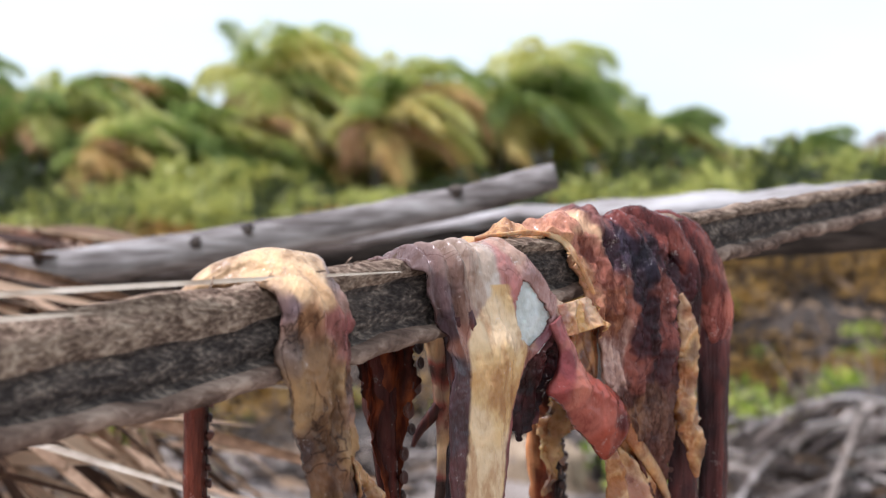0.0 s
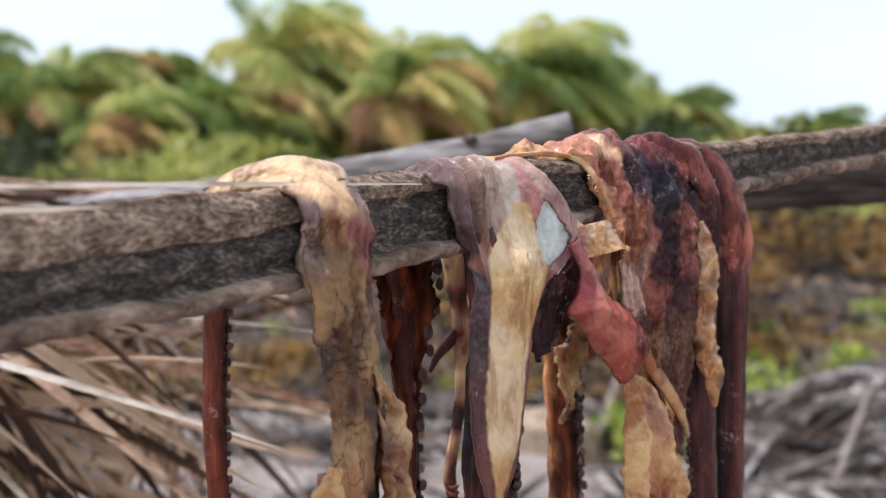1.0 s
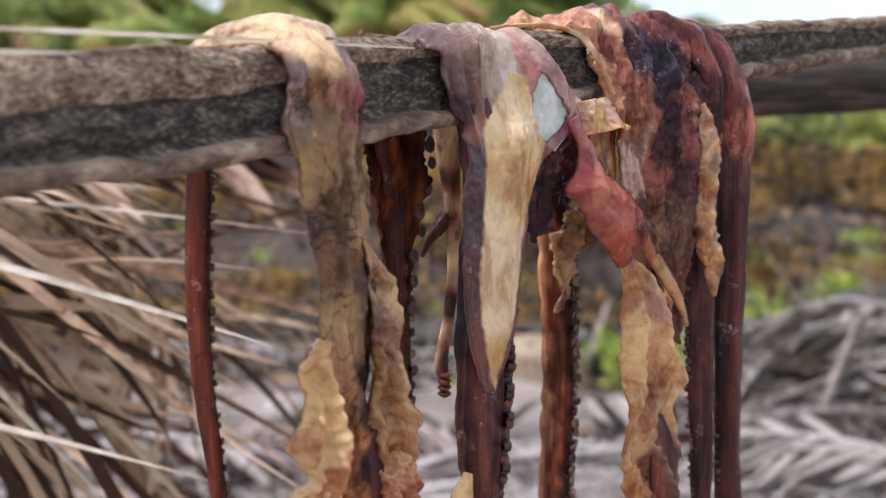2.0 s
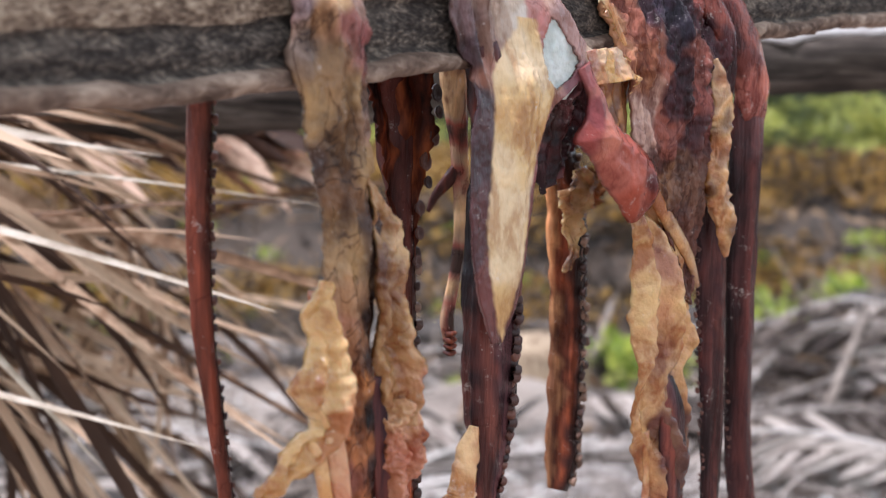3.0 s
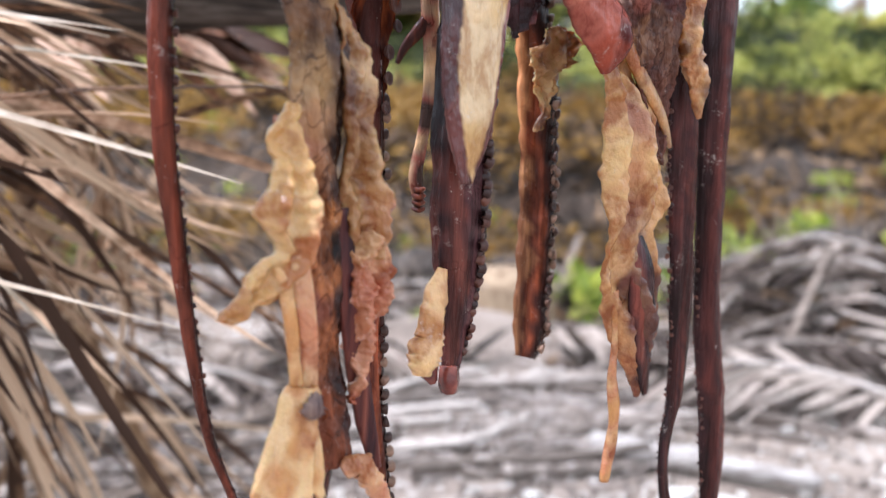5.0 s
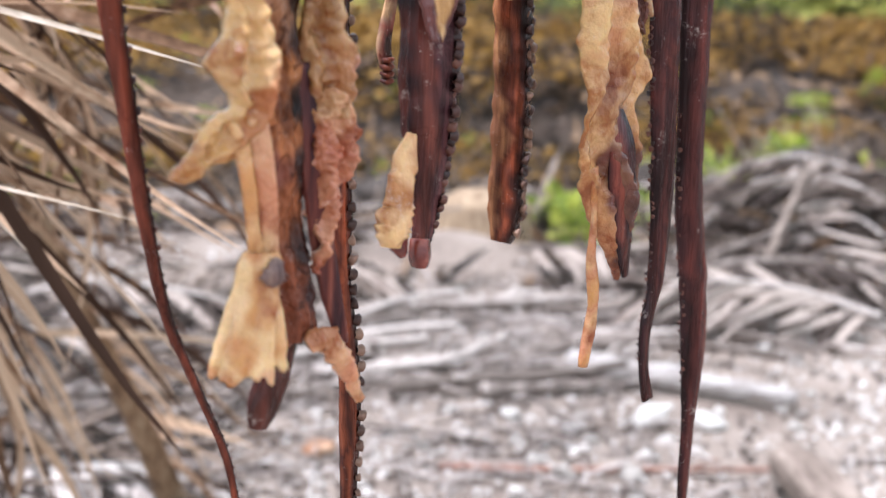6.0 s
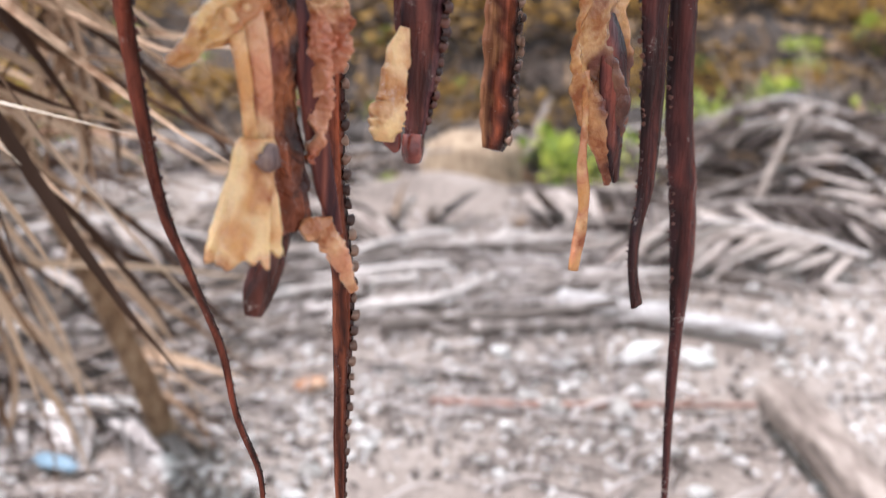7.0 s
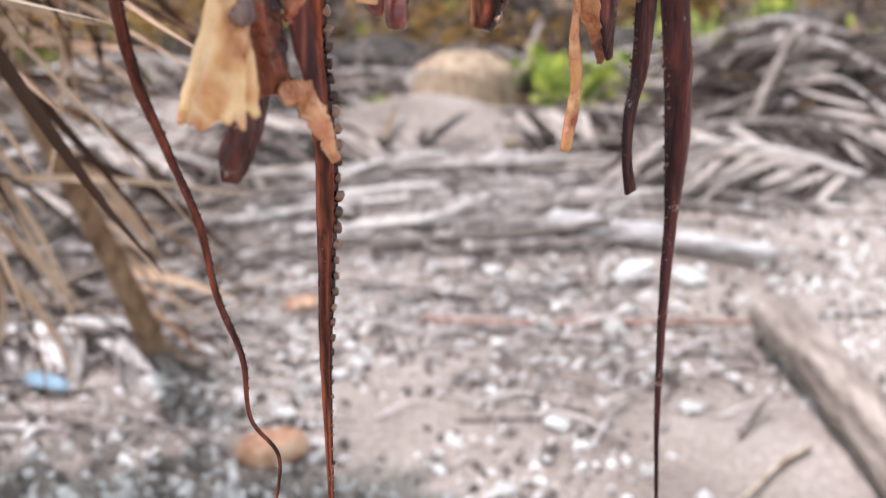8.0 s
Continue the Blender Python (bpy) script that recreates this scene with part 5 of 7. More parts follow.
    rail_tube(ob, "shoulder_ridge", "flesh", "dark ridge of skin beside the shoulder",
              [(0.120, 0.050, 1.511, 0.020), (0.135, 0.020, 1.511, 0.024), (0.150, -0.004, 1.498, 0.024), (0.162, -0.014, 1.474, 0.020), (0.168, -0.015, 1.448, 0.015), (0.172, -0.012, 1.42, 0.008)], n=50, ring=16, flat=0.55, seed=22.9, lump=0.2, ridges=0.1, pigment=SKIN_M)
    # tan inner strip with the white cartilage
    arm(ob, [(-0.001, 0.683, 1.452, 0.026), (0.007, 0.689, 1.424, 0.035), (0.012, 0.694, 1.40, 0.039), (0.011, 0.693, 1.38, 0.038), (0.008, 0.690, 1.34, 0.037), (0.006, 0.688, 1.297, 0.036), (0.005, 0.687, 1.25, 0.034), (0.006, 0.688, 1.209, 0.026), (0.005, 0.687, 1.182, 0.017), (0.003, 0.684, 1.165, 0.012), (0.002, 0.684, 1.155, 0.012)],
        "front", "broad plum-coloured arm with a stubby end", n=110, ring=20, flat=0.45, suckers=40, edge=1, start=0.34, end=0.97, size=0.32, out=0.47, seed=9.2, ridges=0.14)
    flap(ob, [(-0.003, 0.666, 1.230, 0.006), (-0.008, 0.662, 1.208, 0.015), (-0.010, 0.660, 1.190, 0.017), (-0.013, 0.657, 1.178, 0.021), (-0.014, 0.656, 1.169, 0.010)], "tan flap on the arm tip", "flap", blotched((0.46, 0.22, 0.09), CREAM, (0.72, 0.50, 0.27), seed=15), deep=0.3, seed=27)
    arm(ob, [(-0.012, 0.664, 1.178, 0.010), (-0.010, 0.666, 1.170, 0.012), (-0.007, 0.669, 1.162, 0.007)], "red", "red-brown nub", "nub", n=14, ring=12, flat=0.8, seed=1.9, lump=0.25)
    arm(ob, [(0.003, 0.676, 1.17, 0.011), (0.003, 0.675, 1.160, 0.013), (0.003, 0.675, 1.154, 0.009)], "red", "reddish cut arm end", "nub", n=14, ring=12, flat=0.9, seed=2.9, lump=0.2)
    # hooked thin arm behind
    hook = arm(ob, [(-0.020, 0.79, 1.46, 0.022), (-0.018, 0.80, 1.423, 0.019), (-0.014, 0.803, 1.389, 0.0135), (-0.012, 0.806, 1.358, 0.0118), (-0.012, 0.805, 1.327, 0.0095), (-0.016, 0.802, 1.296, 0.0085), (-0.020, 0.799, 1.270, 0.010), (-0.017, 0.80, 1.25, 0.008)], "flesh", "thin hooked brown arm", n=60, ring=12, flat=0.7, seed=11.3, pigment=blotched(DARK, REDDISH, BROWN, (0.5, 0.3, 0.15), CREAM, seed=23))
    arm(hook, [(-0.013, 0.803, 1.378, 0.008), (-0.021, 0.80, 1.366, 0.0085), (-0.029, 0.797, 1.356, 0.006), (-0.034, 0.795, 1.345, 0.003)], "maroon", "bent hook", "hook", n=20, ring=10, flat=0.7, seed=12.1)
    for k in range(4):
        z = 1.262 - 0.0045 * k
        arm(hook, [(-0.0215, 0.7975, z, 0.003), (-0.0175, 0.795, z - 0.001, 0.0052), (-0.0135, 0.798, z, 0.003)], "maroon", "", "coil", n=10, ring=8, flat=0.9, seed=k + 0.5, lump=0.3)
    # stump arm
    stump = [(0.045, 0.83, 1.46, 0.03), (0.056, 0.868, 1.41, 0.031), (0.067, 0.880, 1.351, 0.031), (0.070, 0.883, 1.295, 0.031), (0.072, 0.885, 1.235, 0.030), (0.071, 0.884, 1.178, 0.0275), (0.070, 0.884, 1.143, 0.028), (0.067, 0.880, 1.127, 0.018)]
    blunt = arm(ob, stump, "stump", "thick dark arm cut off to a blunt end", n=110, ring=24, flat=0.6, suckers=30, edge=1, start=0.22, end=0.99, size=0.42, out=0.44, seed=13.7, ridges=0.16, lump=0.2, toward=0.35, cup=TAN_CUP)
    add_suckers(blunt, stump, 26, 1, 0.30, 1.0, 0.36, 0.46, 14.9, 1.05, 0.6, TAN_CUP)
    drape(ob, "torn_web", "membrane", "torn crusty tan web beside the cut arm",
          [(0.112, 0.055, 1.372), (0.1027, 0.055, 1.360), (0.0986, 0.055, 1.3485), (0.106, 0.055, 1.328), (0.102, 0.057, 1.300)],
          [(0.1226, 0.055, 1.376), (0.1332, 0.054, 1.368), (0.1304, 0.054, 1.3513), (0.1147, 0.055, 1.3355), (0.110, 0.057, 1.300)],
          n=50, m=36, thick=0.002, wrinkle=0.010, ragged=0.22, pleat=0.08, pleats=2, freq=75, seed=31, place=hung, pigment=blotched((0.10, 0.045, 0.025), (0.30, 0.17, 0.075), (0.46, 0.30, 0.14), (0.56, 0.40, 0.22), seed=16))
    # red lobe and its band
    drape(ob, "lobe", "wet", "glossy rose to red rounded lobe on a ragged stem",
          [(0.0475, -0.016, 1.440), (0.0516, -0.021, 1.421), (0.0489, -0.022, 1.4084), (0.0425, -0.022, 1.3963), (0.0512, -0.023, 1.3845), (0.0619, -0.024, 1.3704), (0.073, -0.023, 1.3559), (0.0815, -0.022, 1.3455), (0.0845, -0.022, 1.342)],
          [(0.0566, -0.016, 1.446), (0.0591, -0.021, 1.428), (0.0636, -0.022, 1.4131), (0.0754, -0.022, 1.4019), (0.0879, -0.023, 1.3917), (0.0987, -0.024, 1.3799), (0.1028, -0.023, 1.3638), (0.0956, -0.022, 1.3491), (0.0885, -0.022, 1.3435)],
          n=100, m=46, thick=0.0035, bulge=0.17, wrinkle=0.0030, ragged=0.05, freq=48, pleat=0.012, pleats=2, seed=33, place=hung,
          pigment=on_rail([(0.053, 1.436, (0.251, 0.074, 0.071)), (0.057, 1.425, (0.339, 0.118, 0.094)), (0.052, 1.412, (0.192, 0.044, 0.045)), (0.060, 1.410, (0.383, 0.134, 0.094)), (0.047, 1.398, (0.221, 0.044, 0.036)), (0.058, 1.395, (0.413, 0.134, 0.089)), (0.070, 1.396, (0.325, 0.074, 0.049)), (0.066, 1.380, (0.369, 0.099, 0.067)), (0.078, 1.376, (0.399, 0.109, 0.076)), (0.084, 1.386, (0.281, 0.055, 0.033)), (0.095, 1.378, (0.251, 0.047, 0.027)), (0.090, 1.367, (0.111, 0.022, 0.02)), (0.098, 1.362, (0.244, 0.044, 0.024)), (0.082, 1.357, (0.295, 0.059, 0.033)), (0.090, 1.350, (0.221, 0.042, 0.024))], 0.003))
    arm(ob, [(0.105, 0.775, 1.385, 0.010), (0.118, 0.79, 1.36, 0.011), (0.135, 0.81, 1.335, 0.011), (0.150, 0.822, 1.312, 0.009), (0.158, 0.83, 1.292, 0.004)], "membrane", "pale brown narrow band", "band", n=36, ring=12, flat=0.4, seed=14.2, pigment=blotched(BROWN, (0.40, 0.26, 0.15), TAN, seed=21))
    # brown web and strand
    drape(ob, "web", "membrane", "tan web folded over dark flesh into a pointed tail",
          [(0.0930, -0.008, 1.366), (0.0920, -0.010, 1.3486), (0.0948, -0.012, 1.3264), (0.0933, -0.014, 1.2892), (0.0957, -0.014, 1.2511), (0.0961, -0.014, 1.2204), (0.1035, -0.013, 1.1877), (0.1150, -0.012, 1.1545), (0.1260, -0.012, 1.1317), (0.1365, -0.012, 1.112)],
          [(0.1080, -0.008, 1.368), (0.1160, -0.010, 1.3485), (0.1270, -0.012, 1.3253), (0.1360, -0.014, 1.2856), (0.1450, -0.014, 1.2523), (0.1380, -0.014, 1.2212), (0.1410, -0.014, 1.2043), (0.1460, -0.013, 1.1777), (0.1440, -0.012, 1.1455), (0.1395, -0.012, 1.112)],
          n=170, m=64, thick=0.0028, wrinkle=0.0100, bulge=0.14, ragged=0.05, pleat=0.07, pleats=2.2, freq=32, seed=35, place=hung,
          pigment=on_rail([(0.100, 1.352, (0.40, 0.20, 0.09)), (0.110, 1.340, (0.52, 0.32, 0.16)), (0.098, 1.320, (0.64, 0.42, 0.20)), (0.112, 1.312, (0.34, 0.15, 0.09)), (0.122, 1.320, (0.56, 0.36, 0.19)), (0.098, 1.288, (0.66, 0.45, 0.23)), (0.108, 1.280, (0.46, 0.23, 0.12)), (0.119, 1.285, (0.62, 0.40, 0.20)), (0.132, 1.285, (0.54, 0.32, 0.15)), (0.100, 1.255, (0.68, 0.48, 0.26)), (0.112, 1.252, (0.34, 0.15, 0.08)), (0.122, 1.258, (0.62, 0.40, 0.19)), (0.136, 1.252, (0.56, 0.33, 0.15))]
                          + [(0.101, 1.225, (0.66, 0.45, 0.23)), (0.112, 1.222, (0.58, 0.37, 0.20)), (0.120, 1.226, (0.12, 0.045, 0.038)), (0.130, 1.225, (0.50, 0.28, 0.13)), (0.137, 1.215, (0.46, 0.24, 0.11)), (0.105, 1.195, (0.58, 0.34, 0.16)), (0.116, 1.200, (0.14, 0.045, 0.034)), (0.126, 1.200, (0.085, 0.028, 0.026)), (0.136, 1.195, (0.10, 0.034, 0.030)), (0.112, 1.165, (0.52, 0.28, 0.13)), (0.121, 1.170, (0.13, 0.040, 0.032)), (0.133, 1.165, (0.075, 0.025, 0.024)), (0.122, 1.138, (0.46, 0.23, 0.11)), (0.135, 1.135, (0.10, 0.032, 0.028)), (0.138, 1.118, (0.34, 0.15, 0.08))], 0.0045, 3.2))
    arm(ob, [(0.131, 0.808, 1.240, 0.006), (0.136, 0.809, 1.215, 0.020), (0.139, 0.811, 1.18, 0.025), (0.142, 0.815, 1.15, 0.018), (0.148, 0.823, 1.116, 0.006)], "front", "dark plum tail of the web", "web_tail", n=40, ring=14, flat=0.5, seed=15.4)
    arm(ob, [(0.118, 0.797, 1.195, 0.007), (0.121, 0.801, 1.165, 0.006), (0.120, 0.801, 1.133, 0.0065), (0.123, 0.804, 1.103, 0.0092), (0.120, 0.801, 1.075, 0.0085), (0.118, 0.80, 1.058, 0.006)], "membrane", "dangling tan strand", "strand", n=40, ring=10, flat=0.8, seed=16.8, lump=0.3, pigment=blotched(TAN, PINK, CREAM, seed=22))
    # two long arms
    arm(ob, [(0.163, 0.85, 1.42, 0.018), (0.165, 0.853, 1.387, 0.021), (0.170, 0.859, 1.333, 0.0255), (0.174, 0.863, 1.27, 0.0235), (0.178, 0.867, 1.20, 0.021), (0.180, 0.869, 1.146, 0.0168), (0.178, 0.867, 1.10, 0.0135), (0.172, 0.861, 1.068, 0.0105), (0.173, 0.862, 1.035, 0.0095), (0.178, 0.867, 1.013, 0.011)],
        "long", "dark arm tapering to a thin twisted tip", n=110, ring=16, flat=0.55, suckers=52, edge=-1, start=0.22, end=0.93, size=0.20, out=0.49, seed=17.5, ridges=0.15, toward=0.05)
    flap(ob, [(0.164, 0.832, 1.452, 0.008), (0.169, 0.836, 1.430, 0.017), (0.171, 0.838, 1.407, 0.019), (0.168, 0.836, 1.383, 0.019), (0.172, 0.838, 1.355, 0.022), (0.178, 0.843, 1.333, 0.017), (0.181, 0.846, 1.312, 0.005)], "ragged tan strip of skin", "skin_strip", blotched((0.20, 0.11, 0.06), (0.46, 0.28, 0.13), TAN, CREAM, (0.40, 0.24, 0.14), seed=20), freq=48, deep=0.7, flat=0.6, seed=41)
    arm(ob, [(0.203, 0.893, 1.43, 0.022), (0.203, 0.892, 1.412, 0.0275), (0.202, 0.890, 1.385, 0.0275), (0.202, 0.891, 1.322, 0.0263), (0.204, 0.894, 1.244, 0.0242), (0.208, 0.899, 1.155, 0.0232), (0.217, 0.907, 1.084, 0.0235), (0.221, 0.912, 1.03, 0.0205), (0.221, 0.912, 0.983, 0.0125), (0.220, 0.911, 0.938, 0.0101), (0.221, 0.912, 0.87, 0.0073), (0.225, 0.917, 0.799, 0.005), (0.231, 0.922, 0.728, 0.0036)],
        "long", "longest dark purple arm with faint suckers", n=150, ring=20, flat=0.7, suckers=74, edge=-1, start=0.30, end=0.96, size=0.17, out=0.495, seed=18.9, ridges=0.10, lump=0.08, toward=0.05, top=[(1.385, 0.03, (0.19, 0.055, 0.048))])


build_octopus_a()
build_octopus_b()


# ---- ground litter ----
def build_rubble():
    rng = random.Random(8)
    base_v, base_f = [], []
    bm = bmesh.new()
    bmesh.ops.create_icosphere(bm, subdivisions=1, radius=1)
    bv = [tuple(v.co) for v in bm.verts]
    bf = [tuple(v.index for v in f.verts) for f in bm.faces]
    bm.free()
    for _ in range(22000):
        y = 2.0 + 3.6 * rng.random() ** 1.3
        x = rng.uniform(-1.3, 1.7) * (y / 3.2)
        dens = 0.5 + 0.9 * noise.noise(Vector((x * 1.7, y * 1.7, 5)))
        if y < 2.75 and x > -0.05:
            dens -= 0.45
        if rng.random() > dens + 0.30 - 0.5 * bare(x, y):
            continue
        r = 0.003 + 0.013 * rng.random() ** 3
        m = Matrix.Translation((x, y, ground_height(x, y) + r * 0.3)) @ pose(0, 0, 0, rng.uniform(0, 360), rng.uniform(0, 360), rng.uniform(0, 360)) @ Matrix.Diagonal((r * rng.uniform(0.8, 2.0), r, r * rng.uniform(0.5, 0.9), 1))
        k = len(base_v)
        base_v += [m @ Vector(v) for v in bv]
        base_f += [tuple(i + k for i in f) for f in bf]
    tagged(new("coral_rubble", as_mesh("coral_rubble", base_v, base_f, M["rubble"], False)), "small white and grey coral rubble and shell bits", "rubble", kind="stuff")


def lump(r, seed, squash=0.7, long=1.3, rough=0.3):
    bm = bmesh.new()
    bmesh.ops.create_icosphere(bm, subdivisions=3, radius=1)
    verts = []
    for v in bm.verts:
        d = v.co.normalized()
        k = 1 + rough * noise.noise(d * 1.6 + Vector((seed, 0, 0))) + 0.4 * rough * noise.noise(d * 4 + Vector((0, seed, 0)))
        verts.append((d.x * k * r * long, d.y * k * r, d.z * k * r * squash))
    faces = [tuple(v.index for v in f.verts) for f in bm.faces]
    bm.free()
    return verts, faces


def build_stones():
    rng = random.Random(3)
    meshes = [as_mesh("coral_stone", *lump(1.0, i * 3.1, 0.65, 1.35, 0.45), M["stone"]) for i in range(5)]
    spots = [(-0.51, 2.80, 0.030), (-0.30, 2.72, 0.022), (0.376, 3.647, 0.028), (0.41, 3.30, 0.026), (0.47, 3.20, 0.030), (0.34, 3.06, 0.022), (0.66, 3.18, 0.030), (0.80, 3.62, 0.055), (0.97, 3.60, 0.045), (0.51, 3.95, 0.030), (0.25, 2.85, 0.016)]
    for _ in range(60):
        y = rng.uniform(2.2, 4.6)
        spots.append((rng.uniform(-0.9, 1.4) * y / 3.4, y, rng.uniform(0.012, 0.026)))
    for x, y, r in spots:
        ob = new("coral_stone", rng.choice(meshes))
        ob.matrix_basis = Matrix.Translation((x, y, ground_height(x, y) + r * 0.35)) @ pose(0, 0, 0, rng.uniform(-20, 20), rng.uniform(-20, 20), rng.uniform(0, 360)) @ Matrix.Diagonal((r, r, r, 1))
        tagged(ob, "white weathered coral stone on the sand", "stone", "coral stones")


def build_twigs():
    rng = random.Random(12)
    pieces = []
    for _ in range(5200):
        y = 2.5 + 4.4 * rng.random() ** 0.8
        x = rng.uniform(-1.6, 1.9) * (y / 3.6)
        if rng.random() > 0.30 + 0.6 * noise.noise(Vector((x * 0.9, y * 0.9, 9))) + 0.45 * (y > 3.7 + 0.25 * x) + 0.3 * (x < -0.15) - 0.6 * (x > 0.95 and y < 4.6) - 1.1 * bare(x, y):
            continue
        l = rng.uniform(0.06, 0.34)
        z = ground_height(x, y) + rng.uniform(0.004, 0.03) + (0.03 * rng.random() if y > 3.8 else 0)
        a = rng.gauss(0.15, 0.75)
        d = Vector((math.cos(a), math.sin(a) , rng.gauss(0, 0.12))) * l / 2
        c = Vector((x, y, z))
        s = Vector((rng.gauss(0, 0.012), rng.gauss(0, 0.012), rng.gauss(0.004, 0.01)))
        w = rng.uniform(0.004, 0.012)
        p = [c - d, c + s, c + d]
        pieces.append(tube([(*q, k) for q, k in zip(p, (w, w * 0.9, w * 0.4))], 5, 5, 0.7, 0, 5, 0, 0, face=np.array((0.1, -0.3, 1.0))))
    tagged(new("twig_litter", as_mesh("twig_litter", *merge(*pieces), M["twig"])), "grey dry twigs and leaf scraps littering the ground", "twigs", kind="stuff")


def branch(x0, y0, x1, y1, w, z0=0.02, z1=0.02, bow=0.03, seed=1.0, label="bleached grey fallen branch on the litter", mat="branch"):
    rng = random.Random(int(seed * 31))
    h0, h1 = ground_height(x0, y0) + z0 + w / 2, ground_height(x1, y1) + z1 + w / 2
    pts = []
    for u in (0, 0.3, 0.6, 1):
        pts.append((x0 + (x1 - x0) * u + rng.gauss(0, bow * 0.3), y0 + (y1 - y0) * u + rng.gauss(0, bow), h0 + (h1 - h0) * u + rng.gauss(0, bow * 0.15), w * (1 - 0.45 * u)))
    ob = thing("branch", label, "branch", "fallen branches", at=pose(*pts[0][:3]))
    part("limb", as_mesh("limb", *rod(pts, 26, 10, 0.18, 14, seed), M[mat]), ob)
    for _ in range(rng.randrange(0, 3)):
        u = rng.uniform(0.25, 0.8)
        s = spline(pts, 20)[int(19 * u)]
        a, l = rng.uniform(-1.2, 1.2), rng.uniform(0.06, 0.2)
        e = (s[0] + l * math.cos(a), s[1] + l * math.sin(a), s[2] + rng.uniform(0.0, 0.05))
        part("side_twig", as_mesh("side_twig", *rod([(*s[:3], w * 0.4), ((s[0] + e[0]) / 2, (s[1] + e[1]) / 2, (s[2] + e[2]) / 2 + 0.01, w * 0.32), (*e, w * 0.15)], 8, 6, 0.1, 20, seed), M[mat]), ob)
    return ob


def frond(name, label, spine, n, length, width, mat, stalk_mat, seed, spread=55, droop=0.35, group="", down=(0, 0, -1), each=False, rachis_w=0.02, category="palm frond", one_side=0, spread2=None, wild=12):
    """A dry palm frond: rachis along the spine with leaflets on both sides."""
    rng = random.Random(seed)
    ob = thing(name, label, category, group, at=pose(*spine[0][:3]))
    sp = spline([(*p[:3], rachis_w * (1 - 0.7 * i / (len(spine) - 1))) for i, p in enumerate(spine)], 60)
    part("rachis", as_mesh("rachis", *rod(list(sp[::6]), 40, 8, 0.12, 20, seed * 0.7), M[stalk_mat]), ob)
    pieces = []
    for k in range(n):
        u = 0.06 + 0.92 * k / n + rng.uniform(-0.01, 0.01)
        i = min(58, int(59 * u))
        c, t = Vector(tuple(sp[i, :3])), Vector(tuple(sp[i + 1, :3] - sp[i, :3])).normalized()
        sgn = one_side if one_side else (1 if k % 2 else -1)
        up = Vector((0, 0, 1)) if abs(t.z) < 0.85 else Vector((0, -1, 0))
        side = t.cross(up).normalized() * sgn
        a = radians(spread + ((spread2 - spread) * u if spread2 is not None else 0) + rng.gauss(0, wild))
        d = (t * math.cos(a) + side * math.sin(a) + Vector(down) * rng.uniform(0, 0.5)).normalized()
        z = Vector((0, 0, 1)) - d * d.z
        z = z.normalized() if z.length > 0.1 else up
        rot = Matrix((d, z.cross(d), z)).transposed().to_4x4()
        l = length * rng.uniform(max(0.4, 0.916 - wild * 0.018), 1.1) * math.sin(math.pi * (0.12 + 0.8 * u)) ** 0.6
        b = blade(l, width * rng.uniform(0.6, 1.15), droop * rng.uniform(0.4, 1.5), rng.uniform(0.2, 0.9), 9, rng.gauss(0, 1.2), rng.uniform(-0.05, 0.12))
        v, f = moved(b, Matrix.Translation(c) @ rot @ pose(0, 0, 0, rng.gauss(0, 30)))
        if group == "dry fronds on the rail" and max(q[2] for q in v) > 1.52:
            continue
        if each:
            part("leaflet", as_mesh("leaflet", v, f, M[mat]), ob)
        else:
            pieces.append((v, f))
    if pieces:
        part("leaflets", as_mesh("leaflets", *merge(*pieces), M[mat]), ob, kind="stuff")
    return ob


def build_brush():
    rng = random.Random(52)
    pieces = []
    for _ in range(1500):
        y = rng.uniform(5.6, 8.6)
        x = rng.uniform(-0.45, 0.5) * y
        if bare(x, y) > 0.35:
            continue
        l, a, e = rng.uniform(0.15, 0.6), rng.uniform(0, 6.28), rng.uniform(-0.1, 0.9)
        c = Vector((x, y, ground_height(x, y) + rng.uniform(0.0, 0.12)))
        d = Vector((math.cos(a) * math.cos(e), math.sin(a) * math.cos(e), math.sin(e))) * l
        w = rng.uniform(0.004, 0.014)
        mid = c + d * 0.5 + Vector((rng.gauss(0, 0.03), rng.gauss(0, 0.03), rng.gauss(0.02, 0.03)))
        pieces.append(tube([(*c, w), (*mid, w * 0.8), (*(c + d), w * 0.3)], 5, 5, 0.9, 0, 5, 0, 0, face=np.array((0.1, -0.8, 0.5))))
    for _ in range(320):
        x, y = rng.uniform(-1.7, -0.5), rng.uniform(2.9, 5.0)
        l, a, e = rng.uniform(0.1, 0.5), rng.gauss(0.4, 0.7), rng.uniform(-0.1, 0.4)
        c = Vector((x, y, ground_height(x, y) + rng.uniform(0.02, 0.10)))
        d = Vector((math.cos(a) * math.cos(e), math.sin(a) * math.cos(e), math.sin(e))) * l
        w = rng.uniform(0.005, 0.016)
        mid = c + d * 0.5 + Vector((rng.gauss(0, 0.02), rng.gauss(0, 0.02), rng.gauss(0.01, 0.02)))
        pieces.append(tube([(*c, w), (*mid, w * 0.8), (*(c + d), w * 0.3)], 5, 5, 0.9, 0, 5, 0, 0, face=np.array((0.1, -0.8, 0.5))))
    tagged(new("dry_brush", as_mesh("dry_brush", *merge(*pieces), M["brush"])), "tangle of dark dry twigs and stems under the shrubs", "brushwood", kind="stuff")


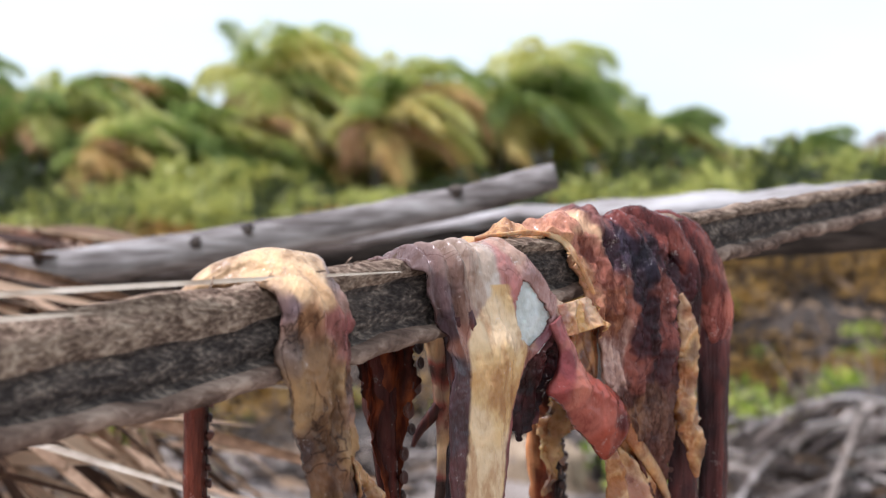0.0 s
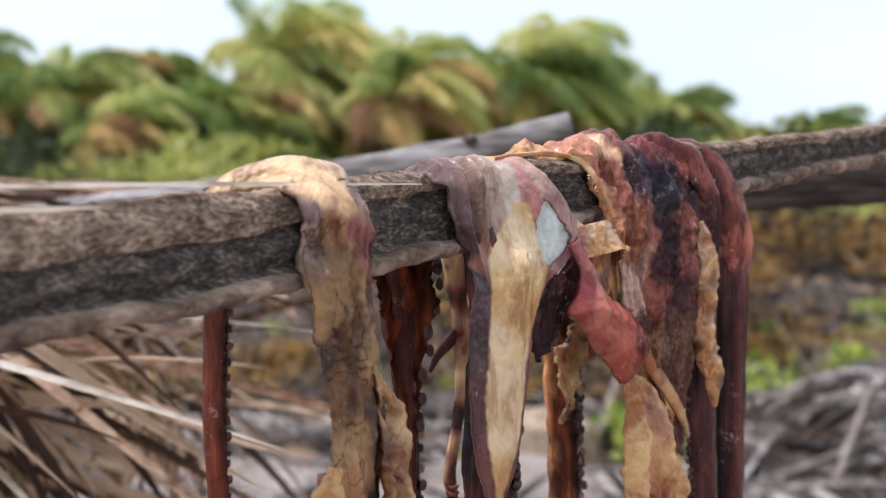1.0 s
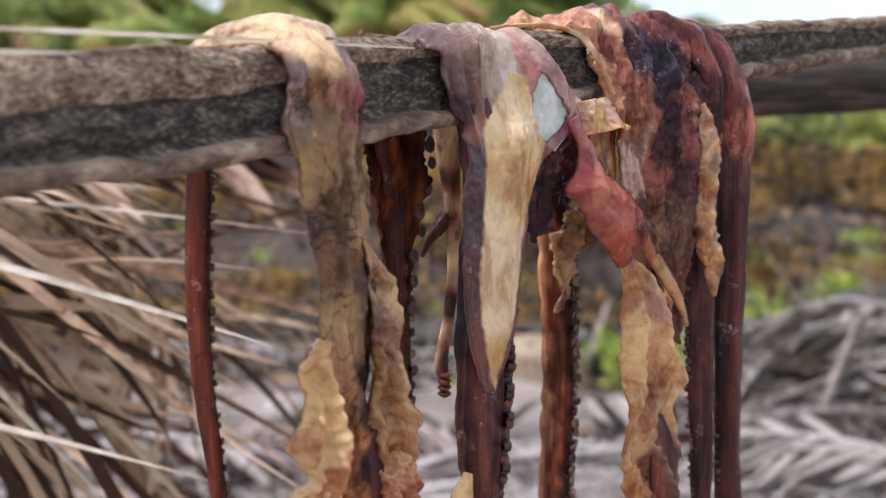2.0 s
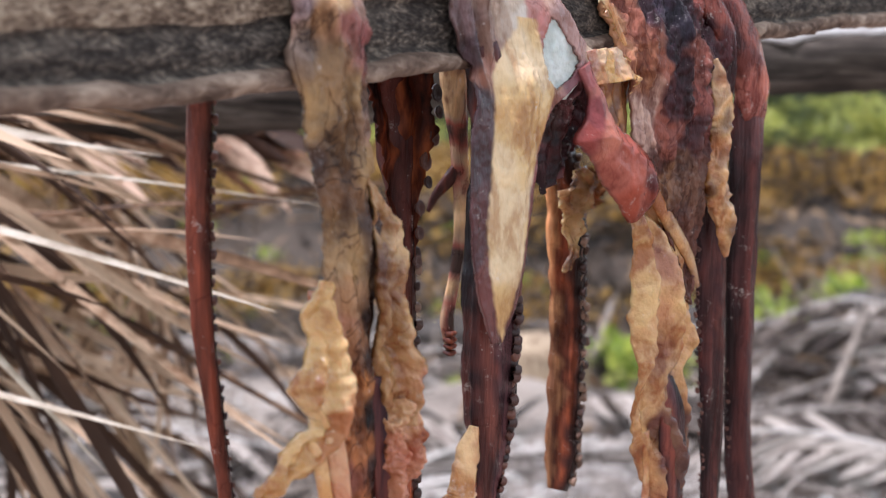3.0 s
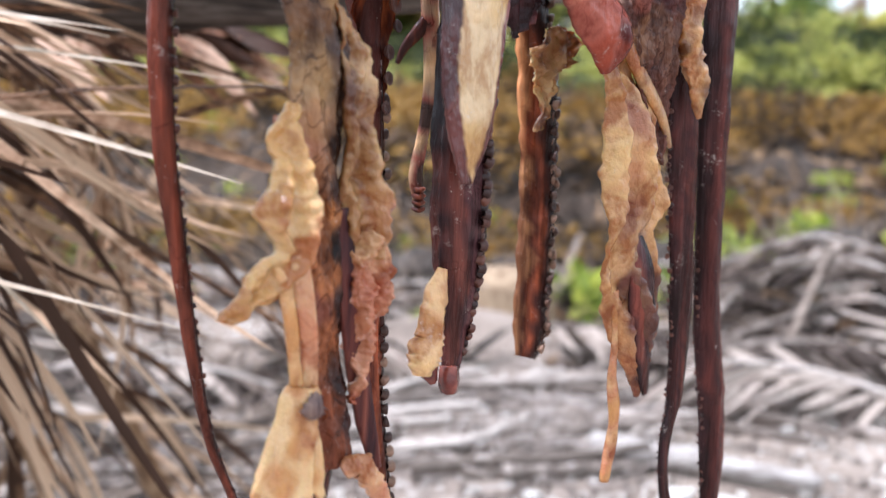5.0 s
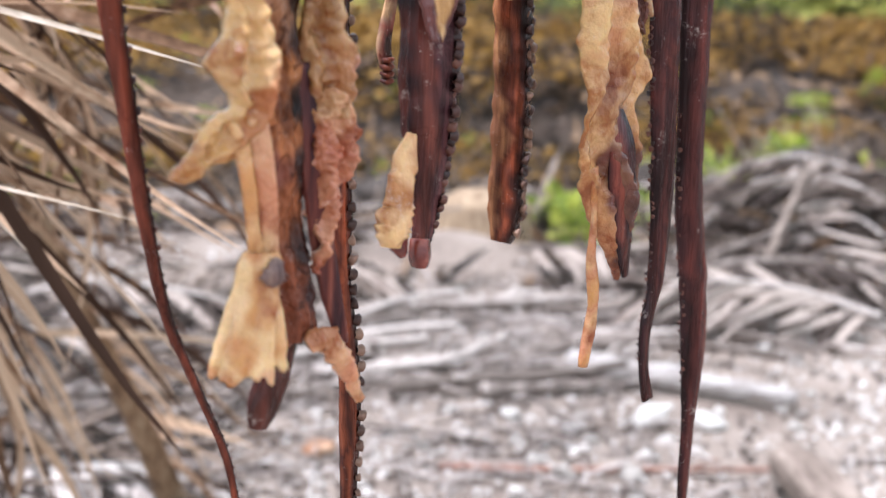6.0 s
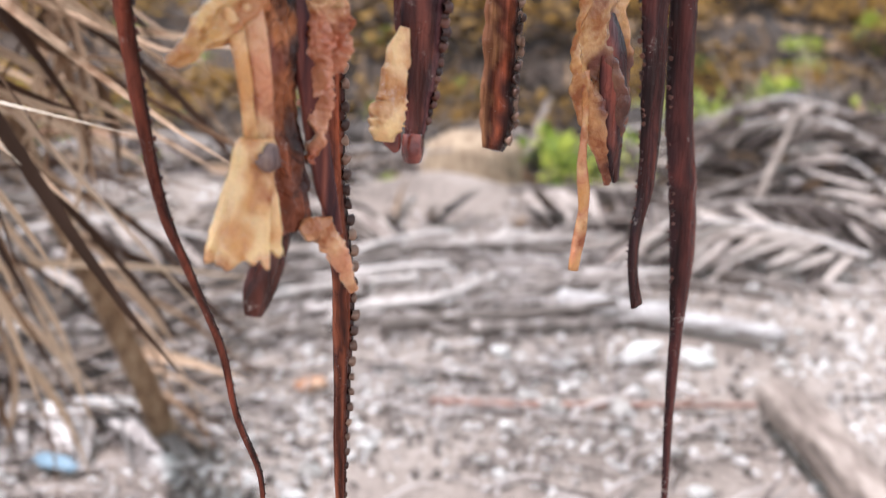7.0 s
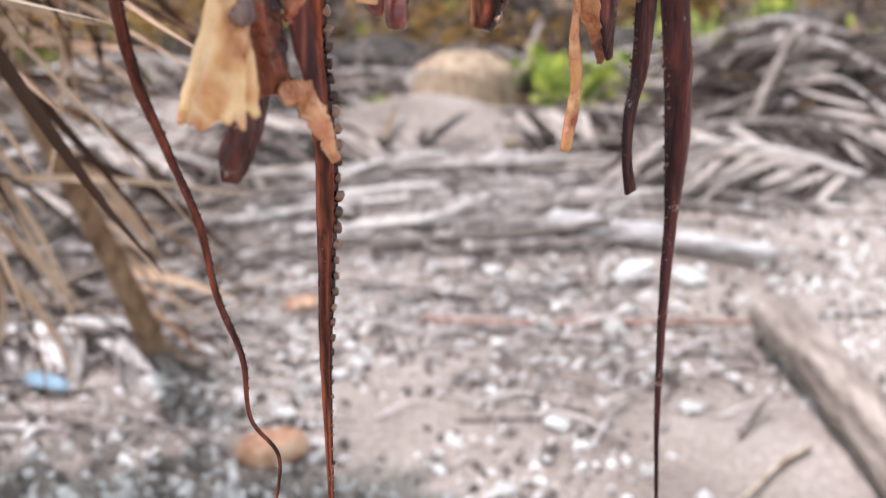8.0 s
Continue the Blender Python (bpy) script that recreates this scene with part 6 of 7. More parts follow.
def build_leaf_litter():
    rng = random.Random(58)
    pieces = []
    for _ in range(2600):
        y = rng.uniform(5.2, 11.0)
        x = rng.uniform(-0.5, 0.52) * y
        if bare(x, y) > 0.35:
            continue
        m = pose(x, y, ground_height(x, y) + rng.uniform(0.015, 0.07), rng.gauss(0, 28), rng.gauss(0, 28), rng.uniform(0, 360))
        pieces.append(moved(blade(rng.uniform(0.08, 0.30), rng.uniform(0.03, 0.09), rng.uniform(0, 0.4), rng.uniform(0.1, 0.7), 4), m))
    tagged(new("leaf_litter", as_mesh("leaf_litter", *merge(*pieces), M["litter"])), "brown and tan dead leaves strewn over dark soil", "leaf litter", kind="stuff")


build_brush()
build_leaf_litter()
build_rubble()
build_stones()
build_twigs()

# long pale branches lying across the litter
branch(-0.55, 4.60, 0.95, 5.00, 0.060, 0.03, 0.05, 0.03, 1.1)
branch(0.62, 4.10, 1.30, 3.74, 0.095, 0.0, 0.0, 0.006, 1.7, "flat pale grey palm stalk lying on sand", "bleached")
branch(0.14, 3.20, 1.08, 3.20, 0.024, 0.008, 0.012, 0.01, 2.3, "thin reddish stick lying on the rubble", "red_stick")
branch(0.97, 2.46, 0.66, 2.14, 0.016, 0.012, 0.01, 0.012, 7.4, "thin curved ochre twig lying on sand", "straw")
branch(-0.95, 4.05, 0.10, 4.55, 0.055, 0.02, 0.05, 0.03, 2.9)
branch(-0.8, 3.55, 0.0, 3.95, 0.035, 0.01, 0.03, 0.02, 3.7)
branch(-0.3, 4.2, 0.5, 3.9, 0.030, 0.01, 0.03, 0.02, 4.1)
branch(1.55, 5.1, 2.05, 6.0, 0.050, 0.05, 0.20, 0.02, 5.3, mat="drift")
branch(1.3, 5.4, 2.5, 5.9, 0.045, 0.05, 0.12, 0.04, 5.9)
branch(0.62, 5.9, 0.95, 6.9, 0.045, 0.0, 0.35, 0.03, 6.2, mat="drift")
branch(0.9, 5.2, 1.7, 5.0, 0.04, 0.02, 0.03, 0.03, 6.6)
branch(1.3, 3.3, 1.9, 3.5, 0.02, 0.0, 0.0, 0.02, 6.9)
rng = random.Random(77)
for i in range(30):
    x, y = rng.uniform(-1.3, 1.1), rng.uniform(3.7, 5.2)
    a, l = rng.gauss(0.12, 0.35), rng.uniform(0.3, 0.9)
    if bare(x, y) > 0.3:
        continue
    branch(x - l / 2, y, x + l / 2 * math.cos(a), y + l * math.sin(a) * 0.6, rng.uniform(0.024, 0.055), 0.015, rng.uniform(0.015, 0.09), 0.03, 40 + i * 0.7)
for i in range(26):
    x, y = rng.uniform(-1.4, 2.6), rng.uniform(4.3, 6.8)
    a, l = rng.gauss(0.1, 0.6), rng.uniform(0.35, 0.9)
    if bare(x, y) > 0.3:
        continue
    branch(x, y, x + l * math.cos(a), y + l * math.sin(a) * 0.6, rng.uniform(0.014, 0.035), 0.02, rng.uniform(0.02, 0.14), 0.04, 10 + i * 0.7)


def build_near_log():
    """Broken grey log leaning on the sand, hollow at its end."""
    ob = thing("broken_log", "grey-brown broken log with splintered hollow end", "log", at=pose(1.05, 2.25, 0))
    ctrl = [(1.062, 3.09, 0.085, 0.120), (1.075, 2.95, 0.095, 0.135), (1.085, 2.7, 0.09, 0.140), (1.09, 2.35, 0.08, 0.145), (1.09, 1.95, 0.07, 0.150)]
    trunk = part("trunk", as_mesh("trunk", *tube(ctrl, 70, 24, 0.95, 0.12, 9, 0.05, 3.0, face=np.array((0.9, 0.1, 0.4))), M["drift"]), ob)
    rng = random.Random(14)
    pieces = []
    for k in range(26):
        a = 2 * math.pi * k / 26
        r = 0.052 * rng.uniform(0.75, 1.05)
        c = Vector((1.062 + r * math.cos(a), 3.08, 0.088 + r * math.sin(a)))
        m = Matrix.Translation(c) @ pose(0, 0, 0, math.degrees(a), rng.uniform(-14, 14), 92 + rng.uniform(-14, 14))
        pieces.append(moved(blade(rng.uniform(0.03, 0.10), rng.uniform(0.012, 0.024), 0.05, 0.6, 6), m))
    part("splinters", as_mesh("splinters", *merge(*pieces), M["drift"]), trunk, "pale splintered broken end", kind="stuff")


build_near_log()


def build_coconut(x, y, r, mat="coconut", label="old reddish-brown coconut lying on rubble"):
    ob = new("coconut", as_mesh("coconut", *lump(r, x * 7, 0.72, 1.4, 0.14), M[mat]))
    ob.matrix_basis = pose(x, y, ground_height(x, y) + r * 0.5, 4, -6, 12)
    tagged(ob, label, "coconut")


build_coconut(-0.215, 2.44, 0.055)
build_coconut(-0.20, 3.37, 0.034, label="orange-brown husk scrap on the litter")


def build_stump():
    ob = thing("palm_stump", "fibrous tan-brown palm stump half buried in sand", "stump", at=pose(0.46, 6.05, 0))
    verts, faces = [], []
    n, m = 16, 40
    for i in range(n):
        v = i / (n - 1)
        for j in range(m):
            a = 2 * math.pi * j / m
            r = 0.27 - 0.05 * v + 0.03 * math.exp(-v * 6) - (0.10 * max(0, v - 0.8) / 0.2)
            r *= 1 + 0.07 * noise.noise(Vector((math.cos(a) * 3, math.sin(a) * 3, v))) + 0.03 * math.sin(a * 13 + 2 * v)
            verts.append((0.46 + r * math.cos(a), 6.05 + r * math.sin(a) * 0.8, -0.03 + 0.36 * v + 0.03 * noise.noise(Vector((math.cos(a) * 2, math.sin(a) * 2, 4)))))
    for i in range(n - 1):
        for j in range(m):
            k = (j + 1) % m
            faces.append((i * m + j, i * m + k, (i + 1) * m + k, (i + 1) * m + j))
    faces.append(tuple(range((n - 1) * m, n * m)))
    part("stump_body", as_mesh("stump_body", verts, faces, M["stump"]), ob)


build_stump()
# dark lumps put where hollows lie in shade; the near left one is a rock
for x, y, r in ((0.05, 7.1, 0.24), (-0.45, 7.3, 0.20), (0.80, 6.6, 0.20), (1.6, 7.4, 0.24), (-1.15, 4.0, 0.13), (2.35, 6.75, 0.22)):
    ob = new("dark_rock", as_mesh("dark_rock", *lump(r, x * 3 + y, 0.75, 1.3, 0.4), M["dark_rock"]))
    ob.matrix_basis = pose(x, y, ground_height(x, y) + r * 0.25, 0, 0, x * 90)
    tagged(ob, "dark rock among dry litter, most standing in for shaded hollows", "rock", "dark rocks")
ob = new("plastic_scrap", as_mesh("plastic_scrap", *sheet([(-0.83, 2.80, 0.03, 0.035), (-0.78, 2.77, 0.035, 0.05), (-0.72, 2.74, 0.03, 0.03)], 14, 8, 0.004, 0.1, 0.008, 0.3, 30, 3.0, face=np.array((0.1, -0.3, 1.0))), M["bluebit"]))
tagged(ob, "faded blue plastic scrap half buried in litter", "plastic scrap")

# heaps of grey fallen fronds
G1 = "fallen palm fronds"
rng = random.Random(5)
for i, (x, y, a, l) in enumerate([(1.25, 5.2, 20, 1.5), (1.5, 5.8, 60, 1.3), (2.0, 6.0, 140, 1.2), (1.7, 5.0, -10, 1.3), (2.2, 5.3, 100, 1.2), (1.9, 6.5, 170, 1.3), (2.6, 5.7, 120, 1.2), (-1.75, 4.9, 60, 1.2), (-0.9, 4.6, -15, 1.2), (-0.35, 5.05, 5, 0.8), (-1.6, 3.9, 25, 1.3), (-1.2, 3.1, 40, 1.0), (1.05, 5.35, -20, 1.0), (1.4, 4.7, 160, 1.0), (-0.5, 6.1, 15, 1.1), (0.1, 6.5, -20, 1.2), (0.9, 6.6, 30, 1.2), (-1.2, 6.2, -10, 1.2), (-0.4, 6.9, 35, 1.1), (1.5, 7.0, 10, 1.2), (0.5, 7.2, 150, 1.1)]):
    ca, sa = math.cos(radians(a)), math.sin(radians(a))
    sp = []
    for u in (0, 0.35, 0.7, 1):
        px, py = x + ca * l * (u - 0.5), y + sa * l * (u - 0.5)
        sp.append((px, py, ground_height(px, py) + 0.05 + 0.10 * math.sin(math.pi * u) + 0.02 * i % 0.07))
    frond("fallen_frond", "grey-beige fallen dry palm frond with curled leaflets", sp, 50, 0.56, 0.050, "husk_leaf", "branch", 40 + i, 48, 0.22, G1, each=True, rachis_w=0.03)

frond("fallen_frond", "bleached whitish palm frond lying flat on the litter", [(-1.25, 3.20, 0.06), (-0.95, 3.08, 0.09), (-0.70, 2.98, 0.08), (-0.50, 2.90, 0.05)], 46, 0.34, 0.040, "white_leaf", "branch", 83, 38, 0.15, G1, each=True, rachis_w=0.03)

# brown dry fronds hung over the rails
G2 = "dry fronds on the rail"
near_frond = frond("dry_frond", "brown dry palm frond drooping beside the rail, leaflets bleached", [(-0.82, 1.64, 1.45), (-0.72, 1.40, 1.47), (-0.62, 1.16, 1.41), (-0.57, 1.13, 1.30), (-0.55, 1.16, 1.17)], 30, 0.52, 0.020, "dry_leaf", "stalk", 3, 92, 0.14, G2, wild=30, each=True, rachis_w=0.024, one_side=-1, spread2=52)
frond("dry_frond", "pale brown dry palm frond spilling off the rail", [(-0.80, 1.62, 1.46), (-0.70, 1.42, 1.46), (-0.61, 1.30, 1.36), (-0.58, 1.28, 1.24), (-0.57, 1.30, 1.10)], 36, 0.62, 0.023, "dry_leaf", "stalk", 33, 90, 0.25, G2, wild=30, each=True, rachis_w=0.024, one_side=-1, spread2=48)
frond("dry_frond", "brown dry palm frond with curled leaflets behind the rail", [(-0.80, 1.60, 1.45), (-0.74, 1.54, 1.42), (-0.69, 1.52, 1.24), (-0.66, 1.54, 1.04)], 40, 0.68, 0.024, "dry_leaf", "stalk", 9, 88, 0.22, G2, wild=30, each=True, rachis_w=0.026, one_side=-1, spread2=40)
frond("dry_frond", "long brown dry frond standing with its butt on the litter", [(-0.53, 2.95, 0.0), (-0.60, 2.80, 0.32), (-0.70, 2.62, 0.68), (-0.77, 2.50, 0.95), (-0.83, 2.38, 1.18)], 22, 0.42, 0.032, "dry_leaf", "stalk", 15, 120, 0.5, G2, each=True, rachis_w=0.075, one_side=1, spread2=95)
frond("dry_frond", "brown dry frond lying in a heap behind the pole", [(-1.6, 2.1, 1.40), (-1.1, 2.1, 1.47), (-0.7, 2.1, 1.46), (-0.35, 2.1, 1.40)], 64, 0.42, 0.055, "heap_leaf", "stalk", 21, 40, 0.12, G2, each=True, rachis_w=0.03)
frond("dry_frond", "brown dry frond lying in a heap behind the pole", [(-1.5, 1.95, 1.36), (-1.0, 1.98, 1.43), (-0.65, 2.0, 1.43), (-0.3, 2.0, 1.38)], 56, 0.38, 0.055, "heap_leaf", "stalk", 27, 35, 0.1, G2, each=True, rachis_w=0.03)


frond("dry_frond", "brown dry frond hanging low with shrivelled leaflets", [(-0.92, 2.05, 1.14), (-0.84, 2.12, 0.95), (-0.76, 2.20, 0.70), (-0.70, 2.30, 0.42)], 44, 0.50, 0.026, "dry_leaf", "stalk", 61, 55, 0.5, G2, wild=30, each=True, rachis_w=0.03)
frond("dry_frond", "dull brown dry frond with long thin leaflets trailing down", [(-0.84, 1.75, 1.46), (-0.66, 1.80, 1.42), (-0.52, 1.86, 1.25), (-0.44, 1.92, 1.02)], 44, 0.50, 0.020, "dry_leaf", "stalk", 67, 58, 0.35, G2, wild=30, each=True, rachis_w=0.018)


def straw_leaflets(host):
    """Long bleached leaflets that stick out of the frond past the others."""
    for k, (a, b, w) in enumerate([((-0.57, 1.14, 1.16), (-0.225, 1.05, 1.113), 0.010), ((-0.64, 1.19, 1.40), (-0.295, 1.15, 1.375), 0.010), ((-0.58, 1.13, 1.33), (-0.165, 1.0, 1.252), 0.010), ((-0.62, 1.17, 1.37), (-0.152, 1.25, 1.326), 0.009), ((-0.57, 1.13, 1.30), (-0.334, 1.1, 1.072), 0.009), ((-0.65, 1.22, 1.42), (-0.32, 1.2, 1.369), 0.011)]):
        a, b = Vector(a), Vector(b)
        d = (b - a).normalized()
        z = (Vector((0.1, -0.6, 1)) - d * d.dot(Vector((0.1, -0.6, 1)))).normalized()
        rot = Matrix((d, z.cross(d), z)).transposed().to_4x4()
        v, f = moved(blade((b - a).length, w, 0.03, 0.5, 16, 0.4 * (k % 3 - 1)), Matrix.Translation(a) @ rot)
        part("leaflet", as_mesh("leaflet", v, f, M["straw"]), host, "bleached straw-coloured leaflet")


straw_leaflets(near_frond)


def lone_blade(x0, y0, z0, x1, y1, z1, w, label, sag=0.01):
    a, b = Vector((x0, y0, z0)), Vector((x1, y1, z1))
    d = (b - a).normalized()
    z = (Vector((0, -0.35, 1)) - d * d.dot(Vector((0, -0.35, 1)))).normalized()
    rot = Matrix((d, z.cross(d), z)).transposed().to_4x4()
    v, f = moved(blade((b - a).length, w, sag, 0.6, 14, 0.5), Matrix.Translation(a) @ rot)
    ob = new("dry_leaflet", as_mesh("dry_leaflet", v, f, M["straw"]))
    tagged(ob, label, "dry leaf", "loose dry leaflets")


lone_blade(-0.30, 0.40, 1.478, -0.036, 0.640, 1.4835, 0.0055, "long thin straw-coloured dry leaflet lying across the rail")
lone_blade(-0.30, 0.41, 1.466, -0.176, 0.49, 1.471, 0.007, "short straw-coloured dry leaflet lying across the rail")

# ---- shrubs and palms ----
def shrub_mesh(seed, leaves, mat, leaf=0.07):
    rng = random.Random(seed)
    verts, faces = [], []
    blobs = [(rng.gauss(0, 0.42), rng.gauss(0, 0.42), rng.uniform(0.3, 0.85), rng.uniform(0.18, 0.4)) for _ in range(16)]
    for _ in range(leaves):
        bx, by, bz, br = rng.choice(blobs)
        d = Vector((rng.gauss(0, 1), rng.gauss(0, 1), rng.gauss(0.2, 1))).normalized()
        c = Vector((bx, by, bz)) + d * br * rng.uniform(0.55, 1.05)
        if c.z < 0.02:
            continue
        ax = (d + Vector((rng.gauss(0, 0.5), rng.gauss(0, 0.5), rng.gauss(0.1, 0.5)))).normalized()
        sd = ax.cross(Vector((rng.gauss(0, 1), rng.gauss(0, 1), rng.gauss(0, 1)))).normalized()
        l = leaf * rng.uniform(0.6, 1.3)
        k = len(verts)
        nn = ax.cross(sd) * l * 0.12
        verts += [c, c + ax * l * 0.5 + sd * l * 0.32 - nn, c + ax * l, c + ax * l * 0.5 - sd * l * 0.32 - nn]
        faces += [(k, k + 1, k + 2, k + 3)]
    return as_mesh("foliage", verts, faces, M[mat], False), blobs


def build_shrub(name, seed, leaves, mat, label, group, leaf=0.07):
    ob = thing(name, label, "shrub", group)
    me, blobs = shrub_mesh(seed, leaves, mat, leaf)
    part("foliage", me, ob)
    for i, (bx, by, bz, br) in enumerate(blobs[:6]):
        part("stem", as_mesh("stem", *rod([(0.02 * i, 0, -0.05, 0.03), (bx * 0.4, by * 0.4, bz * 0.5, 0.02), (bx, by, bz, 0.008)], 6, 5, 0.1, 9, i), M["stem"]), ob)
    return ob


def scatter(kinds, spots):
    used = set()
    for x, y, s, h, k in spots:
        src = kinds[k % len(kinds)]
        m = pose(x, y, ground_height(x, y) - 0.05, 0, 0, (x * 137 + y * 71) % 360) @ Matrix.Diagonal((s, s, h, 1))
        if src in used:
            copy_thing(src, m)
        else:
            src.matrix_basis = m
            used.add(src)


GB = "green shrubs behind the litter"
greens = [build_shrub("green_shrub", 100 + i, 800, "bush", "bright yellow-green leafy shrub", GB, 0.15) for i in range(4)]
sprouts = [build_shrub("green_sprout", 300 + i, 230, "sprout", "fresh green leafy sprout among dry litter", "green sprouts", 0.30) for i in range(3)]
ochres = [build_shrub("ochre_shrub", 200 + i, 620, "ochre", "low ochre and orange dry ground shrub", "ochre shrubs", 0.13) for i in range(3)]
rng = random.Random(31)
spots, spots2, clumps = [], [], []
for i in range(14):
    spots.append((rng.uniform(-8, 9), rng.uniform(19, 22), rng.uniform(0.8, 1.3), rng.uniform(0.55, 0.95), i))
for i in range(84):
    y = rng.uniform(19, 28)
    spots.append((rng.uniform(-0.42, 0.46) * y, y, rng.uniform(0.8, 1.5), rng.uniform(0.5, 1.1) + 0.3 * (y > 20), i))
for i in range(60):
    y = rng.uniform(27, 36)
    spots.append((rng.uniform(-0.42, 0.46) * y, y, rng.uniform(1.4, 2.2), rng.uniform(1.5, 2.1), i))
for x, y, s in ((0.98, 6.2, 0.30), (0.05, 6.0, 0.20), (1.9, 7.4, 0.5), (2.6, 7.6, 0.5), (3.1, 7.8, 0.6), (2.2, 8.2, 0.5), (-1.2, 6.6, 0.4), (-2.0, 7.4, 0.6), (0.5, 8.3, 0.45), (0.3, 6.55, 0.22), (2.0, 7.9, 0.34), (2.45, 8.1, 0.3), (2.8, 7.5, 0.36), (3.3, 8.2, 0.4), (1.5, 8.0, 0.3), (3.0, 9.0, 0.45), (-0.6, 8.2, 0.4), (-1.6, 8.0, 0.4), (2.3, 7.2, 0.22), (3.5, 7.4, 0.3), (0.0, 9.2, 0.45)):
    clumps.append((x, y, s * (0.7 if x > 1.4 else 0.95), s * (0.7 if x > 1.4 else 1.05), int(x * 10)))
for i in range(34):
    y = rng.uniform(7.6, 12.5)
    clumps.append((rng.uniform(-0.4, 0.46) * y, y, rng.uniform(0.2, 0.42), rng.uniform(0.25, 0.55), i))
for i in range(100):
    y = rng.uniform(7.3, 9.5) if i < 24 else rng.uniform(9.5, 16.0)
    spots2.append((rng.uniform(-0.5, 0.55) * y, y, rng.uniform(0.5, 0.95) + 0.3 * (y > 11), rng.uniform(0.3, 0.75) + 0.2 * (y > 11), i))
for i in range(26):
    y = rng.uniform(16, 30)
    spots2.append((rng.uniform(-0.42, 0.46) * y, y, rng.uniform(0.9, 1.5), rng.uniform(0.8, 1.6), i))
for i in range(44):
    y = rng.uniform(13, 19)
    spots2.append((rng.uniform(-0.42, 0.46) * y, y, rng.uniform(0.9, 1.5), rng.uniform(0.65, 1.05), i))
scatter(greens, spots)
scatter(sprouts, clumps)
scatter(ochres, spots2)


def palm_frond(base, az, pitch, length, wind, rng):
    """A living frond: it rises, arches over downwind, with long leaflets spread to both sides."""
    d = Vector((math.cos(az) * math.cos(pitch), math.sin(az) * math.cos(pitch), math.sin(pitch)))
    p, pts, n = Vector(base), [Vector(base)], 12
    for i in range(n):
        d = (d + Vector((wind * 0.095, 0, -0.07 - 0.17 * i / n))).normalized()
        p = p + d * length / n
        pts.append(p.copy())
    pieces = [rod([(*q, 0.05 * (1 - i / (n + 3))) for i, q in enumerate(pts)][::2], 8, 4, 0, 1, 0)]
    for i in range(1, n + 1):
        t = (pts[i] - pts[i - 1]).normalized()
        side = t.cross(Vector((0.1, 0.2, 1))).normalized()
        for sub in range(5):
            c = pts[i - 1].lerp(pts[i], sub / 5)
            u = (i - 1 + sub / 5) / n
            if u < 0.1:
                continue
            for sgn in (1, -1):
                e = (t * (0.35 + 0.6 * u) + side * sgn * 0.8 + Vector((wind * rng.uniform(0.1, 0.5), 0, -rng.uniform(0.0, 0.65)))).normalized()
                l = 0.42 * length * (0.30 + 0.70 * math.sin(math.pi * min(1, 0.16 + 0.80 * u)) ** 0.7) * rng.uniform(0.8, 1.12)
                w = e.cross(Vector((rng.gauss(0, 0.6), -1.0, rng.gauss(0.2, 0.6)))).normalized() * 0.036
                mid = c + e * l * 0.45
                end = c + e * l + Vector((0.06 * wind * l, 0, -0.22 * l))
                pieces.append(([c, mid + w, end, mid - w], [(0, 1, 2, 3)]))
    return merge(*pieces)


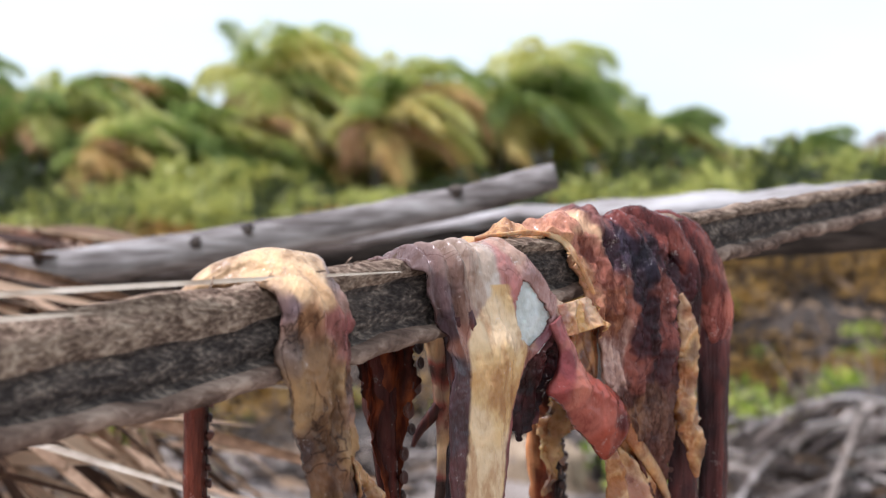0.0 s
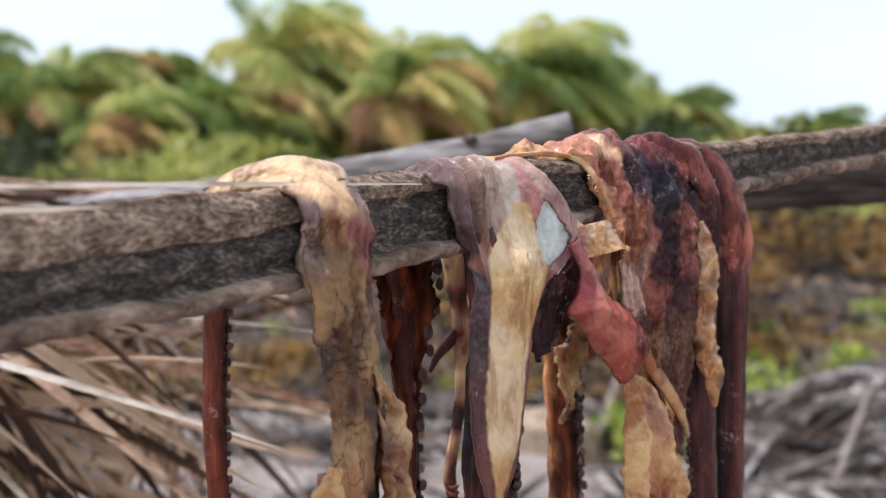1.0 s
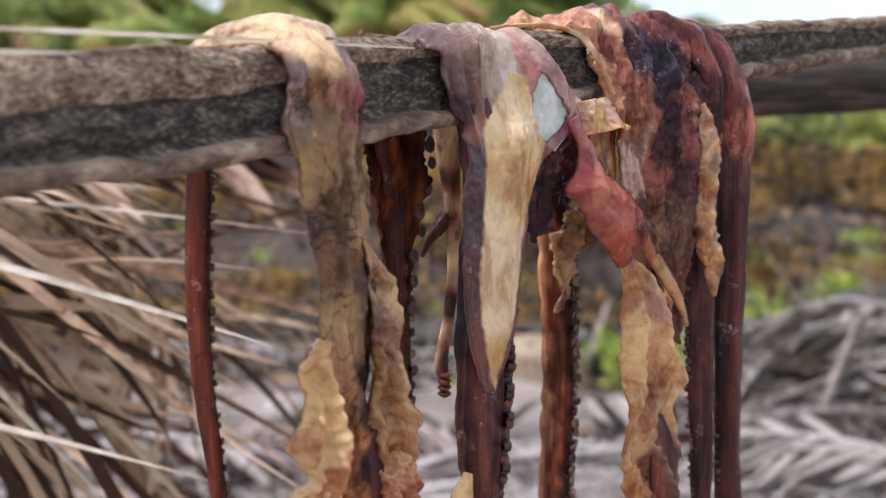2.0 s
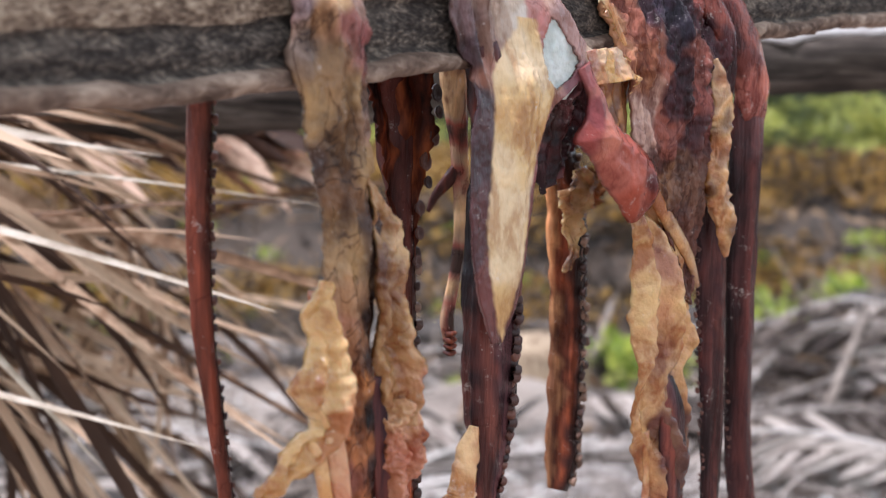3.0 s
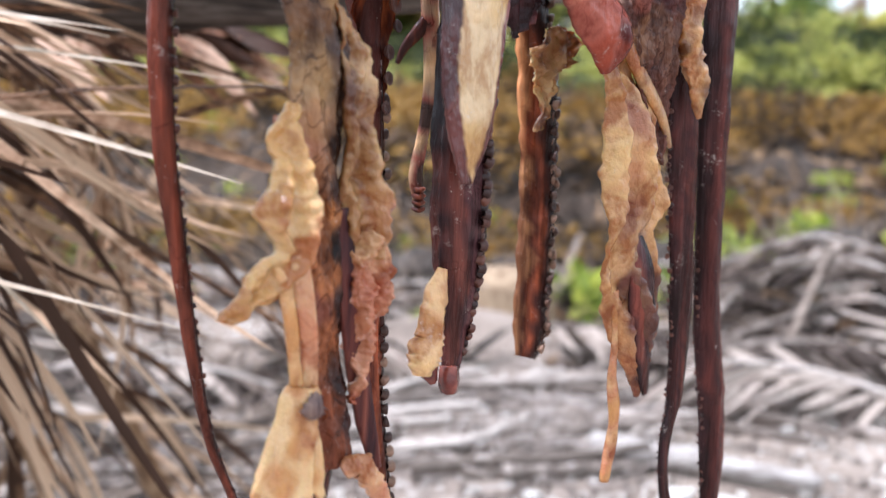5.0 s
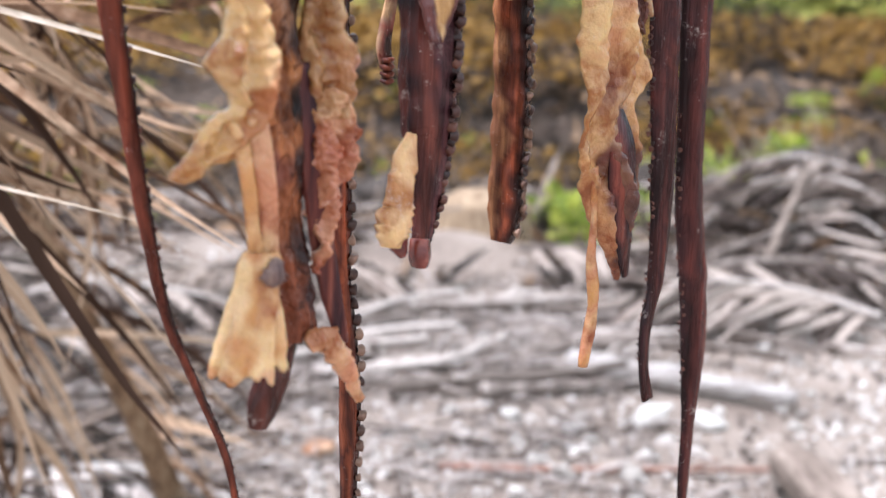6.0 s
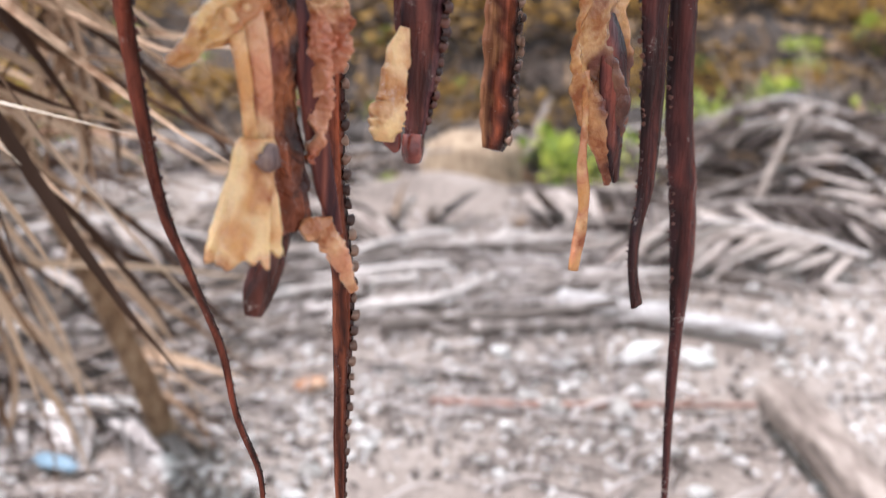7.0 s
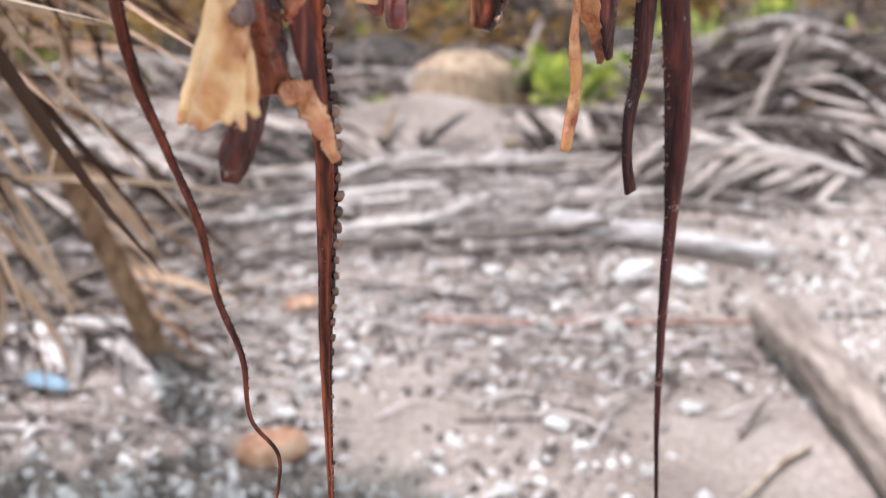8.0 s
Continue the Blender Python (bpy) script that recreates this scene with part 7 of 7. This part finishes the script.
def build_palm(x, y, height, size, seed, lean=0.3, yellow=0.2):
    rng = random.Random(seed)
    base = ground_height(x, y)
    ob = thing("coconut_palm", "wind-bent coconut palm with green and yellowing fronds", "palm tree", "palms along the back", at=pose(x, y, base))
    top = Vector((x + lean, y, base + height))
    part("trunk", as_mesh("trunk", *rod([(x, y, base - 0.2, 0.30), (x + lean * 0.25, y, base + height * 0.4, 0.24), (x + lean * 0.7, y, base + height * 0.8, 0.20), (*top, 0.18)], 16, 10, 0.06, 3, seed), M["palm_trunk"]), ob)
    count = 30
    for k in range(count):
        lvl = k / (count - 1)
        az = k * 2.4 + rng.uniform(-0.25, 0.25)
        az = math.atan2(math.sin(az) * 0.7, math.cos(az) + 0.30)
        old = rng.random() < yellow * (0.2 + 1.3 * lvl)
        v, f = palm_frond(top, az, radians(78 - 96 * lvl**1.2 + rng.uniform(-8, 8)), size * (0.80 + 0.20 * math.cos(az)) * rng.uniform(0.85, 1.1), rng.uniform(0.5, 1.1), rng)
        part("frond", as_mesh("frond", v, f, M["palm_old" if old else "palm_leaf"], False), ob)


EYE = (-0.012, -0.095, 1.524)
# bearing and height of each crown's top, distance, frond length, share of yellow fronds
for i, (px, py, dist, size, yellow) in enumerate([(95, 125, 30, 2.6, 0.2), (250, 130, 33, 2.3, 0.2), (330, 180, 29, 2.2, 0.15), (470, 38, 30, 3.0, 0.35), (560, 160, 33, 2.4, 0.6), (680, 108, 28, 2.6, 0.5), (730, 150, 31, 2.2, 0.7), (900, 72, 30, 3.0, 0.1), (965, 140, 32, 2.4, 0.35), (1140, 182, 31, 2.3, 0.25), (1420, 226, 42, 2.4, 0.1), (1290, 262, 45, 1.8, 0.3), (20, 170, 32, 2.4, 0.3), (180, 210, 28, 2.0, 0.5), (420, 200, 29, 2.2, 0.4), (800, 185, 33, 2.2, 0.15), (1060, 190, 35, 2.2, 0.3), (1200, 245, 36, 2.0, 0.4), (1560, 250, 40, 2.2, 0.3), (-110, 120, 31, 2.6, 0.3), (620, 200, 30, 2.2, 0.3), (1350, 280, 38, 1.8, 0.3), (1500, 285, 38, 1.6, 0.3)]):
    x = EYE[0] + (px - 784) / 2214 * dist
    z = EYE[2] + (350 - py) / 2214 * dist
    g = ground_height(x, dist)
    h = max(0.4, z - g - size * 0.52)
    build_palm(x - 0.25, EYE[1] + dist, h, size, i + 1, 0.2, yellow)
